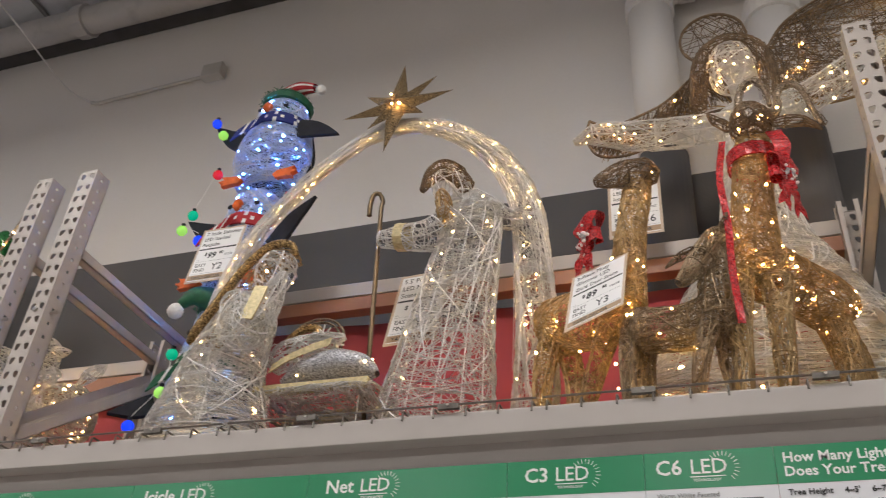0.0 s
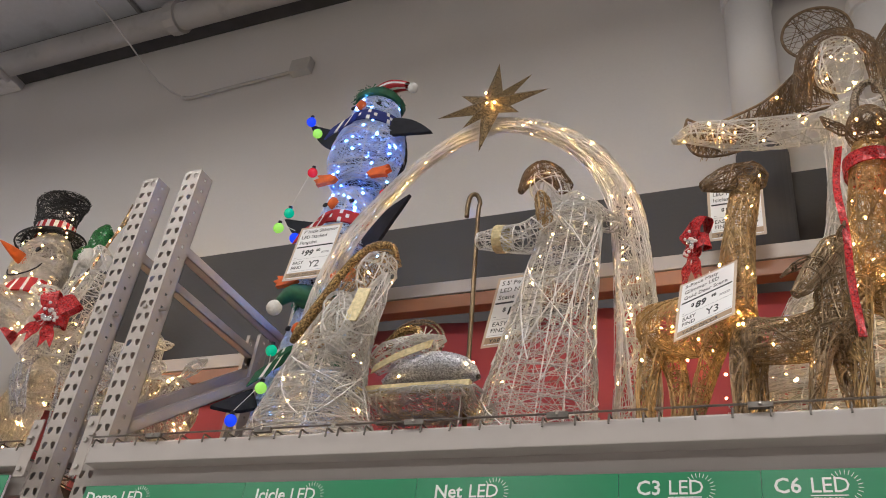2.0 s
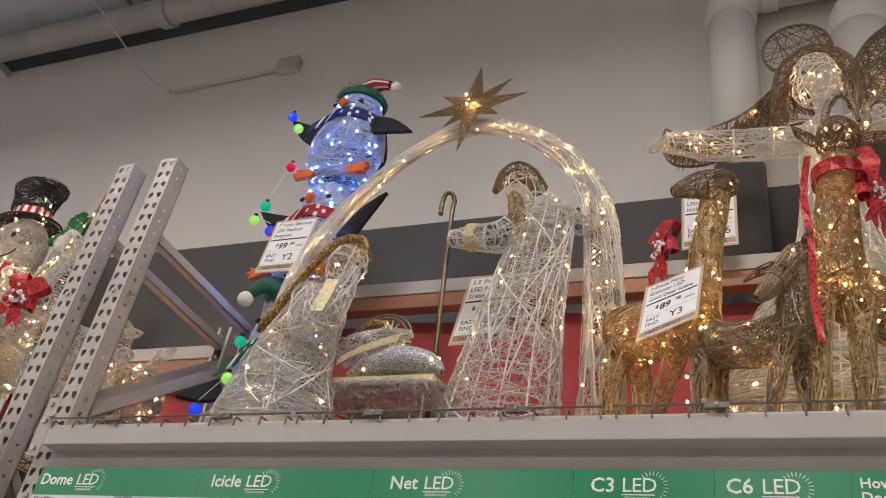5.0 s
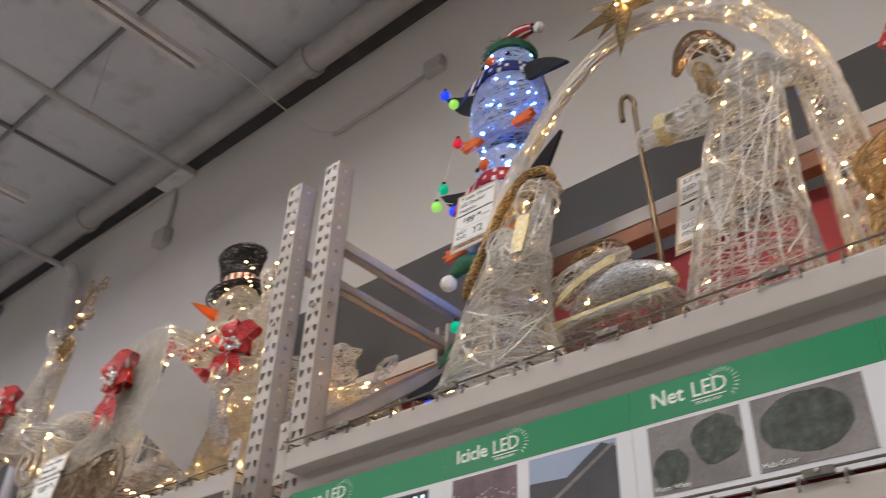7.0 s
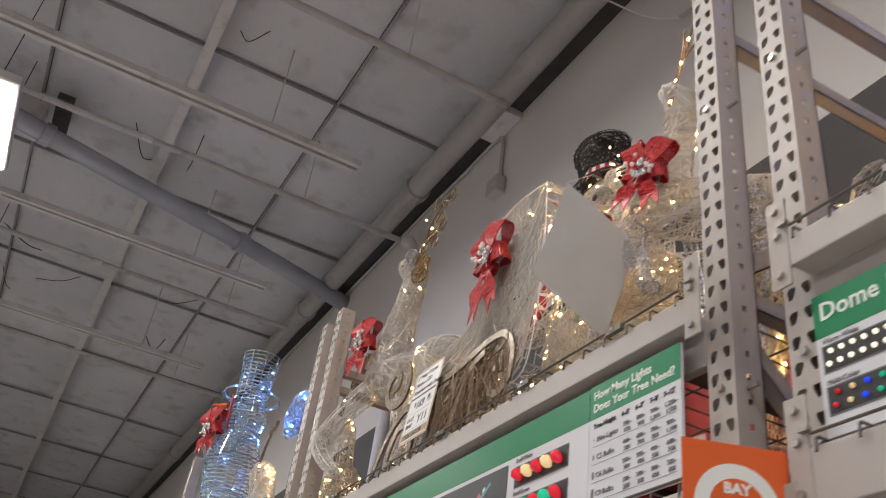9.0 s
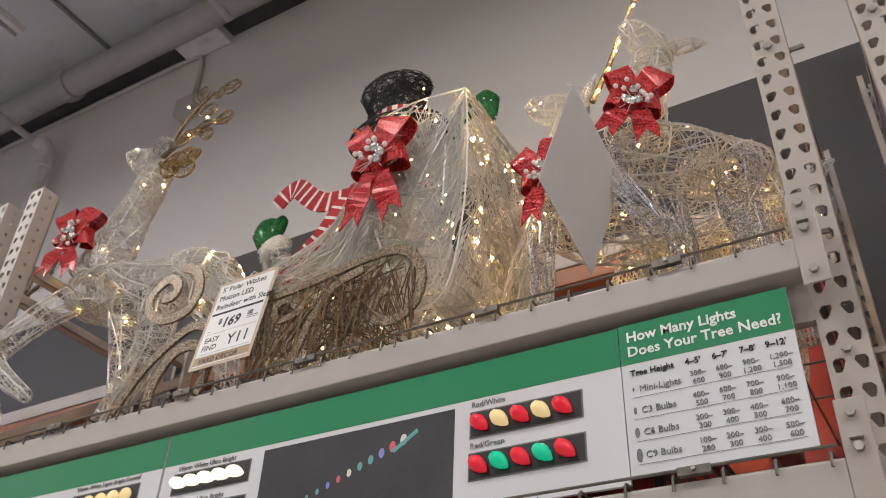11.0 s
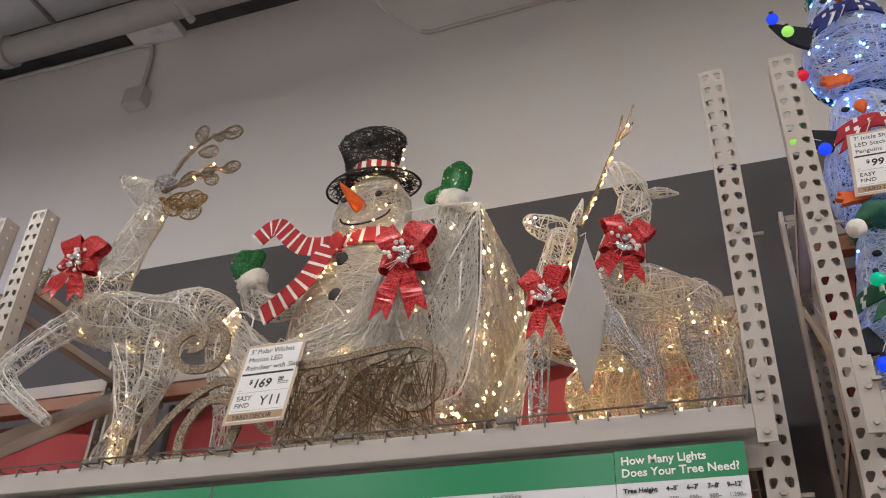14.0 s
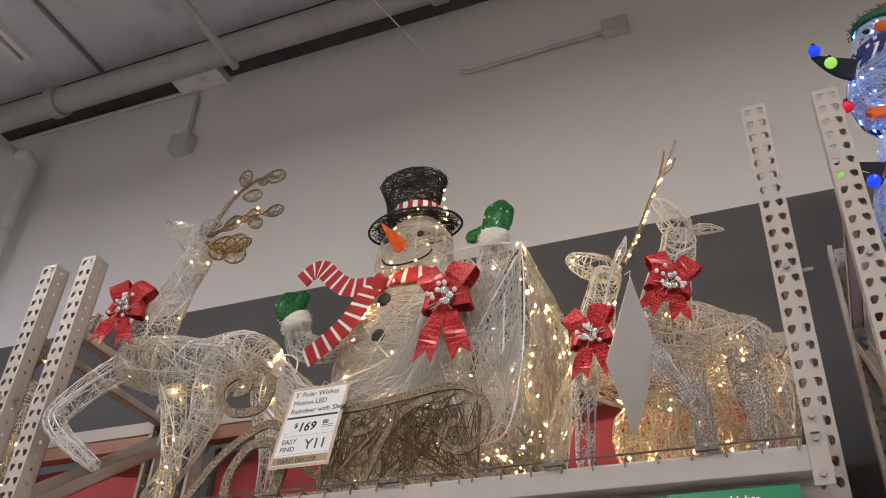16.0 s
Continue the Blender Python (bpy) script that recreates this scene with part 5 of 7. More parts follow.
# sleigh: a side wall each way, floor, high back, scrolled runners
t = thing("light_up_sleigh", (-3.7, 2.2, D), "white spun-thread sleigh with a curled prow and bronze runners", "light-up decoration", "reindeer and sleigh set")
Y0, Y1 = 1.985, 2.50
top = curve_pts([(-4.10, 0, 3.06), (-4.02, 0, 3.03), (-4.01, 0, 2.95), (-3.93, 0, 2.91), (-3.82, 0, 2.93), (-3.70, 0, 2.97), (-3.61, 0, 3.05), (-3.57, 0, 3.18), (-3.545, 0, 3.29), (-3.51, 0, 3.335), (-3.40, 0, 3.345), (-3.255, 0, 3.325)], 60)
bot = curve_pts([(-4.10, 0, 3.06), (-4.135, 0, 2.98), (-4.13, 0, 2.88), (-4.06, 0, 2.81), (-3.95, 0, 2.77), (-3.80, 0, 2.74), (-3.65, 0, 2.70), (-3.5, 0, 2.67), (-3.38, 0, 2.655), (-3.29, 0, 2.70), (-3.25, 0, 2.92), (-3.245, 0, 3.15), (-3.255, 0, 3.325)], 60)


def plane_threads(g, edge_a, edge_b, y, n, r=0.0014, slack=0.3, mi=0):
    """Threads stretched between two edges that bound a wall."""
    for _ in range(n):
        i = RNG.integers(0, len(edge_a))
        j = int(np.clip(i + RNG.normal(0, slack * len(edge_a)), 0, len(edge_b) - 1))
        a, b = edge_a[i], edge_b[j]
        s = RNG.uniform(0, 0.35), RNG.uniform(0.65, 1)
        p, q = a + (b - a) * s[0], a + (b - a) * s[1]
        yy = y + RNG.normal(0, 0.004)
        mid = (p + q) / 2 + np.array([RNG.normal(0, 0.008), 0, RNG.normal(0, 0.008)])
        g.tube([(p[0], yy, p[2]), (mid[0], yy + RNG.normal(0, 0.003), mid[2]), (q[0], yy, q[2])], r * RNG.uniform(0.7, 1.5), 3, cap=False, mi=mi)


TX = (-4.13, -4.10, -4.03, -4.0, -3.93, -3.82, -3.70, -3.61, -3.57, -3.545, -3.51, -3.40, -3.255)
TZ = (3.0, 3.06, 3.03, 2.96, 2.91, 2.93, 2.97, 3.05, 3.18, 3.29, 3.335, 3.345, 3.325)
BX = (-4.13, -4.12, -4.06, -3.95, -3.80, -3.65, -3.5, -3.38, -3.30, -3.255)
BZ = (2.95, 2.87, 2.81, 2.77, 2.74, 2.70, 2.67, 2.655, 2.70, 2.88)


def wall_threads(g, y, n, r, dx, mi=0, flat=0.35):
    """Threads laid over the sleigh's side, within its outline."""
    for _ in range(n):
        x0 = RNG.uniform(-4.12, -3.255) if RNG.random() < 0.4 else RNG.uniform(-3.62, -3.255)
        x1 = np.clip(x0 + RNG.normal(0, dx), -4.12, -3.255)
        s0, s1 = RNG.uniform(0, 1), RNG.uniform(0, 1)
        if RNG.random() < flat:
            s1 = np.clip(s0 + RNG.normal(0, 0.12), 0, 1)
        xs, ss = np.linspace(x0, x1, 6), np.linspace(s0, s1, 6)
        zb, zt = np.interp(xs, BX, BZ), np.interp(xs, TX, TZ)
        yy = y + RNG.normal(0, 0.004) + RNG.normal(0, 0.0015, 6)
        g.tube(np.column_stack([xs, yy, zb + ss * (zt - zb)]), r * RNG.uniform(0.7, 1.4), 3, cap=False, mi=mi)


for y in (Y0, Y1):
    g = Geo()
    for e in (top, bot):
        g.tube(np.column_stack([e[:, 0], np.full(60, y), e[:, 2]]), 0.0026, 5, mi=1)
    wall_threads(g, y, 620, 0.0014, 0.12)
    wall_threads(g, y, 260, 0.0014, 0.3)
    wall_threads(g, y, 22, 0.0026, 0.12, 1)
    part("side_panel", g, [M_THREAD, M_YARN], t)
# back and floor run between the sides
for nm, path, n in (("back_panel", bot[42:], 620), ("seat_floor", bot[8:43], 260), ("front_panel", bot[:12], 120)):
    g = Geo()
    for p in path[::5]:
        g.tube([(p[0], Y0, p[2]), (p[0], Y1, p[2])], 0.003, 4, mi=1)
    for _ in range(n):
        i, j = RNG.integers(0, len(path), 2)
        j = int(np.clip(i + RNG.normal(0, len(path) * 0.3), 0, len(path) - 1))
        ya, yb = RNG.uniform(Y0, Y1, 2)
        steps = np.linspace(i, j, 5).round().astype(int)
        g.tube([(path[k][0] + RNG.normal(0, 0.003), ya + (yb - ya) * w, path[k][2] + RNG.normal(0, 0.003)) for k, w in zip(steps, np.linspace(0, 1, 5))], 0.0014, 3, cap=False)
        y = RNG.uniform(Y0, Y1)
        g.tube([(path[i][0], y, path[i][2]), (path[i][0], min(Y1, y + RNG.uniform(0.1, 0.4)), path[i][2])], 0.0014, 3, cap=False)
    part(nm, g, [M_THREAD, M_YARN], t)
side_leds = []
for _ in range(40):
    i = RNG.integers(22, 60)
    j = min(59, max(20, i + RNG.integers(-6, 7)))
    a, b = top[i], bot[j]
    p = a + (b - a) * RNG.uniform(0.3, 1) if i < 48 else a + (b - a) * RNG.uniform(0.1, 1)
    side_leds.append((p[0], RNG.choice((Y0 + 0.01, Y1, Y0 + 0.15)), p[2]))
for _ in range(40):
    p = bot[RNG.integers(38, 58)]
    side_leds.append((p[0] + 0.004, RNG.uniform(Y0, Y1), p[2]))
for _ in range(10):
    p = bot[RNG.integers(2, 12)]
    side_leds.append((p[0] + 0.03, Y0, p[2] + 0.03))
leds(t, side_leds, M_WARM, 0.006)
for y in (Y0 - 0.012, Y1 + 0.012):
    g = Geo()
    rib(g, [(-3.86, y, 2.815), (-3.7, y, 2.82), (-3.5, y, 2.845), (-3.40, y, 2.83), (-3.352, y, 2.76), (-3.36, y, 2.68), (-3.42, y, 2.64), (-3.48, y, 2.67), (-3.47, y, 2.72), (-3.44, y, 2.73)], 0.012, 0.004)
    rib(g, [(-3.72, y, D + 0.03), (-3.70, y, 2.63), (-3.66, y, 2.72), (-3.60, y, 2.79), (-3.52, y, 2.815)], 0.012, 0.004)
    rib(g, [(-3.72, y, 2.76), (-3.75, y, 2.79), (-3.79, y, 2.775), (-3.775, y, 2.735), (-3.72, y, 2.74), (-3.68, y, 2.78)], 0.009, 0.004)
    part("scroll", g, M_TAUPE, t, "bronze glitter scroll")
    g = Geo()
    rib(g, [(-4.23, y, 2.93), (-4.19, y, 2.93), (-4.18, y, 2.965), (-4.225, y, 2.995), (-4.28, y, 2.96), (-4.275, y, 2.90), (-4.21, y, 2.855), (-4.12, y, 2.86), (-4.09, y, 2.92), (-4.115, y, 2.99), (-4.17, y, 3.02)], 0.015, 0.004, n=36)
    rib(g, [(-4.34, y, D + 0.02), (-4.30, y, 2.62), (-4.24, y, 2.70), (-4.15, y, 2.77), (-4.07, y, 2.80), (-4.0, y, 2.77)], 0.014, 0.004)
    rib(g, [(-4.19, y, D + 0.02), (-4.185, y, 2.65), (-4.13, y, 2.73), (-4.05, y, 2.735), (-4.0, y, 2.68), (-4.0, y, D + 0.08), (-4.02, y, D + 0.02)], 0.016, 0.004)
    rib(g, [(-4.36, y, D + 0.008), (-3.9, y, D + 0.004), (-3.3, y, D + 0.008)], 0.012, 0.004)
    part("runner", g, M_TAUPE, t, "bronze glitter runner with curls")
    g = Geo()
    a = np.column_stack([np.linspace(-3.86, -3.37, 40), np.full(40, y), np.linspace(2.82, 2.84, 40)])
    b = np.column_stack([np.linspace(-3.86, -3.37, 40), np.full(40, y), np.full(40, D + 0.01)])
    plane_threads(g, a, b, y, 50, 0.0014, 0.08)
    plane_threads(g, a, b, y, 150, 0.0017, 0.45)
    for _ in range(60):
        xa, za, zb = RNG.uniform(-3.85, -3.5), RNG.uniform(D + 0.02, 2.81), RNG.normal(0, 0.05)
        g.tube([(xa, y, za), (xa + RNG.uniform(0.05, 0.13), y, np.clip(za + zb, D, 2.82))], 0.0017, 3)
    part("runner_netting", g, M_DARKGOLD, t, "dark bronze threads between the runners")
ribbon_bow((-3.475, 1.95, 3.10), 0.95, 0, 0, 1.0)

# --- snowman behind the sleigh ---
t = thing("light_up_snowman", (-3.93, 2.62, D), "white spun-thread snowman with top hat, striped scarf and green mittens", "light-up decoration")
SX, SY = -3.95, 2.64
body = Loft([(SX, SY, D), (SX, SY, 2.75), (SX - 0.01, SY, 3.1), (SX - 0.01, SY, 3.4), (SX + 0.01, SY, 3.6), (SX + 0.02, SY, 3.74)], [0.2, 0.27, 0.3, 0.27, 0.19, 0.13], [0.17, 0.2, 0.22, 0.21, 0.16, 0.12], ref=(1, 0, 0))
figure_part("body", body, t, M_THREAD, 1750, yarn=22, jitter=0.02)
shead = Loft([(-3.940, SY, 3.63), (-3.940, SY, 3.67), (-3.940, SY, 3.78), (-3.935, SY, 3.91), (-3.930, SY, 4.0), (-3.930, SY, 4.02)], [0.06, 0.14, 0.175, 0.16, 0.09, 0.02], [0.06, 0.13, 0.165, 0.15, 0.08, 0.02], ref=(1, 0, 0))
figure_part("head", shead, t, M_THREAD, 1900, yarn=8, jitter=0.015)
hat = Loft([(-3.960, SY, 4.01), (-3.965, SY, 4.08), (-3.970, SY, 4.16), (-3.975, SY, 4.24), (-3.975, SY, 4.247)], [0.112, 0.112, 0.128, 0.158, 0.02], ref=(1, 0, 0))
hp = figure_part("top_hat", hat, t, M_BLACK, 1900, yarn=12, rings=8, label="black spun-thread top hat", wire=M_BLACK)
g = Geo()
vv = np.linspace(0, 2 * np.pi, 41)
for rr, dz in ((0.215, -0.006), (0.17, 0.0), (0.125, 0.004)):
    g.tube([(-3.950 + rr * math.cos(a), SY + rr * 0.85 * math.sin(a), 4.0 + dz - 0.06 * rr * math.cos(a) ** 2 * (1 if math.cos(a) < 0 else 0.3)) for a in vv[:-1]], 0.006 if rr > 0.2 else 0.003, 5, closed=True)
for _ in range(330):
    a, b = RNG.uniform(0, 6.283), RNG.normal(0, 0.5)
    r0, r1 = RNG.uniform(0.11, 0.16), RNG.uniform(0.18, 0.215)
    g.tube([(-3.950 + r * math.cos(q), SY + r * 0.85 * math.sin(q), 4.0 - 0.06 * r * math.cos(q) ** 2 * (1 if math.cos(q) < 0 else 0.3) + RNG.normal(0, 0.004)) for r, q in ((r0, a), ((r0 + r1) / 2, a + b / 2), (r1, a + b))], 0.0016, 3)
part("brim", g, M_BLACK, hp)
g = Geo()
for i in range(32):
    a0, a1 = 2 * math.pi * i / 32, 2 * math.pi * (i + 1) / 32
    p = [(-3.953 + 0.119 * math.cos(a), SY + 0.119 * math.sin(a), z) for z in (4.02, 4.075) for a in (a0, a1)]
    g.add([p[0], p[1], p[3], p[2]], [(0, 1, 2, 3)], i % 2)
part("hat_band", g, [M_REDFAB, M_WHITEFAB], hp, "red and white striped hat band")
FY = SY - 0.165
part("carrot_nose", Geo().tube([(-3.95, FY + 0.03, 3.820), (-3.955, FY, 3.825), (-3.965, FY - 0.06, 3.835), (-3.975, FY - 0.12, 3.845), (-3.98, FY - 0.17, 3.850)], [0.030, 0.030, 0.023, 0.013, 0.003], 12), M_ORANGEFELT, t, "orange carrot nose", smooth=True)
for ex, ez in ((-4.03, 3.875), (-3.87, 3.870)):
    part("eye", Geo().ball((ex, FY + 0.028 if ex < -3.95 else FY + 0.018, ez), 0.017, 10, 8, squash=(1, 0.5, 0.9)), M_BLACK, t, smooth=True)
sm = [(-3.93 + 0.115 * math.cos(a), SY - math.sqrt(max(0.01, 0.168 ** 2 - (0.115 * math.cos(a)) ** 2)) - 0.004, 3.805 + 0.085 * math.sin(a)) for a in np.linspace(radians(195), radians(350), 16)]
part("smile", Geo().tube(sm, 0.0045, 5), M_BLACK, t)
for bz, bx in ((3.565, -3.995), (3.39, -3.99)):
    k = 0.225 if bz < 3.5 else 0.19
    part("button", Geo().ball((bx, SY - k * 0.93, bz), 0.030, 12, 8, squash=(1, 0.35, 1)), M_BLACK, t, "round black button", smooth=True)
# scarf
ang = np.linspace(radians(120), radians(430), 57)
pts = [(-3.925 + 0.165 * math.cos(a), SY + 0.155 * math.sin(a), 3.655 - 0.02 * math.sin(a)) for a in ang]
wv = [(0.02 * math.cos(a), 0.02 * math.sin(a), -0.044) for a in ang]
sc = part("scarf", Geo().strip(pts, wv, 0.006, stripes=(3, 1)), [M_REDFAB, M_WHITEFAB], t, "red and white striped scarf")
def across(path, half):
    """Half a band's width, square to its path, in the upright plane."""
    d = np.gradient(path, axis=0)
    w = np.column_stack([-d[:, 2], np.zeros(len(d)), d[:, 0]])
    return w / (np.linalg.norm(w, axis=1)[:, None] + 1e-9) * half


pts = curve_pts([(-4.00, SY - 0.18, 3.64), (-4.08, SY - 0.2, 3.63), (-4.16, SY - 0.21, 3.64), (-4.23, SY - 0.21, 3.695), (-4.29, SY - 0.2, 3.755), (-4.345, SY - 0.19, 3.76), (-4.40, SY - 0.19, 3.715)], 45)
part("scarf_tail", Geo().strip(pts, across(pts, 0.041), 0.005, stripes=(3, 1)), [M_REDFAB, M_WHITEFAB], sc)
pts = curve_pts([(-4.03, SY - 0.19, 3.65), (-4.07, SY - 0.22, 3.56), (-4.12, SY - 0.24, 3.46), (-4.20, SY - 0.24, 3.39), (-4.30, SY - 0.22, 3.335)], 37)
part("scarf_tail", Geo().strip(pts, across(pts, 0.042), 0.005, stripes=(3, 1)), [M_REDFAB, M_WHITEFAB], sc)
part("scarf_knot", Geo().ball((-4.02, SY - 0.2, 3.64), 0.04, 10, 8, squash=(0.8, 0.5, 1.1)), M_REDFAB, sc, smooth=True)
arm = Loft([(-4.12, SY - 0.06, 3.47), (-4.26, SY - 0.09, 3.42), (-4.38, SY - 0.1, 3.45), (-4.42, SY - 0.1, 3.53)], [0.05, 0.055, 0.06, 0.055])
figure_part("arm", arm, t, M_THREAD, 1100, yarn=5)
arm2 = Loft([(-3.70, SY - 0.02, 3.55), (-3.62, SY - 0.03, 3.62), (-3.575, SY - 0.04, 3.72), (-3.565, SY - 0.04, 3.83)], [0.055, 0.06, 0.06, 0.058])
figure_part("arm", arm2, t, M_THREAD, 1100, yarn=5)


def mitten(base, tip, thumb, parent):
    b, q = np.array(base), np.array(tip)
    lo = Loft([b, b + (q - b) * 0.35, b + (q - b) * 0.75, q], [0.055, 0.068, 0.066, 0.018], [0.035, 0.045, 0.045, 0.012], ref=(1, 0, 0))
    g = Geo()
    us, vs = np.linspace(0, 1, 9), np.linspace(0, 2 * np.pi, 13)[:-1]
    ring = np.array([lo.at(np.full(12, u), vs) for u in us])
    g.add(ring.reshape(-1, 3).tolist(), [(i * 12 + j, i * 12 + (j + 1) % 12, (i + 1) * 12 + (j + 1) % 12, (i + 1) * 12 + j) for i in range(8) for j in range(12)] + [tuple(range(96, 108)), tuple(reversed(range(12)))])
    th = np.array(thumb)
    g.tube(curve_pts([b + (q - b) * 0.25, b + (th - b) * 0.7, th], 6), [0.034, 0.036, 0.034, 0.032, 0.028, 0.012], 8)
    mt = part("mitten", g, M_GREENGLIT, parent, "shiny green mitten with white flecks", smooth=True)
    g = Geo()
    for u, v in RNG.uniform(0, 1, (26, 2)):
        g.ball(lo.at(np.array(0.1 + 0.8 * u), np.array(v * 6.283), 1.03), 0.0042, 6, 4)
    part("flecks", g, M_INKWHITE, mt)
    cu = Loft([b - (q - b) * 0.38, b - (q - b) * 0.15, b + (q - b) * 0.08], [0.055, 0.068, 0.06], n=8)
    g = Geo()
    ring = np.array([cu.at(np.full(12, u), vs) for u in np.linspace(0, 1, 5)])
    g.add(ring.reshape(-1, 3).tolist(), [(i * 12 + j, i * 12 + (j + 1) % 12, (i + 1) * 12 + (j + 1) % 12, (i + 1) * 12 + j) for i in range(4) for j in range(12)])
    for u, v in RNG.uniform(0, 1, (160, 2)):
        p = cu.at(np.array(u), np.array(v * 6.283))
        g.tube([p, cu.at(np.array(u + RNG.normal(0, 0.1)), np.array(v * 6.283 + RNG.normal(0, 0.3)), 1.12)], 0.0015, 3)
    part("fleece_cuff", g, M_FUR, mt, "white fleece cuff")


mitten((-3.565, SY - 0.04, 3.845), (-3.54, SY - 0.05, 4.01), (-3.69, SY - 0.05, 3.86), t)
mitten((-4.44, SY - 0.10, 3.58), (-4.51, SY - 0.12, 3.71), (-4.40, SY - 0.13, 3.70), t)
t.location, t.scale = (-4.01, 2.75, D), (1.06, 0.76, 1.095)
leds(t, np.vstack([led_points(body, 66, 0.88), led_points(shead, 15, 0.85), led_points(hat, 6, 1.0, 0.02, 0.35)]), M_WARM, 0.005)

# --- the two does and the lit fawn beside the sleigh ---
t = thing("light_up_doe", (-3.05, 2.2, D), "white spun-thread doe with raised ears and a red bow", "light-up decoration", "white does")
dt = Loft([(-3.13, 2.14, 3.0), (-3.09, 2.16, 2.95), (-3.02, 2.24, 2.93), (-2.94, 2.34, 2.95), (-2.88, 2.42, 2.96), (-2.86, 2.45, 2.93)], [0.02, 0.075, 0.08, 0.078, 0.07, 0.02])
figure_part("torso", dt, t, M_THREAD, 950, yarn=10)
dn = Loft([(-3.09, 2.15, 2.98), (-3.07, 2.16, 3.1), (-3.05, 2.17, 3.2), (-3.03, 2.18, 3.28)], [0.07, 0.055, 0.045, 0.045])
figure_part("neck", dn, t, M_THREAD, 950, yarn=6)
dh = Loft([(-2.99, 2.18, 3.28), (-3.04, 2.17, 3.295), (-3.09, 2.16, 3.315), (-3.13, 2.15, 3.335), (-3.15, 2.15, 3.345)], [0.02, 0.047, 0.042, 0.03, 0.012])
figure_part("head", dh, t, M_THREAD, 1300, yarn=4)
ear([(-3.01, 2.18, 3.30), (-2.99, 2.19, 3.35), (-2.975, 2.2, 3.39), (-2.965, 2.2, 3.43)], 0.026, t, M_THREAD)
leg("foreleg", [(-3.10, 2.12, 2.93), (-3.10, 2.1, 2.8), (-3.105, 2.1, 2.65), (-3.105, 2.1, D)], t, M_SILVER, 0.036, 0.018)
leg("foreleg", [(-3.13, 2.18, 2.93), (-3.18, 2.16, 2.8), (-3.205, 2.15, 2.68), (-3.255, 2.15, D)], t, M_THREAD, 0.045, 0.02)
leg("hind_leg", [(-2.90, 2.40, 2.94), (-2.94, 2.4, 2.8), (-2.92, 2.4, 2.65), (-2.93, 2.4, D)], t, M_THREAD, 0.045, 0.018)
leg("hind_leg", [(-2.86, 2.44, 2.94), (-2.87, 2.46, 2.8), (-2.84, 2.46, 2.65), (-2.85, 2.46, D)], t, M_THREAD, 0.045, 0.018)
g = Geo()
tw = curve_pts([(-2.975, 2.18, 3.31), (-2.92, 2.18, 3.42), (-2.86, 2.18, 3.57), (-2.80, 2.18, 3.69), (-2.765, 2.18, 3.78)], 20)
g.tube(tw, np.linspace(0.009, 0.003, 20), 6)
g.tube([(-2.85, 2.18, 3.59), (-2.82, 2.175, 3.68), (-2.805, 2.17, 3.735)], 0.004, 5)
g.tube([(-2.83, 2.18, 3.63), (-2.79, 2.19, 3.67), (-2.775, 2.19, 3.71)], 0.003, 5)
part("antler", g, M_TAUPE, t, "thin bronze glitter antler")
leds(t, np.vstack([led_points(dt, 11), led_points(dn, 6), led_points(dh, 3), tw[[1, 3, 4, 6, 7, 9, 11, 14]] + np.array([0.012, -0.01, 0])]), M_WARM)
ribbon_bow((-3.055, 2.045, 2.96), 0.75, 0, -6, 0.75)

t = thing("light_up_doe", (-2.73, 2.22, D), "white spun-thread doe looking up with a silver foreleg raised", "light-up decoration", "white does")
dt = Loft([(-2.90, 2.11, 3.08), (-2.86, 2.12, 3.04), (-2.78, 2.17, 3.02), (-2.70, 2.25, 3.02), (-2.63, 2.32, 3.02), (-2.60, 2.35, 2.99)], [0.02, 0.075, 0.085, 0.08, 0.075, 0.02])
figure_part("torso", dt, t, M_THREAD, 950, yarn=12)
dn = Loft([(-2.85, 2.12, 3.08), (-2.83, 2.12, 3.18), (-2.80, 2.13, 3.27), (-2.79, 2.14, 3.34)], [0.075, 0.062, 0.052, 0.05])
figure_part("neck", dn, t, M_THREAD, 950, yarn=6)
dh = Loft([(-2.755, 2.15, 3.34), (-2.785, 2.14, 3.375), (-2.81, 2.135, 3.42), (-2.84, 2.13, 3.47), (-2.85, 2.13, 3.495)], [0.02, 0.05, 0.045, 0.032, 0.012])
figure_part("head", dh, t, M_THREAD, 1300, yarn=5)
ear([(-2.765, 2.15, 3.37), (-2.73, 2.16, 3.375), (-2.69, 2.17, 3.375), (-2.655, 2.17, 3.365)], 0.028, t, M_THREAD)
leg("foreleg", [(-2.90, 2.09, 3.03), (-2.915, 2.06, 2.97), (-2.89, 2.04, 2.90), (-2.84, 2.03, 2.80), (-2.80, 2.03, 2.725)], t, M_SILVER, 0.042, 0.022)
leg("foreleg", [(-2.82, 2.2, 2.98), (-2.80, 2.2, 2.82), (-2.79, 2.2, 2.68), (-2.79, 2.2, D)], t, M_SILVER, 0.04, 0.02)
leg("hind_leg", [(-2.635, 2.33, 3.0), (-2.60, 2.33, 2.88), (-2.585, 2.32, 2.76), (-2.595, 2.32, 2.65), (-2.595, 2.32, D)], t, M_THREAD, 0.06, 0.02)
leg("hind_leg", [(-2.66, 2.24, 3.0), (-2.66, 2.22, 2.86), (-2.64, 2.21, 2.74), (-2.655, 2.21, D)], t, M_SILVER, 0.055, 0.02)
figure_part("tail", Loft([(-2.60, 2.35, 3.02), (-2.575, 2.38, 3.05), (-2.56, 2.4, 3.06)], [0.025, 0.03, 0.01]), t, M_THREAD, 1500, yarn=0)
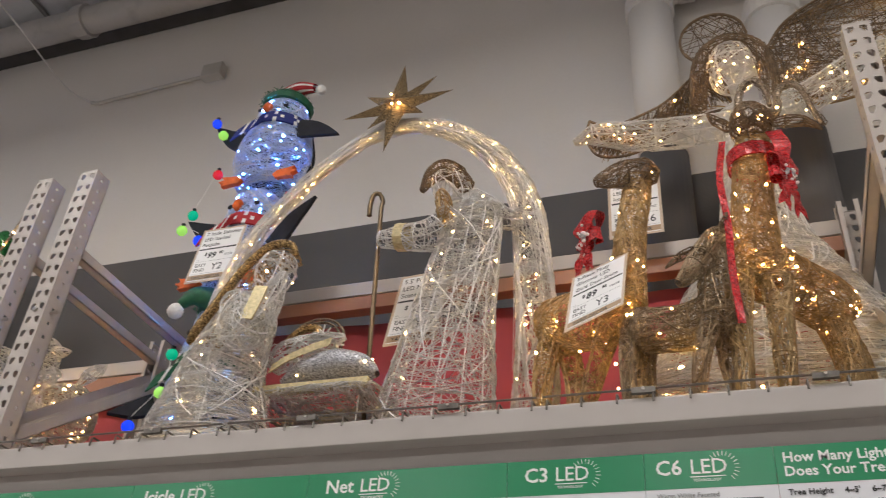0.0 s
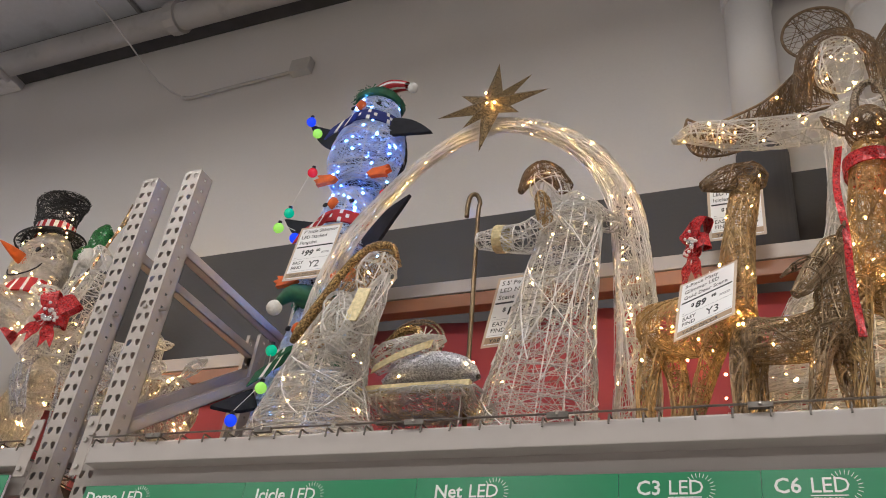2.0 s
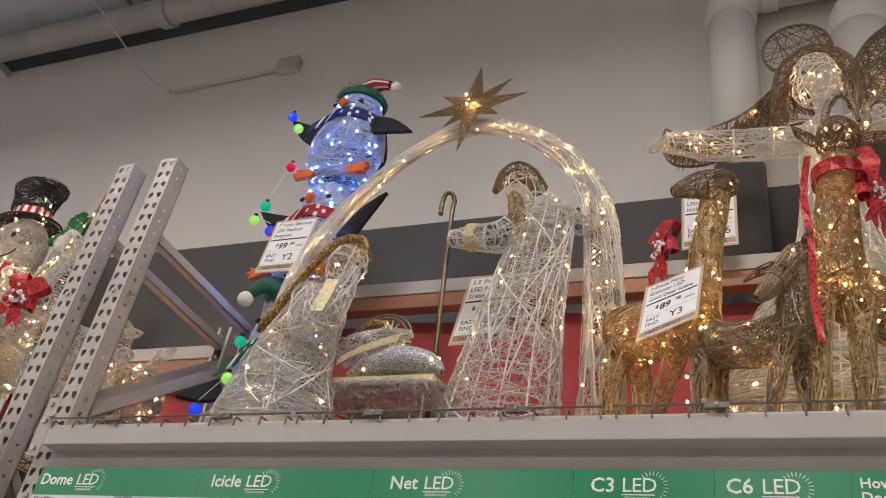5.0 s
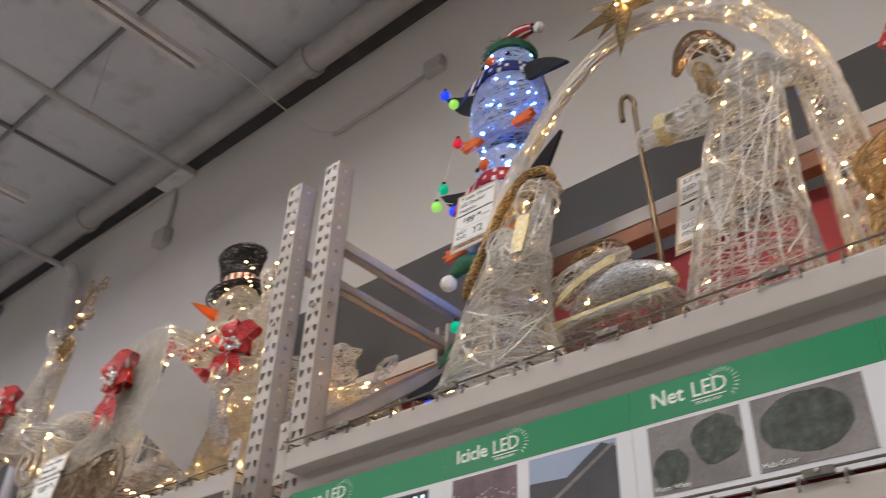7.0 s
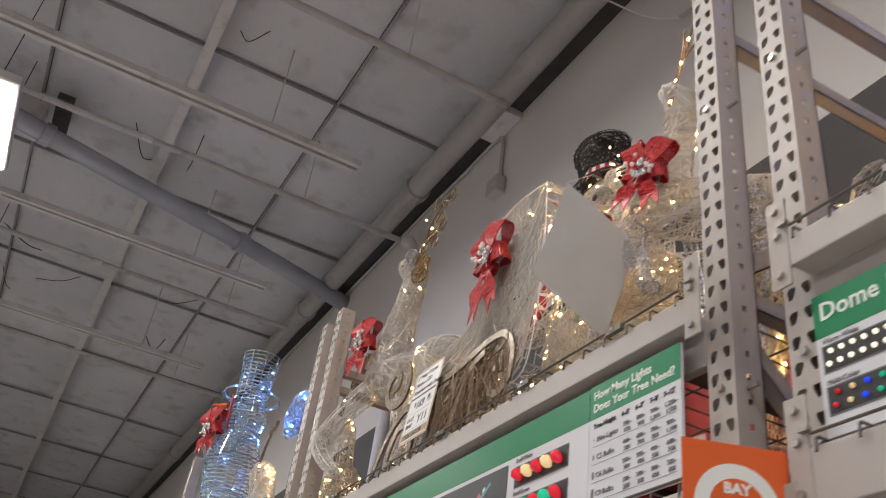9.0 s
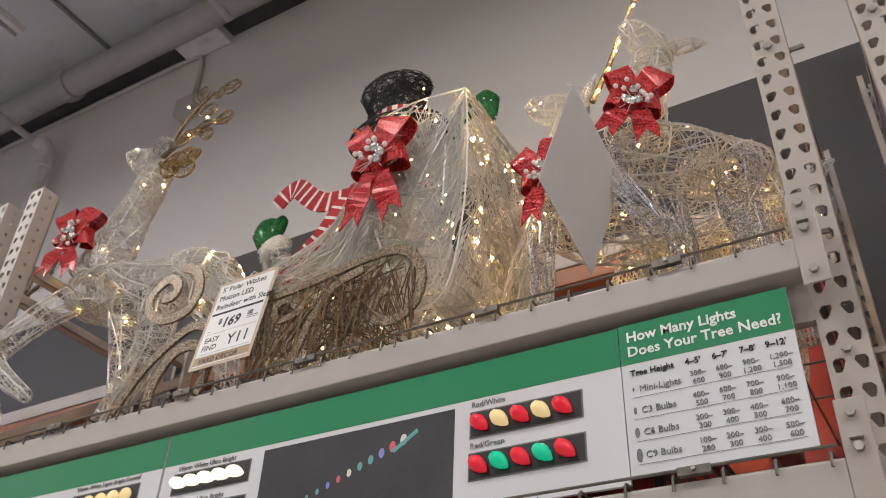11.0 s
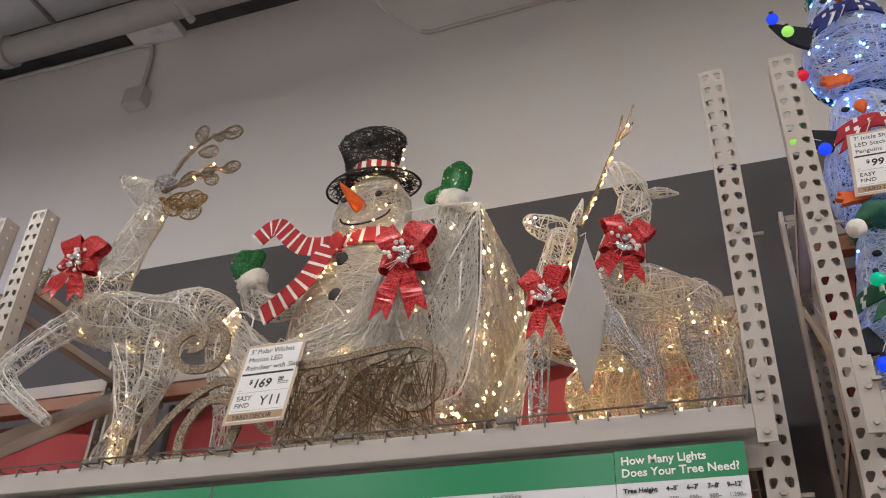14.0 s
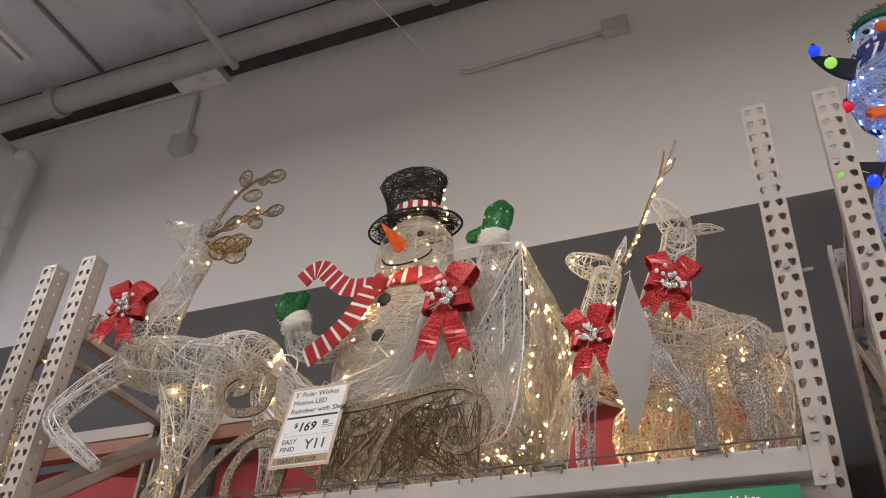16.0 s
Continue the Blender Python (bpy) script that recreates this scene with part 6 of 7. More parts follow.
leds(t, np.vstack([led_points(dt, 12), led_points(dn, 3)]), M_WARM)
ribbon_bow((-2.83, 2.04, 3.09), 0.78, 20, 14, 0.6)

t = thing("light_up_fawn", (-2.85, 2.58, D), "white spun-thread fawn glowing with warm bulbs behind the does", "light-up decoration", "white does")
ft = Loft([(-3.12, 2.56, 2.92), (-3.05, 2.57, 2.91), (-2.92, 2.57, 2.91), (-2.78, 2.56, 2.94), (-2.66, 2.55, 2.96), (-2.57, 2.55, 2.96), (-2.51, 2.55, 2.95)], [0.04, 0.12, 0.125, 0.125, 0.135, 0.115, 0.02])
figure_part("torso", ft, t, M_THREAD, 1000, yarn=16)
for q, (lx, ly) in enumerate(((-3.06, 2.52), (-3.03, 2.64), (-2.72, 2.52), (-2.70, 2.64))):
    leg("foreleg" if q < 2 else "hind_leg", [(lx, ly, 2.85), (lx + 0.02, ly, 2.7), (lx, ly, D)], t, M_THREAD, 0.055, 0.03)
fn = Loft([(-2.80, 2.52, 2.98), (-2.80, 2.51, 3.08), (-2.79, 2.5, 3.17), (-2.78, 2.5, 3.25), (-2.78, 2.5, 3.29)], [0.09, 0.075, 0.066, 0.06, 0.02])
figure_part("neck", fn, t, M_THREAD, 1000, yarn=5)
ear([(-2.73, 2.48, 3.20), (-2.69, 2.47, 3.205), (-2.65, 2.46, 3.205), (-2.615, 2.46, 3.20)], 0.034, t, M_THREAD)
ear([(-2.56, 2.5, 3.06), (-2.52, 2.5, 3.10), (-2.485, 2.5, 3.125), (-2.455, 2.5, 3.14)], 0.036, t, M_THREAD)
leds(t, np.vstack([led_points(ft, 34), np.column_stack([RNG.uniform(-3.1, -2.65, 16), RNG.uniform(2.45, 2.62, 16), RNG.uniform(2.58, 2.8, 16)])]), M_WARM)

# ---- right bay: stacked penguins ----
t = thing("stacked_penguins", (-2.03, 2.62, D), "tower of three lit white penguins with black flippers and scarves", "light-up decoration")


def penguin(cx, z0, z1, r, hat_kind, scarf):
    h = z1 - z0
    cy = 2.62
    lo = Loft([(cx, cy, z0), (cx, cy, z0 + 0.05 * h), (cx, cy, z0 + 0.26 * h), (cx, cy, z0 + 0.46 * h), (cx, cy, z0 + 0.62 * h), (cx, cy, z0 + 0.76 * h), (cx, cy, z0 + 0.9 * h), (cx, cy, z1)],
              [r * 0.55, r * 0.82, r * 0.98, r * 0.9, r * 0.73, r * 0.64, r * 0.52, r * 0.12], [r * 0.4, r * 0.62, r * 0.76, r * 0.72, r * 0.62, r * 0.58, r * 0.48, r * 0.1], ref=(1, 0, 0))
    bd = figure_part("penguin_body", lo, t, M_THREADCOOL, 2500, 0.0013, yarn=10, jitter=0.012)
    # black felt back as a shell behind the body
    us = np.linspace(0.02, 0.97, 14)
    sgn = 1 if lo.at(np.array(0.3), np.array(radians(270)))[1] > cy else -1
    va = np.linspace(radians(184), radians(356), 12) if sgn > 0 else np.linspace(radians(4), radians(176), 12)
    ring = np.array([lo.at(np.full(12, u), va, 1.02) for u in us])
    outer = np.array([lo.at(np.full(12, u), va, 1.04) for u in us])
    g = Geo()
    for k in (ring, outer):
        g.add(k.reshape(-1, 3).tolist(), [(i * 12 + j, i * 12 + j + 1, (i + 1) * 12 + j + 1, (i + 1) * 12 + j) for i in range(13) for j in range(11)])
    part("felt_back", g, M_FELT, bd, "black felt back")
    fy = cy - r * 0.57
    hz = z0 + 0.745 * h
    for dx in (-0.36, 0.30):
        part("eye", Geo().ball((cx + dx * r, fy + 0.012, hz + 0.015 * h), 0.0145, 8, 6, squash=(1.15, 0.4, 0.85)), M_FELT, bd, smooth=True)
    b0 = Vector((cx - 0.02, fy + 0.015, hz - 0.01 * h))
    part("beak", Geo().tube([b0 + Vector(q) for q in ((0, 0, 0.022), (0, -0.018, 0.012), (0, -0.028, -0.008), (0.002, -0.024, -0.03))], [0.013, 0.024, 0.021, 0.005], 8), M_ORANGEFELT, bd, "orange felt beak", smooth=True)
    g = Geo()
    an = np.linspace(0, 2 * np.pi, 61)
    zc = z0 + 0.595 * h
    for row, (up, k) in enumerate(((0.024, 0.70), (0.0, 0.735), (-0.024, 0.78))):
        pts = [(cx + r * (k + 0.045) * math.cos(a), cy + r * (k * 0.86 + 0.045) * math.sin(a), zc + up + 0.007 * math.sin(3 * a)) for a in an]
        g.strip(pts, [(-0.003 * math.cos(a), -0.003 * math.sin(a), 0.0125) for a in an], 0.004, stripes=((5, 1), (4, 1), (5, 1))[row])
    sc = part("scarf", g, [scarf, M_WHITEFAB], bd, "checked knitted scarf")
    for a, b, e in (((-0.05, -0.035, -0.02), (-0.26, -0.06, -0.075), (-0.50, -0.06, -0.115)), ((-0.02, -0.04, -0.01), (-0.12, -0.06, -0.05), (-0.22, -0.065, -0.085))):
        pts = curve_pts([(cx + q[0] * r * 1.3, fy + q[1], zc + q[2]) for q in (a, b, e)], 9)
        part("scarf_end", Geo().strip(pts, (0.014, 0, 0.030), 0.004, stripes=(4, 1)), [scarf, M_WHITEFAB], bd)
    if hat_kind:
        zt = z0 + 0.925 * h
        g = Geo()
        g.tube([(cx + 0.008, cy, zt - 0.028), (cx + 0.01, cy, zt - 0.005), (cx + 0.012, cy, zt + 0.028)], [r * 0.60, r * 0.64, r * 0.50], 18)
        for _ in range(260):
            a, zz = RNG.uniform(0, 6.283), RNG.uniform(-0.028, 0.025)
            q = r * (0.63 - 0.12 * abs(zz) / 0.03)
            g.tube([(cx + q * math.cos(a), cy + q * math.sin(a), zt + zz), (cx + (q + 0.006) * math.cos(a + RNG.normal(0, 0.1)), cy + (q + 0.006) * math.sin(a), zt + zz + RNG.normal(0, 0.01))], 0.0015, 3)
        part("hat_cuff", g, M_GREENFELT, bd, "dark green tinsel hat cuff")
        if hat_kind == "stocking":
            path = curve_pts([(cx + 0.0, cy, zt + 0.015), (cx + 0.03, cy - 0.02, zt + 0.05), (cx + 0.10, cy - 0.05, zt + 0.05), (cx + 0.19, cy - 0.06, zt + 0.02)], 20)
            g = Geo()
            us, vs = np.linspace(0, 1, 20), np.linspace(0, 2 * np.pi, 19)[:-1]
            sl = Loft(path[::3], np.linspace(r * 0.36, r * 0.13, 7), np.linspace(r * 0.30, r * 0.1, 7), n=20)
            ring = np.array([sl.at(np.full(18, u), vs) for u in us])
            for j in range(18):
                g.add(np.vstack([ring[:, j], ring[:, (j + 1) % 18]]).tolist(), [(i, i + 1, 21 + i, 20 + i) for i in range(19)], 0 if j % 3 else 1)
            part("stocking", g, [M_REDFAB, M_WHITEFAB], bd, "red and white striped stocking cap", smooth=True)
            part("pompom", Geo().ball((cx + 0.205, cy - 0.06, zt + 0.005), 0.026, 10, 8), M_FUR, bd, smooth=True)
        if hat_kind == "droop":
            path = curve_pts([(cx + 0.0, cy - 0.08, zt + 0.0), (cx - 0.06, cy - 0.15, zt + 0.0), (cx - 0.11, cy - 0.17, zt - 0.045)], 12)
            part("stocking", Geo().tube(path, np.linspace(0.06, 0.02, 12), 10), M_GREENFELT, bd, "drooping green cap", smooth=True)
            part("pompom", Geo().ball((cx - 0.125, cy - 0.17, zt - 0.07), 0.033, 12, 8), M_FUR, bd, "white pompom", smooth=True)
    return bd, lo


def flipper(root, tip, w, parent):
    a, b = np.array(root), np.array(tip)
    d = b - a
    n = np.cross(d, [0, 1, 0])
    n /= np.linalg.norm(n)
    pts = curve_pts([a, a + d * 0.5 + n * 0.01, b], 8)
    g = Geo().strip(pts, [n * w * k for k in (1.0, 1.0, 0.95, 0.84, 0.68, 0.5, 0.28, 0.04)], 0.01)
    return bevel(part("flipper", g, M_FELT, parent, "black felt flipper"), 0.004)


def foot(at, side, parent):
    x, y, z = at
    pts = [(0, 0), (side * 0.03, 0.028), (side * 0.08, 0.030), (side * 0.125, 0.038), (side * 0.11, 0.014), (side * 0.14, 0.004), (side * 0.11, -0.012), (side * 0.12, -0.032), (side * 0.07, -0.026), (side * 0.02, -0.024)]
    o = [(x + 0.82 * p, z + 0.75 * q) for p, q in pts]
    part("foot", Geo().prism(o if side < 0 else o[::-1], y - 0.10, y - 0.075), M_ORANGEFELT, parent, "orange felt webbed foot")


p1, l1 = penguin(-2.0, 4.025, 4.585, 0.195, "stocking", M_BLUEFAB)
flipper((-2.12, 2.55, 4.27), (-2.285, 2.52, 4.385), 0.05, p1)
flipper((-1.875, 2.55, 4.31), (-1.635, 2.52, 4.20), 0.05, p1)
foot((-2.05, 2.58, 4.0), -1, p1)
foot((-1.90, 2.58, 3.995), 1, p1)
p2, l2 = penguin(-2.03, 3.42, 4.03, 0.19, "", M_REDFAB)
flipper((-2.15, 2.55, 3.76), (-2.29, 2.52, 3.83), 0.045, p2)
flipper((-1.88, 2.55, 3.64), (-1.685, 2.52, 3.86), 0.05, p2)
foot((-2.10, 2.55, 3.455), -1, p2)
foot((-1.95, 2.55, 3.45), 1, p2)
p3, l3 = penguin(-2.05, 2.62, 3.46, 0.21, "droop", M_GREENFELT)
flipper((-2.19, 2.5, 2.95), (-2.31, 2.4, 2.88), 0.045, p3)
flipper((-1.86, 2.55, 3.02), (-1.74, 2.5, 2.92), 0.055, p3)
foot((-2.13, 2.55, D + 0.035), -1, p3)
foot((-1.98, 2.55, D + 0.035), 1, p3)
part("base_stand", Geo().tube([(-2.06, 2.62, D), (-2.06, 2.62, 2.64)], 0.09, 16), M_FELT, t)
leds(t, np.vstack([led_points(l1, 44, 1.0), led_points(l2, 40, 1.0), led_points(l3, 40, 1.0)]), M_COOL, 0.0055, "cool white lit bulbs inside the penguins")
cord = []
for (gx, gy, gz), m in (((-2.27, 2.49, 4.385), M_LBLUE), ((-2.225, 2.50, 4.31), M_LGREEN), ((-2.21, 2.52, 4.085), M_LRED), ((-2.265, 2.5, 3.85), M_LTEAL), ((-2.30, 2.5, 3.775), M_LGREEN), ((-2.20, 2.5, 3.705), M_LBLUE),
                        ((-2.15, 2.47, 3.14), M_LTEAL), ((-2.14, 2.45, 2.97), M_LGREEN), ((-2.20, 2.40, 2.82), M_LBLUE), ((-1.80, 2.5, 3.87), M_LRED)):
    gb = part("globe_bulb", Geo().ball((gx, gy, gz), 0.0235, 14, 10), m, t, "coloured globe bulb on a cord", smooth=True)
    part("cap", Geo().tube([(gx, gy, gz + 0.02), (gx, gy, gz + 0.036)], 0.009, 8), M_FELT, gb)
    cord.append((gx, gy, gz + 0.036))
for run in (cord[:2], cord[2:6], cord[6:9]):
    part("cord", Geo().tube(curve_pts(run, 24), 0.0014, 4), M_YARN, t)
t.location, t.scale = (-2.0, 2.59, D), (0.985, 0.92, 0.975)

# ---- right bay: nativity ----
t = thing("nativity_arch", (-1.33, 2.42, D), "white spun-thread arch with a gold glitter star on top", "light-up decoration", "nativity scene")
arch = [(-1.93, 2.42, D), (-1.95, 2.42, 2.8), (-1.95, 2.42, 3.02), (-1.94, 2.42, 3.22), (-1.92, 2.42, 3.39), (-1.86, 2.42, 3.57), (-1.75, 2.42, 3.73), (-1.63, 2.42, 3.87), (-1.49, 2.42, 3.98), (-1.33, 2.42, 4.055),
        (-1.17, 2.42, 4.03), (-1.02, 2.42, 3.95), (-0.89, 2.42, 3.83), (-0.79, 2.42, 3.66), (-0.745, 2.42, 3.48), (-0.725, 2.42, 3.25), (-0.715, 2.42, 3.03), (-0.715, 2.42, 2.78), (-0.72, 2.42, D)]
al = Loft(arch, [0.045, 0.045, 0.043, 0.04, 0.036, 0.032, 0.030, 0.028, 0.027, 0.026, 0.030, 0.037, 0.043, 0.05, 0.058, 0.062, 0.066, 0.07, 0.072], n=70)
figure_part("arch", al, t, M_THREAD, 2000, rings=30, yarn=34, reach=0.3)
leds(t, al.at(np.linspace(0.02, 0.98, 84), RNG.uniform(0, 6.28, 84), 0.9), M_WARM, 0.006)
SC = Vector((-1.28, 2.36, 4.11))
for ax, az, ln, w in ((0.01, 0.23, 1, 0.035), (0.16, 0.13, 1, 0.03), (0.235, 0.03, 1, 0.034), (0.13, -0.075, 0.9, 0.03), (-0.035, -0.24, 1, 0.034), (-0.15, -0.125, 0.8, 0.03), (-0.24, -0.02, 1, 0.034), (-0.145, 0.085, 1, 0.03)):
    d = Vector((ax, 0, az))
    n = d.cross(Vector((0, 1, 0))).normalized() * 1.3
    tip = SC + d * ln
    b = d.normalized() * 0.02
    v = [SC + n * w + b, SC + Vector((0, -0.035, 0)), SC - n * w + b, SC + Vector((0, 0.035, 0)), tip]
    part("star_point", Geo().add([tuple(q) for q in v], [(0, 1, 4), (1, 2, 4), (2, 3, 4), (3, 0, 4), (3, 2, 1, 0)]), M_STAR, t, "gold glitter star point")
leds(t, [tuple(SC + Vector((RNG.uniform(-0.035, 0.035), -0.036, RNG.uniform(-0.035, 0.035)))) for _ in range(3)], M_WARM, 0.004)

t = thing("joseph_figure", (-0.98, 2.3, D), "white spun-thread robed figure with gold hair and beard holding a crook", "light-up decoration", "nativity scene")
robe = Loft([(-1.0, 2.3, D), (-0.985, 2.3, 2.8), (-0.955, 2.3, 3.1), (-0.92, 2.3, 3.35), (-0.905, 2.3, 3.5), (-0.91, 2.3, 3.545)], [0.205, 0.175, 0.135, 0.105, 0.095, 0.03], [0.14, 0.12, 0.1, 0.085, 0.075, 0.03], ref=(1, 0, 0))
figure_part("robe", robe, t, M_THREAD, 950, 0.0013, yarn=30, rings=14, longs=14, jitter=0.02)
jh = Loft([(-0.955, 2.28, 3.52), (-0.965, 2.28, 3.56), (-0.985, 2.27, 3.61), (-0.995, 2.27, 3.65), (-0.995, 2.27, 3.67)], [0.04, 0.06, 0.068, 0.055, 0.015])
figure_part("head", jh, t, M_THREAD, 900, yarn=4)
hair = Loft([(-0.93, 2.27, 3.60), (-0.96, 2.26, 3.655), (-1.01, 2.25, 3.68), (-1.055, 2.25, 3.655), (-1.085, 2.25, 3.595)], [0.03, 0.05, 0.045, 0.035, 0.012], [0.03, 0.03, 0.026, 0.022, 0.008])
figure_part("hair", hair, t, M_DARKGOLD, 4200, 0.0014, yarn=4, label="bronze spun hair")
brd = Loft([(-1.0, 2.235, 3.56), (-0.985, 2.21, 3.50), (-0.975, 2.205, 3.43), (-0.985, 2.21, 3.385)], [0.015, 0.042, 0.04, 0.008], [0.01, 0.025, 0.025, 0.005])
figure_part("beard", brd, t, M_GOLDTHREAD, 4200, 0.0014, yarn=4, label="gold spun beard")
ja = Loft([(-0.95, 2.25, 3.44), (-1.03, 2.24, 3.38), (-1.12, 2.24, 3.385), (-1.215, 2.25, 3.40)], [0.06, 0.055, 0.045, 0.03])
figure_part("arm", ja, t, M_THREAD, 1000, yarn=6)
part("cuff", Geo().tube([(-1.115, 2.24, 3.385), (-1.15, 2.24, 3.39)], 0.05, 12, cap=False), M_TRIM, t, "gold lace cuff")
cape = Loft([(-0.90, 2.27, 3.54), (-0.84, 2.29, 3.5), (-0.80, 2.32, 3.47), (-0.77, 2.36, 3.47)], [0.05, 0.055, 0.05, 0.03], [0.03, 0.03, 0.03, 0.02])
figure_part("cape", cape, t, M_THREAD, 1200, yarn=6)
ck = [(-1.205, 2.29, D), (-1.24, 2.29, 3.3), (-1.252, 2.29, 3.56), (-1.25, 2.29, 3.61), (-1.262, 2.28, 3.64), (-1.28, 2.27, 3.63), (-1.285, 2.265, 3.58), (-1.283, 2.265, 3.53)]
part("crook", Geo().tube(curve_pts(ck, 40), 0.0085, 8), M_BRASS, t, "brass coloured shepherd's crook", smooth=True)
leds(t, np.vstack([led_points(robe, 26), led_points(jh, 3)]), M_WARM)
t.scale = (1.0, 1.0, 0.955)

t = thing("manger_with_child", (-1.34, 2.25, D), "white and gold manger with a silver glitter swaddled bundle", "light-up decoration", "nativity scene")
part("rail", Geo().box((-1.53, 2.15, 2.795), (-1.15, 2.17, 2.83)), M_TRIM, t, "gold lace covered rail")
part("rail", Geo().box((-1.53, 2.35, 2.795), (-1.15, 2.37, 2.83)), M_TRIM, t)
bed = Loft([(-1.54, 2.26, 2.80), (-1.44, 2.26, 2.80), (-1.25, 2.26, 2.80), (-1.14, 2.26, 2.80)], [0.11, 0.12, 0.12, 0.11], [0.03, 0.035, 0.035, 0.03])
figure_part("straw_bed", bed, t, M_THREAD, 1500, yarn=10)
sw = Loft([(-1.46, 2.2, 2.86), (-1.38, 2.2, 2.895), (-1.27, 2.2, 2.91), (-1.19, 2.2, 2.89), (-1.145, 2.2, 2.865)], [0.02, 0.06, 0.075, 0.065, 0.015], [0.015, 0.045, 0.055, 0.045, 0.01])
us, vs = np.linspace(0, 1, 20), np.linspace(0, 2 * np.pi, 17)[:-1]
rg = np.array([sw.at(np.full(16, u), vs) for u in us])
part("bundle", Geo().add(rg.reshape(-1, 3).tolist(), [(i * 16 + j, i * 16 + (j + 1) % 16, (i + 1) * 16 + (j + 1) % 16, (i + 1) * 16 + j) for i in range(19) for j in range(16)]), M_SILVER, t, "silver glitter swaddling", smooth=True)
wp = Loft([(-1.51, 2.2, 2.93), (-1.45, 2.19, 2.97), (-1.38, 2.19, 2.985), (-1.32, 2.19, 3.01), (-1.27, 2.2, 3.03)], [0.03, 0.06, 0.06, 0.04, 0.012], [0.03, 0.045, 0.045, 0.03, 0.01])
figure_part("child", wp, t, M_THREAD, 1600, yarn=12)
part("sash", Geo().strip(curve_pts([(-1.47, 2.13, 2.88), (-1.40, 2.12, 2.915), (-1.32, 2.13, 2.955), (-1.29, 2.15, 2.98)], 10), (0.004, 0, 0.016), 0.002), M_TRIM, t, "gold lace sash")
part("hair", Geo().tube(curve_pts([(-1.47, 2.2, 3.03), (-1.42, 2.19, 3.07), (-1.37, 2.19, 3.07), (-1.355, 2.19, 3.04)], 10), 0.016, 8), M_GOLD, t)
for rr in (0.085, 0.10):
    part("halo", Geo().tube([(-1.40 + rr * math.cos(a), 2.25, 3.055 + rr * math.sin(a)) for a in np.linspace(0, 2 * np.pi, 33)[:-1]], 0.0045, 6, closed=True), M_TAUPE, t, "bronze glitter halo ring")
for lx in (-1.5, -1.18):
    for ly in (2.17, 2.35):
        part("leg", Geo().tube([(lx, ly, D), (lx, ly, 2.80)], 0.0026, 6), M_BOLT, t)
g = Geo()
for _ in range(150):
    x, y = RNG.uniform(-1.53, -1.15), RNG.choice((2.15, 2.37)) + RNG.normal(0, 0.004)
    z = 2.80 + RNG.uniform(-0.012, 0.012)
    g.tube(curve_pts([(x, y, z), (x + RNG.normal(0, 0.012), y + RNG.normal(0, 0.008), z - RNG.uniform(0.0, 0.025)), (x + RNG.normal(0, 0.025), y + RNG.normal(0, 0.008), z - RNG.uniform(0.005, 0.05))], 5), 0.0013, 3)
tagged(part("straw_fringe", g, M_THREAD, t, "loose white threads under the rail"), kind="stuff")
g = Geo()
for _ in range(70):
    c = wp.at(np.array(RNG.uniform(0.1, 0.9)), np.array(RNG.uniform(0, 6.283)), 0.95)
    d = RNG.normal(0, 1, 3)
    d = d / np.linalg.norm(d) * RNG.uniform(0.02, 0.045)
    g.tube([c, c + d * 0.6 + RNG.normal(0, 0.004, 3), c + d], 0.0022, 4)
tagged(part("tufts", g, M_YARN, t, "loose white yarn tufts on the child"), kind="stuff")
leds(t, led_points(sw, 5), M_WARM)
t.scale = (1.0, 1.0, 0.86)

t = thing("mary_figure", (-1.62, 2.12, D), "white spun-thread kneeling figure under a gold veil", "light-up decoration", "nativity scene")
mb = Loft([(-1.64, 2.12, D), (-1.64, 2.12, 2.63), (-1.635, 2.12, 2.78), (-1.61, 2.12, 2.92), (-1.57, 2.12, 3.04), (-1.54, 2.12, 3.10)], [0.235, 0.205, 0.15, 0.115, 0.09, 0.03], [0.15, 0.14, 0.11, 0.09, 0.075, 0.03], ref=(1, 0, 0))
figure_part("robe", mb, t, M_THREAD, 1300, 0.0014, yarn=24)
mh = Loft([(-1.53, 2.1, 3.09), (-1.515, 2.1, 3.13), (-1.50, 2.1, 3.18), (-1.49, 2.1, 3.225), (-1.49, 2.1, 3.24)], [0.03, 0.058, 0.065, 0.05, 0.012])
figure_part("head", mh, t, M_THREAD, 1100, yarn=5)
part("veil_trim", Geo().tube(curve_pts([(-1.425, 2.08, 3.215), (-1.45, 2.07, 3.255), (-1.52, 2.06, 3.25), (-1.59, 2.05, 3.17), (-1.66, 2.05, 3.05), (-1.72, 2.06, 2.96), (-1.755, 2.08, 2.93)], 30), np.interp(np.linspace(0, 1, 30), [0, 0.2, 0.6, 0.85, 1], [0.009, 0.014, 0.015, 0.019, 0.01]), 8), M_GOLD, t, "gold glitter veil edge", smooth=True)
mv = Loft([(-1.46, 2.14, 3.25), (-1.54, 2.14, 3.24), (-1.62, 2.14, 3.12), (-1.68, 2.14, 3.0), (-1.72, 2.14, 2.94)], [0.04, 0.07, 0.075, 0.07, 0.03], [0.015, 0.02, 0.025, 0.025, 0.01])
figure_part("veil", mv, t, M_GOLDTHREAD, 900, yarn=4, label="gold spun veil")
ma = Loft([(-1.58, 2.05, 3.03), (-1.53, 2.02, 2.92), (-1.47, 2.01, 2.94), (-1.435, 2.01, 3.03), (-1.41, 2.01, 3.10)], [0.055, 0.07, 0.055, 0.035, 0.012])
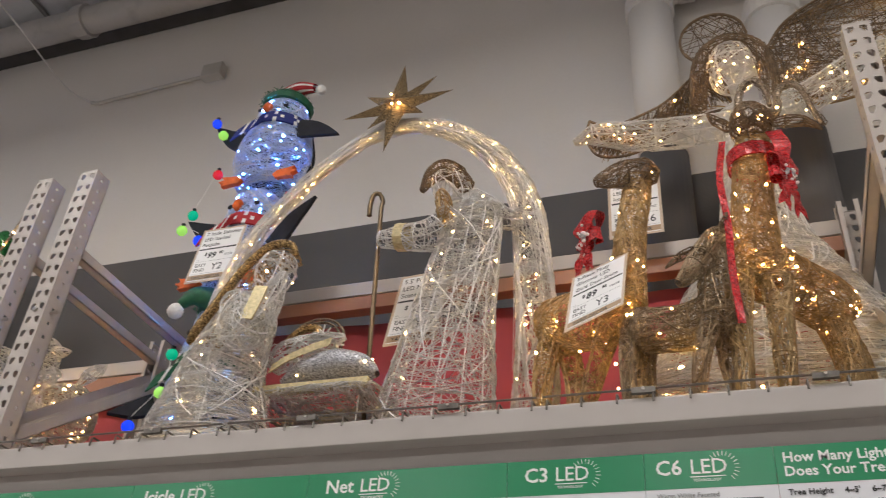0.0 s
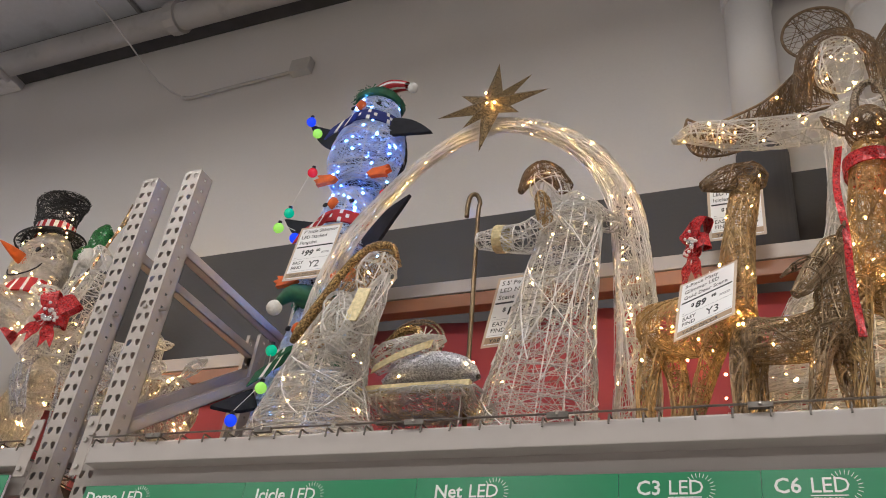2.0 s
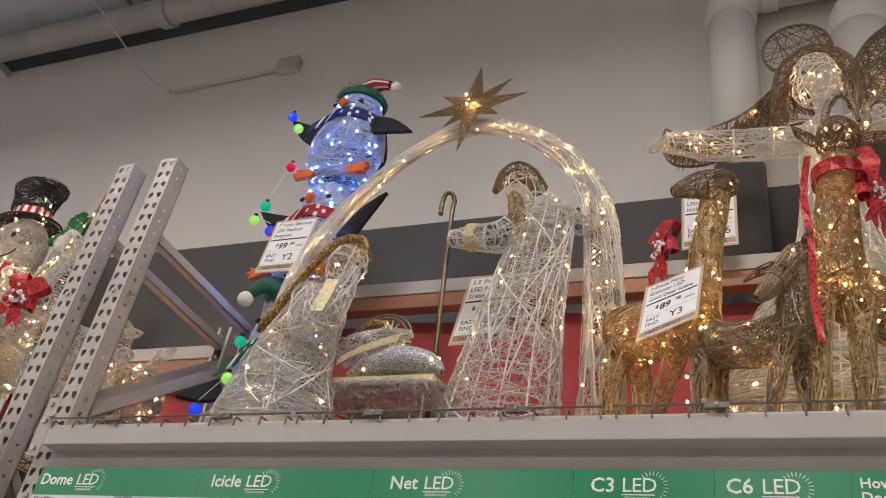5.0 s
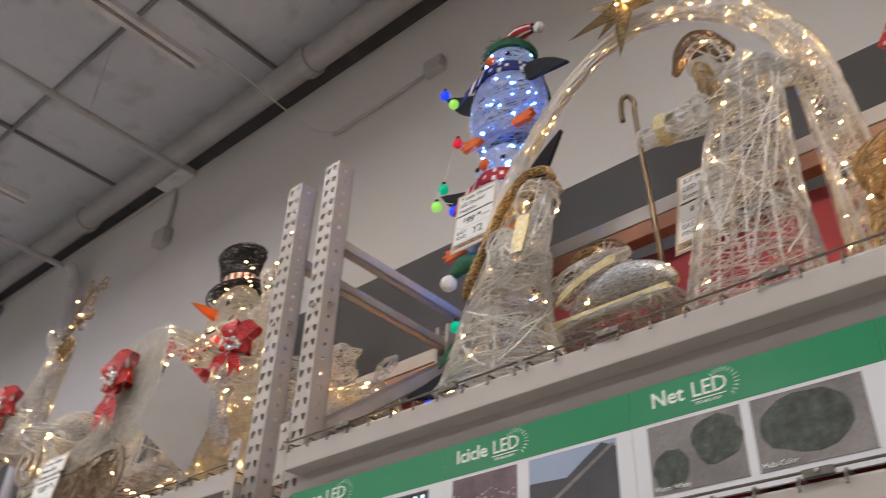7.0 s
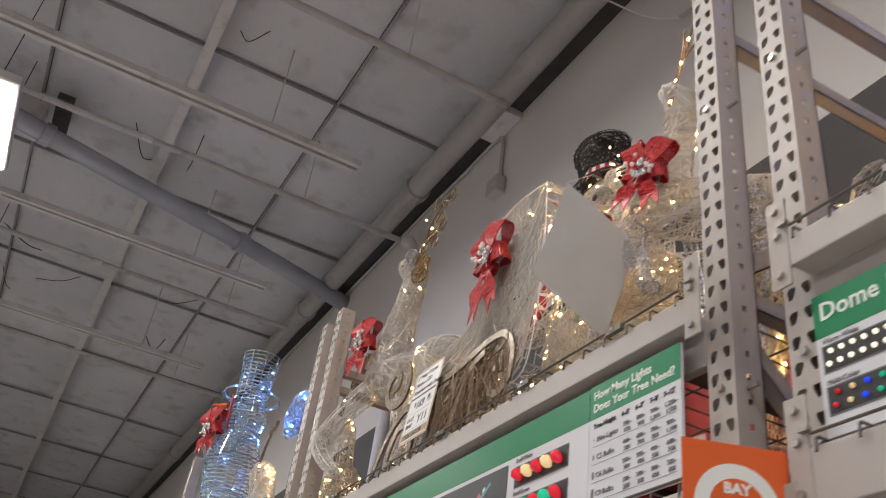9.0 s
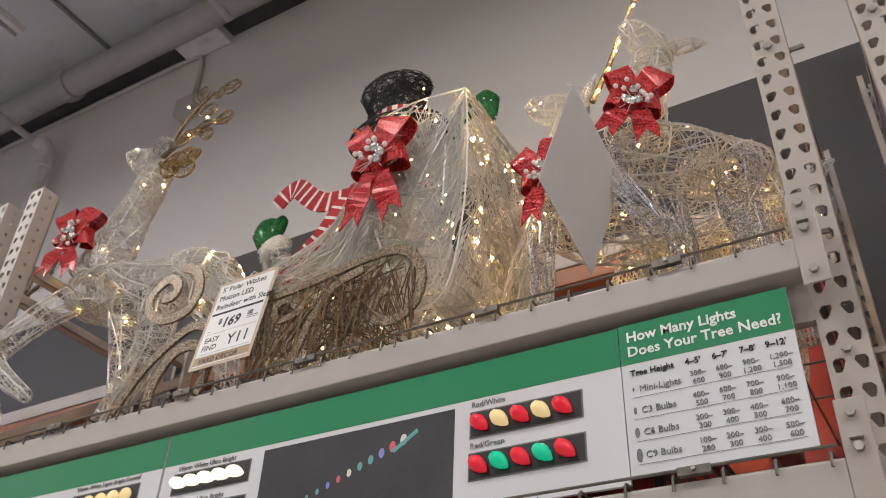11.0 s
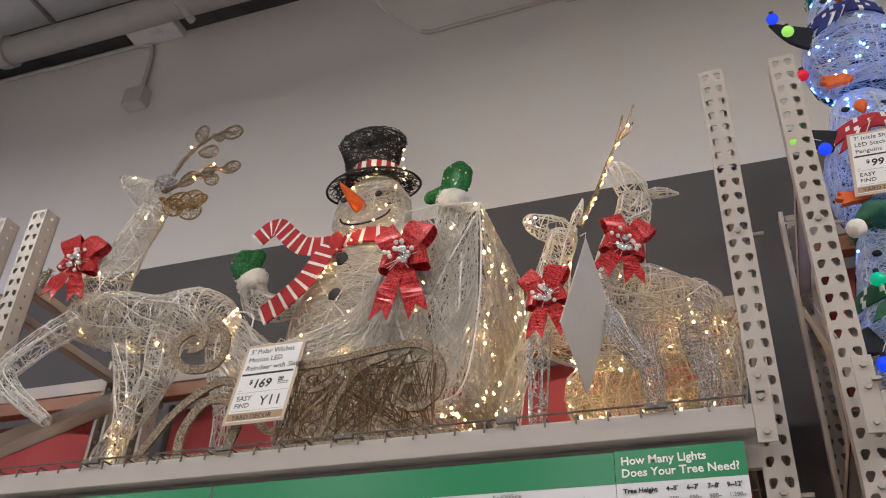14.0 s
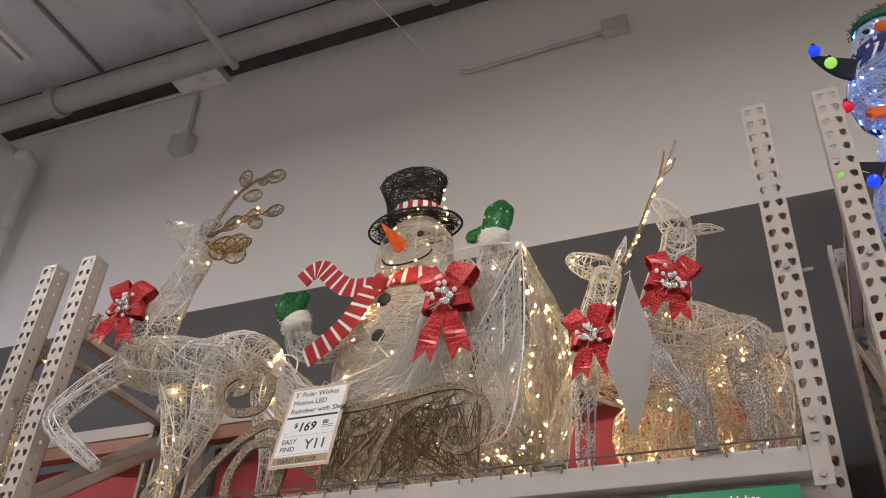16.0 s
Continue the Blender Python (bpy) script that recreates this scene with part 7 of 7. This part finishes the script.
figure_part("arm", ma, t, M_THREAD, 1100, yarn=8)
part("sleeve_trim", Geo().strip([(-1.475, 1.955, 2.91), (-1.455, 1.955, 2.97), (-1.445, 1.957, 3.02)], (0.022, 0, -0.004), 0.003), M_TRIM, t, "gold lace sleeve edge")
leds(t, np.vstack([led_points(mb, 24), led_points(mh, 3)]), M_WARM)

# ---- right bay: gold deer and angel ----
t = thing("gold_deer", (-0.45, 2.25, D), "bronze and gold spun-thread buck with lit bulbs", "light-up decoration", "gold deer scene")
ga = Loft([(-0.40, 2.17, 2.93), (-0.385, 2.18, 3.08), (-0.37, 2.19, 3.22), (-0.35, 2.19, 3.34), (-0.34, 2.18, 3.40)], [0.062, 0.05, 0.043, 0.043, 0.04])
figure_part("neck", ga, t, M_GOLDTHREAD, 5200, 0.0011, yarn=8, jitter=0.015)
gh = Loft([(-0.28, 2.19, 3.40), (-0.32, 2.18, 3.41), (-0.38, 2.15, 3.395), (-0.43, 2.13, 3.37), (-0.46, 2.12, 3.355)], [0.02, 0.05, 0.042, 0.028, 0.014])
figure_part("head", gh, t, M_DARKGOLD, 5200, 0.0011, yarn=4, jitter=0.015)
gt = Loft([(-0.36, 2.16, 2.95), (-0.41, 2.19, 2.94), (-0.50, 2.26, 2.965), (-0.58, 2.33, 3.0), (-0.645, 2.39, 3.02), (-0.67, 2.41, 3.0)], [0.03, 0.08, 0.088, 0.09, 0.09, 0.02])
figure_part("torso", gt, t, M_GOLDTHREAD, 2600, 0.0012, yarn=14, jitter=0.015)
leg("foreleg", [(-0.38, 2.15, 2.88), (-0.375, 2.14, 2.74), (-0.38, 2.14, D)], t, M_GOLDTHREAD, 0.038, 0.019, 3400)
leg("foreleg", [(-0.44, 2.18, 2.90), (-0.475, 2.17, 2.78), (-0.54, 2.16, D)], t, M_GOLDTHREAD, 0.038, 0.019, 3400)
leg("hind_leg", [(-0.62, 2.38, 2.98), (-0.58, 2.36, 2.8), (-0.60, 2.36, D)], t, M_GOLDTHREAD, 0.038, 0.019, 3400)
leg("hind_leg", [(-0.64, 2.33, 2.98), (-0.67, 2.32, 2.8), (-0.66, 2.3, D)], t, M_GOLDTHREAD, 0.038, 0.019, 3400)
leds(t, np.vstack([led_points(ga, 8), led_points(gt, 18, 0.9), led_points(gh, 2), np.column_stack([RNG.uniform(-0.65, -0.36, 7), RNG.uniform(2.1, 2.35, 7), RNG.uniform(2.58, 2.85, 7)])]), M_WARM, 0.006)
ribbon_bow((-0.47, 2.09, 3.11), 0.6, -50, 10, 0.9)

t = thing("gold_deer", (0.03, 2.2, D), "gold spun-thread buck with curled antlers and a red ribbon", "light-up decoration", "gold deer scene")
gb = Loft([(-0.04, 2.14, 2.95), (-0.035, 2.11, 3.08), (-0.025, 2.08, 3.2), (-0.01, 2.05, 3.31), (0.0, 2.04, 3.36)], [0.074, 0.06, 0.054, 0.052, 0.042])
figure_part("neck", gb, t, M_GOLDTHREAD, 4200, 0.0012, yarn=8, jitter=0.015)
gh = Loft([(0.0, 2.09, 3.42), (0.0, 2.05, 3.41), (-0.005, 1.99, 3.385), (-0.01, 1.94, 3.36), (-0.01, 1.92, 3.35)], [0.03, 0.062, 0.052, 0.036, 0.012])
figure_part("head", gh, t, M_DARKGOLD, 5200, 0.0011, yarn=4, jitter=0.015)
ear([(-0.04, 2.06, 3.42), (-0.07, 2.06, 3.44), (-0.10, 2.06, 3.47), (-0.115, 2.06, 3.50)], 0.026, t, M_DARKGOLD)
ear([(0.04, 2.06, 3.42), (0.09, 2.06, 3.42), (0.14, 2.06, 3.41), (0.18, 2.06, 3.37)], 0.026, t, M_DARKGOLD)
for q, pts in enumerate(([(-0.01, 2.07, 3.44), (-0.025, 2.07, 3.52), (-0.005, 2.07, 3.59), (0.03, 2.06, 3.60), (0.055, 2.06, 3.55), (0.06, 2.06, 3.49)], [(0.03, 2.07, 3.43), (0.075, 2.07, 3.47), (0.085, 2.07, 3.54), (0.12, 2.07, 3.575), (0.15, 2.06, 3.53), (0.17, 2.06, 3.44), (0.185, 2.06, 3.39)],
                         [(0.0, 2.05, 3.43), (0.03, 2.05, 3.46), (0.07, 2.05, 3.455)])):
    g = Geo()
    p = curve_pts(pts, 22)
    g.tube(p, np.linspace(0.013, 0.007, 22), 7)
    spun(g, Loft(pts, [0.013] * len(pts), n=22), 3000, 0.001, reach=0.04)
    part("antler", g, M_TAUPE, t, "curled bronze antler")
gt = Loft([(-0.05, 2.1, 3.0), (-0.02, 2.14, 2.98), (0.04, 2.24, 2.99), (0.11, 2.34, 3.0), (0.155, 2.42, 3.0), (0.165, 2.46, 2.97)], [0.03, 0.080, 0.080, 0.078, 0.075, 0.02])
figure_part("torso", gt, t, M_GOLDTHREAD, 2800, 0.0012, yarn=14, jitter=0.015)
leg("foreleg", [(-0.09, 2.09, 2.95), (-0.105, 2.07, 2.78), (-0.115, 2.06, D)], t, M_GOLDTHREAD, 0.038, 0.019, 3400)
leg("foreleg", [(0.0, 2.1, 2.93), (-0.01, 2.1, 2.76), (-0.02, 2.1, D)], t, M_GOLDTHREAD, 0.038, 0.019, 3400)
leg("hind_leg", [(0.13, 2.38, 2.97), (0.16, 2.36, 2.8), (0.14, 2.32, 2.68), (0.12, 2.3, D)], t, M_GOLDTHREAD, 0.046, 0.021, 3400)
leg("hind_leg", [(0.15, 2.45, 2.97), (0.19, 2.43, 2.8), (0.205, 2.42, D)], t, M_GOLDTHREAD, 0.046, 0.021, 3400)
leds(t, np.vstack([led_points(gb, 18), led_points(gt, 30), led_points(gh, 2), np.array([(0.03, 2.04, 3.44), (0.05, 2.03, 3.42), (0.075, 2.04, 3.46), (0.02, 2.03, 3.42), (0.15, 2.05, 3.44)])]), M_WARM, 0.006)
t2 = ribbon_bow((0.045, 2.0, 3.16), 0.55, 55, 0, 1.0, "red ribbon bow with dark berries at the buck's neck")
for pts in ([(-0.085, 2.0, 3.33), (-0.105, 2.0, 3.2), (-0.10, 1.99, 3.05), (-0.105, 1.99, 2.9), (-0.10, 1.98, 2.74)], [(0.05, 2.0, 3.34), (0.065, 1.985, 3.27), (0.05, 1.98, 3.2), (0.06, 1.98, 3.12)]):
    part("streamer", Geo().strip(curve_pts(pts, 16), [(0.009 + 0.012 * (pts[0][0] > 0), 0.004 * math.sin(i), 0) for i in range(16)], 0.0014), M_REDGLIT, t2)
part("collar", Geo().strip([(-0.012 + 0.068 * math.cos(a), 2.06 + 0.066 * math.sin(a), 3.29) for a in np.linspace(0, 2 * np.pi, 25)], (0, 0, 0.022), 0.002), M_REDGLIT, t2)

t = thing("gold_fawn", (-0.25, 2.08, D), "small bronze spun-thread fawn looking back", "light-up decoration", "gold deer scene")
gt = Loft([(-0.11, 2.05, 2.83), (-0.15, 2.06, 2.81), (-0.22, 2.075, 2.80), (-0.29, 2.09, 2.805), (-0.355, 2.10, 2.815), (-0.395, 2.11, 2.80)], [0.02, 0.068, 0.06, 0.058, 0.062, 0.02])
figure_part("torso", gt, t, M_FAWN, 5200, 0.0012, yarn=8, jitter=0.012)
gn = Loft([(-0.145, 2.05, 2.80), (-0.145, 2.04, 2.88), (-0.14, 2.03, 2.95), (-0.13, 2.02, 3.01), (-0.115, 2.02, 3.04)], [0.062, 0.05, 0.04, 0.034, 0.012])
figure_part("neck", gn, t, M_FAWN, 5200, 0.0012, yarn=6, jitter=0.012)
gh = Loft([(-0.105, 2.02, 3.035), (-0.135, 2.01, 3.01), (-0.175, 1.995, 2.95), (-0.21, 1.98, 2.895), (-0.235, 1.97, 2.865)], [0.02, 0.036, 0.034, 0.024, 0.012])
figure_part("head", gh, t, M_FAWN, 5200, 0.0012, yarn=4, jitter=0.012)
ear([(-0.165, 1.995, 2.965), (-0.195, 1.985, 2.965), (-0.23, 1.98, 2.95), (-0.265, 1.975, 2.92)], 0.021, t, M_DARKGOLD)
ear([(-0.13, 2.0, 3.02), (-0.115, 1.995, 3.045), (-0.105, 1.99, 3.06), (-0.10, 1.985, 3.075)], 0.017, t, M_DARKGOLD)
for nm, pts in (("foreleg", [(-0.17, 2.03, 2.79), (-0.20, 2.03, 2.70), (-0.225, 2.03, D)]), ("foreleg", [(-0.13, 2.08, 2.79), (-0.145, 2.08, 2.70), (-0.125, 2.08, D)]), ("hind_leg", [(-0.375, 2.10, 2.82), (-0.39, 2.10, 2.72), (-0.39, 2.10, D)]), ("hind_leg", [(-0.345, 2.15, 2.81), (-0.35, 2.15, 2.72), (-0.34, 2.15, D)])):
    leg(nm, pts, t, M_FAWN, 0.03, 0.014, 6000)
leds(t, np.vstack([led_points(gt, 9), led_points(gn, 3), np.column_stack([RNG.uniform(-0.36, -0.12, 4), RNG.uniform(2.02, 2.15, 4), RNG.uniform(2.57, 2.72, 4)])]), M_WARM, 0.005)


def net_sheet(name, outline, parent, material, n=200, r=0.0015, label="", rim=0.005):
    """A bent wire outline with thread stretched across it."""
    g = Geo()
    q = curve_pts(np.vstack([outline, outline[:1]]), 49)[:-1]
    g.tube(q, rim, 5, closed=True)
    for _ in range(n):
        i, j = RNG.integers(0, 48, 2)
        m = (q[i] + q[j]) / 2 + RNG.normal(0, 0.004, 3)
        g.tube([q[i], m, q[j]], r * RNG.uniform(0.6, 1.4), 3, cap=False)
    return part(name, g, material, parent, label)


t = thing("light_up_angel", (-0.08, 2.52, D), "white spun-thread angel with bronze wings, hair and a round halo", "light-up decoration")
dr = Loft([(-0.06, 2.52, D), (-0.06, 2.52, 2.82), (-0.06, 2.52, 2.93), (-0.06, 2.52, 3.1), (-0.06, 2.52, 3.23), (-0.06, 2.51, 3.36), (-0.06, 2.5, 3.6), (-0.06, 2.5, 3.8), (-0.06, 2.5, 3.87)], [0.50, 0.44, 0.38, 0.285, 0.21, 0.13, 0.09, 0.1, 0.03], [0.20, 0.18, 0.17, 0.15, 0.13, 0.1, 0.07, 0.07, 0.03], ref=(1, 0, 0))
figure_part("dress", dr, t, M_THREAD, 1500, 0.0013, yarn=30, rings=22, longs=26)
hd = Loft([(-0.07, 2.48, 3.920), (-0.07, 2.48, 3.960), (-0.07, 2.48, 4.030), (-0.07, 2.48, 4.100), (-0.07, 2.48, 4.120)], [0.03, 0.075, 0.088, 0.06, 0.015])
figure_part("head", hd, t, M_THREAD, 900, yarn=4)
hr = Loft([(-0.20, 2.50, 3.880), (-0.185, 2.49, 4.010), (-0.15, 2.48, 4.110), (-0.06, 2.47, 4.150), (0.025, 2.48, 4.100), (0.05, 2.49, 3.990), (0.04, 2.5, 3.900)], [0.028, 0.034, 0.03, 0.024, 0.03, 0.034, 0.02], n=40)
figure_part("hair", hr, t, M_DARKGOLD, 3000, 0.0014, yarn=8, label="bronze spun hair")
net_sheet("halo", np.array([(-0.115 + 0.125 * math.cos(a), 2.6, 4.29 + 0.125 * math.sin(a)) for a in np.linspace(0, 2 * np.pi, 13)[:-1]]), t, M_DARKGOLD, 70, label="round bronze wire halo", rim=0.006)
part("halo_stem", Geo().tube([(-0.10, 2.6, 4.18), (-0.085, 2.56, 4.12)], 0.004, 5), M_DARKGOLD, t)
for pts in ([(-0.11, 2.47, 3.76), (-0.25, 2.46, 3.76), (-0.42, 2.45, 3.77), (-0.56, 2.44, 3.80), (-0.64, 2.43, 3.775)], [(0.0, 2.47, 3.78), (0.12, 2.46, 3.80), (0.26, 2.45, 3.87), (0.37, 2.44, 3.94), (0.46, 2.43, 3.97)]):
    lo = Loft(pts, [0.055, 0.06, 0.06, 0.045, 0.012], [0.05, 0.05, 0.05, 0.035, 0.01])
    figure_part("sleeve", lo, t, M_THREAD, 1000, yarn=8)
    leds(t, led_points(lo, 7), M_WARM)
w2 = [(0.06, 2.6, 4.26), (0.14, 2.6, 4.38), (0.26, 2.6, 4.46), (0.40, 2.6, 4.50), (0.54, 2.6, 4.44), (0.58, 2.6, 4.28), (0.50, 2.6, 4.10), (0.36, 2.59, 4.02), (0.20, 2.58, 4.0), (0.09, 2.58, 4.08)]
w2 = [(x, y, z - 0.09) for x, y, z in w2]
up = curve_pts([(-0.12, 2.57, 4.17), (-0.20, 2.57, 4.10), (-0.32, 2.56, 3.985), (-0.45, 2.55, 3.925), (-0.53, 2.545, 3.905), (-0.60, 2.54, 3.945)], 40)
lw = curve_pts([(-0.08, 2.57, 3.92), (-0.20, 2.57, 3.90), (-0.34, 2.56, 3.82), (-0.46, 2.55, 3.77), (-0.57, 2.54, 3.78), (-0.62, 2.54, 3.87)], 40)
g = Geo()
for e in (up, lw, np.vstack([up[-1:], lw[-1:]])):
    g.tube(e, 0.005, 5)
plane_threads(g, up, lw, 2.555, 420, 0.0013, 0.1)
plane_threads(g, up, lw, 2.575, 160, 0.0015, 0.25, 1)
part("wing", g, [M_DARKGOLD, M_GOLDTHREAD], t, "bronze spun wing")
net_sheet("wing", np.array(w2), t, M_DARKGOLD, 230, label="bronze spun wing")
net_sheet("wing", np.array(w2) + np.array([0, 0.03, -0.01]), t, M_GOLDTHREAD, 110)
wing_leds = [up[i] + (lw[i] - up[i]) * RNG.uniform(0.1, 0.9) + np.array([0, -0.015, 0]) for i in RNG.integers(0, 40, 12)]
c = np.array(w2).mean(0)
wing_leds += [c + (np.array(w2[RNG.integers(0, len(w2))]) - c) * RNG.uniform(0.3, 1) + np.array([0, -0.012, 0]) for _ in range(13)]
leds(t, wing_leds, M_WARM, 0.005)
leds(t, np.vstack([led_points(dr, 90, 0.9), led_points(hd, 9, 0.85)]), M_WARM)
t.location, t.scale = (-0.012, 2.74, D), (1.1, 1.0, 1.2)

# ---- far bay, seen past the uprights ----
t = thing("tinsel_snowman", (-7.5, 2.15, D), "silvery iridescent tinsel snowman with a tall hat and red bow", "light-up decoration")
for nm, pts, rr in (("hat", [(-7.45, 2.15, 4.04), (-7.44, 2.15, 4.2), (-7.43, 2.15, 4.36)], [0.115, 0.12, 0.14]), ("brim", [(-7.45, 2.15, 4.03), (-7.45, 2.15, 4.045)], [0.21, 0.2]), ("head", [(-7.47, 2.15, 3.76), (-7.47, 2.15, 3.88), (-7.46, 2.15, 4.03)], [0.12, 0.15, 0.11]),
                    ("middle", [(-7.49, 2.15, 3.3), (-7.49, 2.15, 3.52), (-7.48, 2.15, 3.76)], [0.16, 0.2, 0.13]), ("base", [(-7.5, 2.15, D), (-7.5, 2.15, 2.9), (-7.5, 2.15, 3.3)], [0.2, 0.26, 0.16])):
    lo = Loft(pts, rr, ref=(1, 0, 0))
    g = Geo()
    for u in np.linspace(0.01, 0.99, max(3, int(lo.length / 0.026))):
        g.tube(lo.at(np.full(20, u), np.linspace(0, 6.283, 21)[:-1]), 0.005, 4, closed=True)
    for q in range(8):
        g.tube(lo.at(np.linspace(0, 1, 8), np.full(8, q * 0.785)), 0.004, 4)
    part(nm, g, M_TINSEL, t)
    leds(t, led_points(lo, 8), M_COOL, 0.006)
part("nose", Geo().tube([(-7.48, 2.0, 3.93), (-7.53, 1.9, 3.93)], [0.025, 0.004], 8), M_ORANGEFELT, t)
for pts in ([(-7.62, 2.1, 3.6), (-7.74, 2.06, 3.56), (-7.80, 2.02, 3.66), (-7.81, 2.0, 3.78)], [(-7.36, 2.1, 3.6), (-7.25, 2.08, 3.65), (-7.15, 2.06, 3.8)]):
    lo = Loft(pts, [0.03] * len(pts))
    figure_part("arm", lo, t, M_TINSEL, 2500, yarn=2, wire=M_TINSEL)
part("scarf_tail", Geo().strip(curve_pts([(-7.38, 2.02, 3.74), (-7.30, 1.99, 3.84), (-7.25, 1.98, 3.93)], 8), (0.03, 0, -0.02), 0.004), M_REDFAB, t, "red scarf end")
ribbon_bow((-7.5, 1.96, 3.72), 1.2, 20, 0, 0.6)

t = thing("light_up_reindeer", (-6.55, 2.35, D), "champagne spun-thread reindeer in the neighbouring bay", "light-up decoration")
lo = Loft([(-6.95, 2.3, 2.95), (-6.85, 2.3, 2.98), (-6.6, 2.35, 2.98), (-6.4, 2.4, 3.0), (-6.3, 2.4, 2.97)], [0.04, 0.13, 0.13, 0.13, 0.03])
figure_part("torso", lo, t, M_GOLDTHREAD, 1300, yarn=10)
nl = Loft([(-6.88, 2.28, 3.02), (-6.92, 2.26, 3.2), (-6.95, 2.24, 3.36), (-7.0, 2.22, 3.42)], [0.1, 0.08, 0.08, 0.03])
figure_part("neck", nl, t, M_THREAD, 1000, yarn=6)
for q, (lx, ly) in enumerate(((-6.9, 2.22), (-6.85, 2.38), (-6.42, 2.3), (-6.36, 2.48))):
    leg("foreleg" if q < 2 else "hind_leg", [(lx, ly, 2.92), (lx + 0.02, ly, 2.72), (lx, ly, D)], t, M_THREAD, 0.05, 0.025)
leds(t, np.vstack([led_points(lo, 50), led_points(nl, 18)]), M_WARM, 0.007)
antler("antler", [(-6.93, 2.2, 3.42), (-6.85, 2.2, 3.55), (-6.72, 2.2, 3.62)], [(-6.85, 2.2, 3.55, 70, 0.1), (-6.78, 2.2, 3.6, 10, 0.1)], t, M_TAUPE)

t = thing("tinsel_bird", (-6.35, 2.3, D), "silvery tinsel bird on a dark stake", "light-up decoration")
lo = Loft([(-6.62, 2.25, 3.52), (-6.5, 2.25, 3.58), (-6.35, 2.25, 3.66), (-6.2, 2.25, 3.7)], [0.02, 0.07, 0.08, 0.015])
figure_part("body", lo, t, M_TINSEL, 2200, 0.002, yarn=6, wire=M_TINSEL)
part("stake", Geo().tube([(-6.35, 2.25, D), (-6.35, 2.25, 3.62)], 0.006, 6), M_DARK, t)
leds(t, led_points(lo, 16), M_COOL, 0.006)

t = thing("light_up_reindeer", (-5.75, 2.3, D), "white spun-thread reindeer with brown antlers beyond the upright", "light-up decoration")
lo = Loft([(-5.95, 2.3, 2.95), (-5.88, 2.3, 2.97), (-5.7, 2.3, 2.97), (-5.55, 2.3, 2.98), (-5.48, 2.3, 2.95)], [0.03, 0.10, 0.11, 0.10, 0.03])
figure_part("torso", lo, t, M_THREAD, 900, yarn=10)
nl = Loft([(-5.58, 2.28, 3.0), (-5.54, 2.26, 3.12), (-5.52, 2.25, 3.24), (-5.48, 2.24, 3.28)], [0.08, 0.065, 0.06, 0.02])
figure_part("neck", nl, t, M_THREAD, 1000, yarn=6)
for q, (lx, ly) in enumerate(((-5.9, 2.24), (-5.86, 2.38), (-5.56, 2.24), (-5.53, 2.38))):
    leg("foreleg" if q < 2 else "hind_leg", [(lx, ly, 2.92), (lx + 0.02, ly, 2.72), (lx, ly, D)], t, M_THREAD, 0.045, 0.02)
antler("antler", [(-5.50, 2.2, 3.30), (-5.42, 2.19, 3.36), (-5.30, 2.18, 3.37), (-5.20, 2.18, 3.42), (-5.165, 2.18, 3.52)], [(-5.34, 2.18, 3.37, 60, 0.09), (-5.22, 2.18, 3.42, 75, 0.10)], t, M_TAUPE, 0.009)
leds(t, np.vstack([led_points(lo, 20), led_points(nl, 6), np.array([(-5.38, 2.17, 3.33)])]), M_WARM)
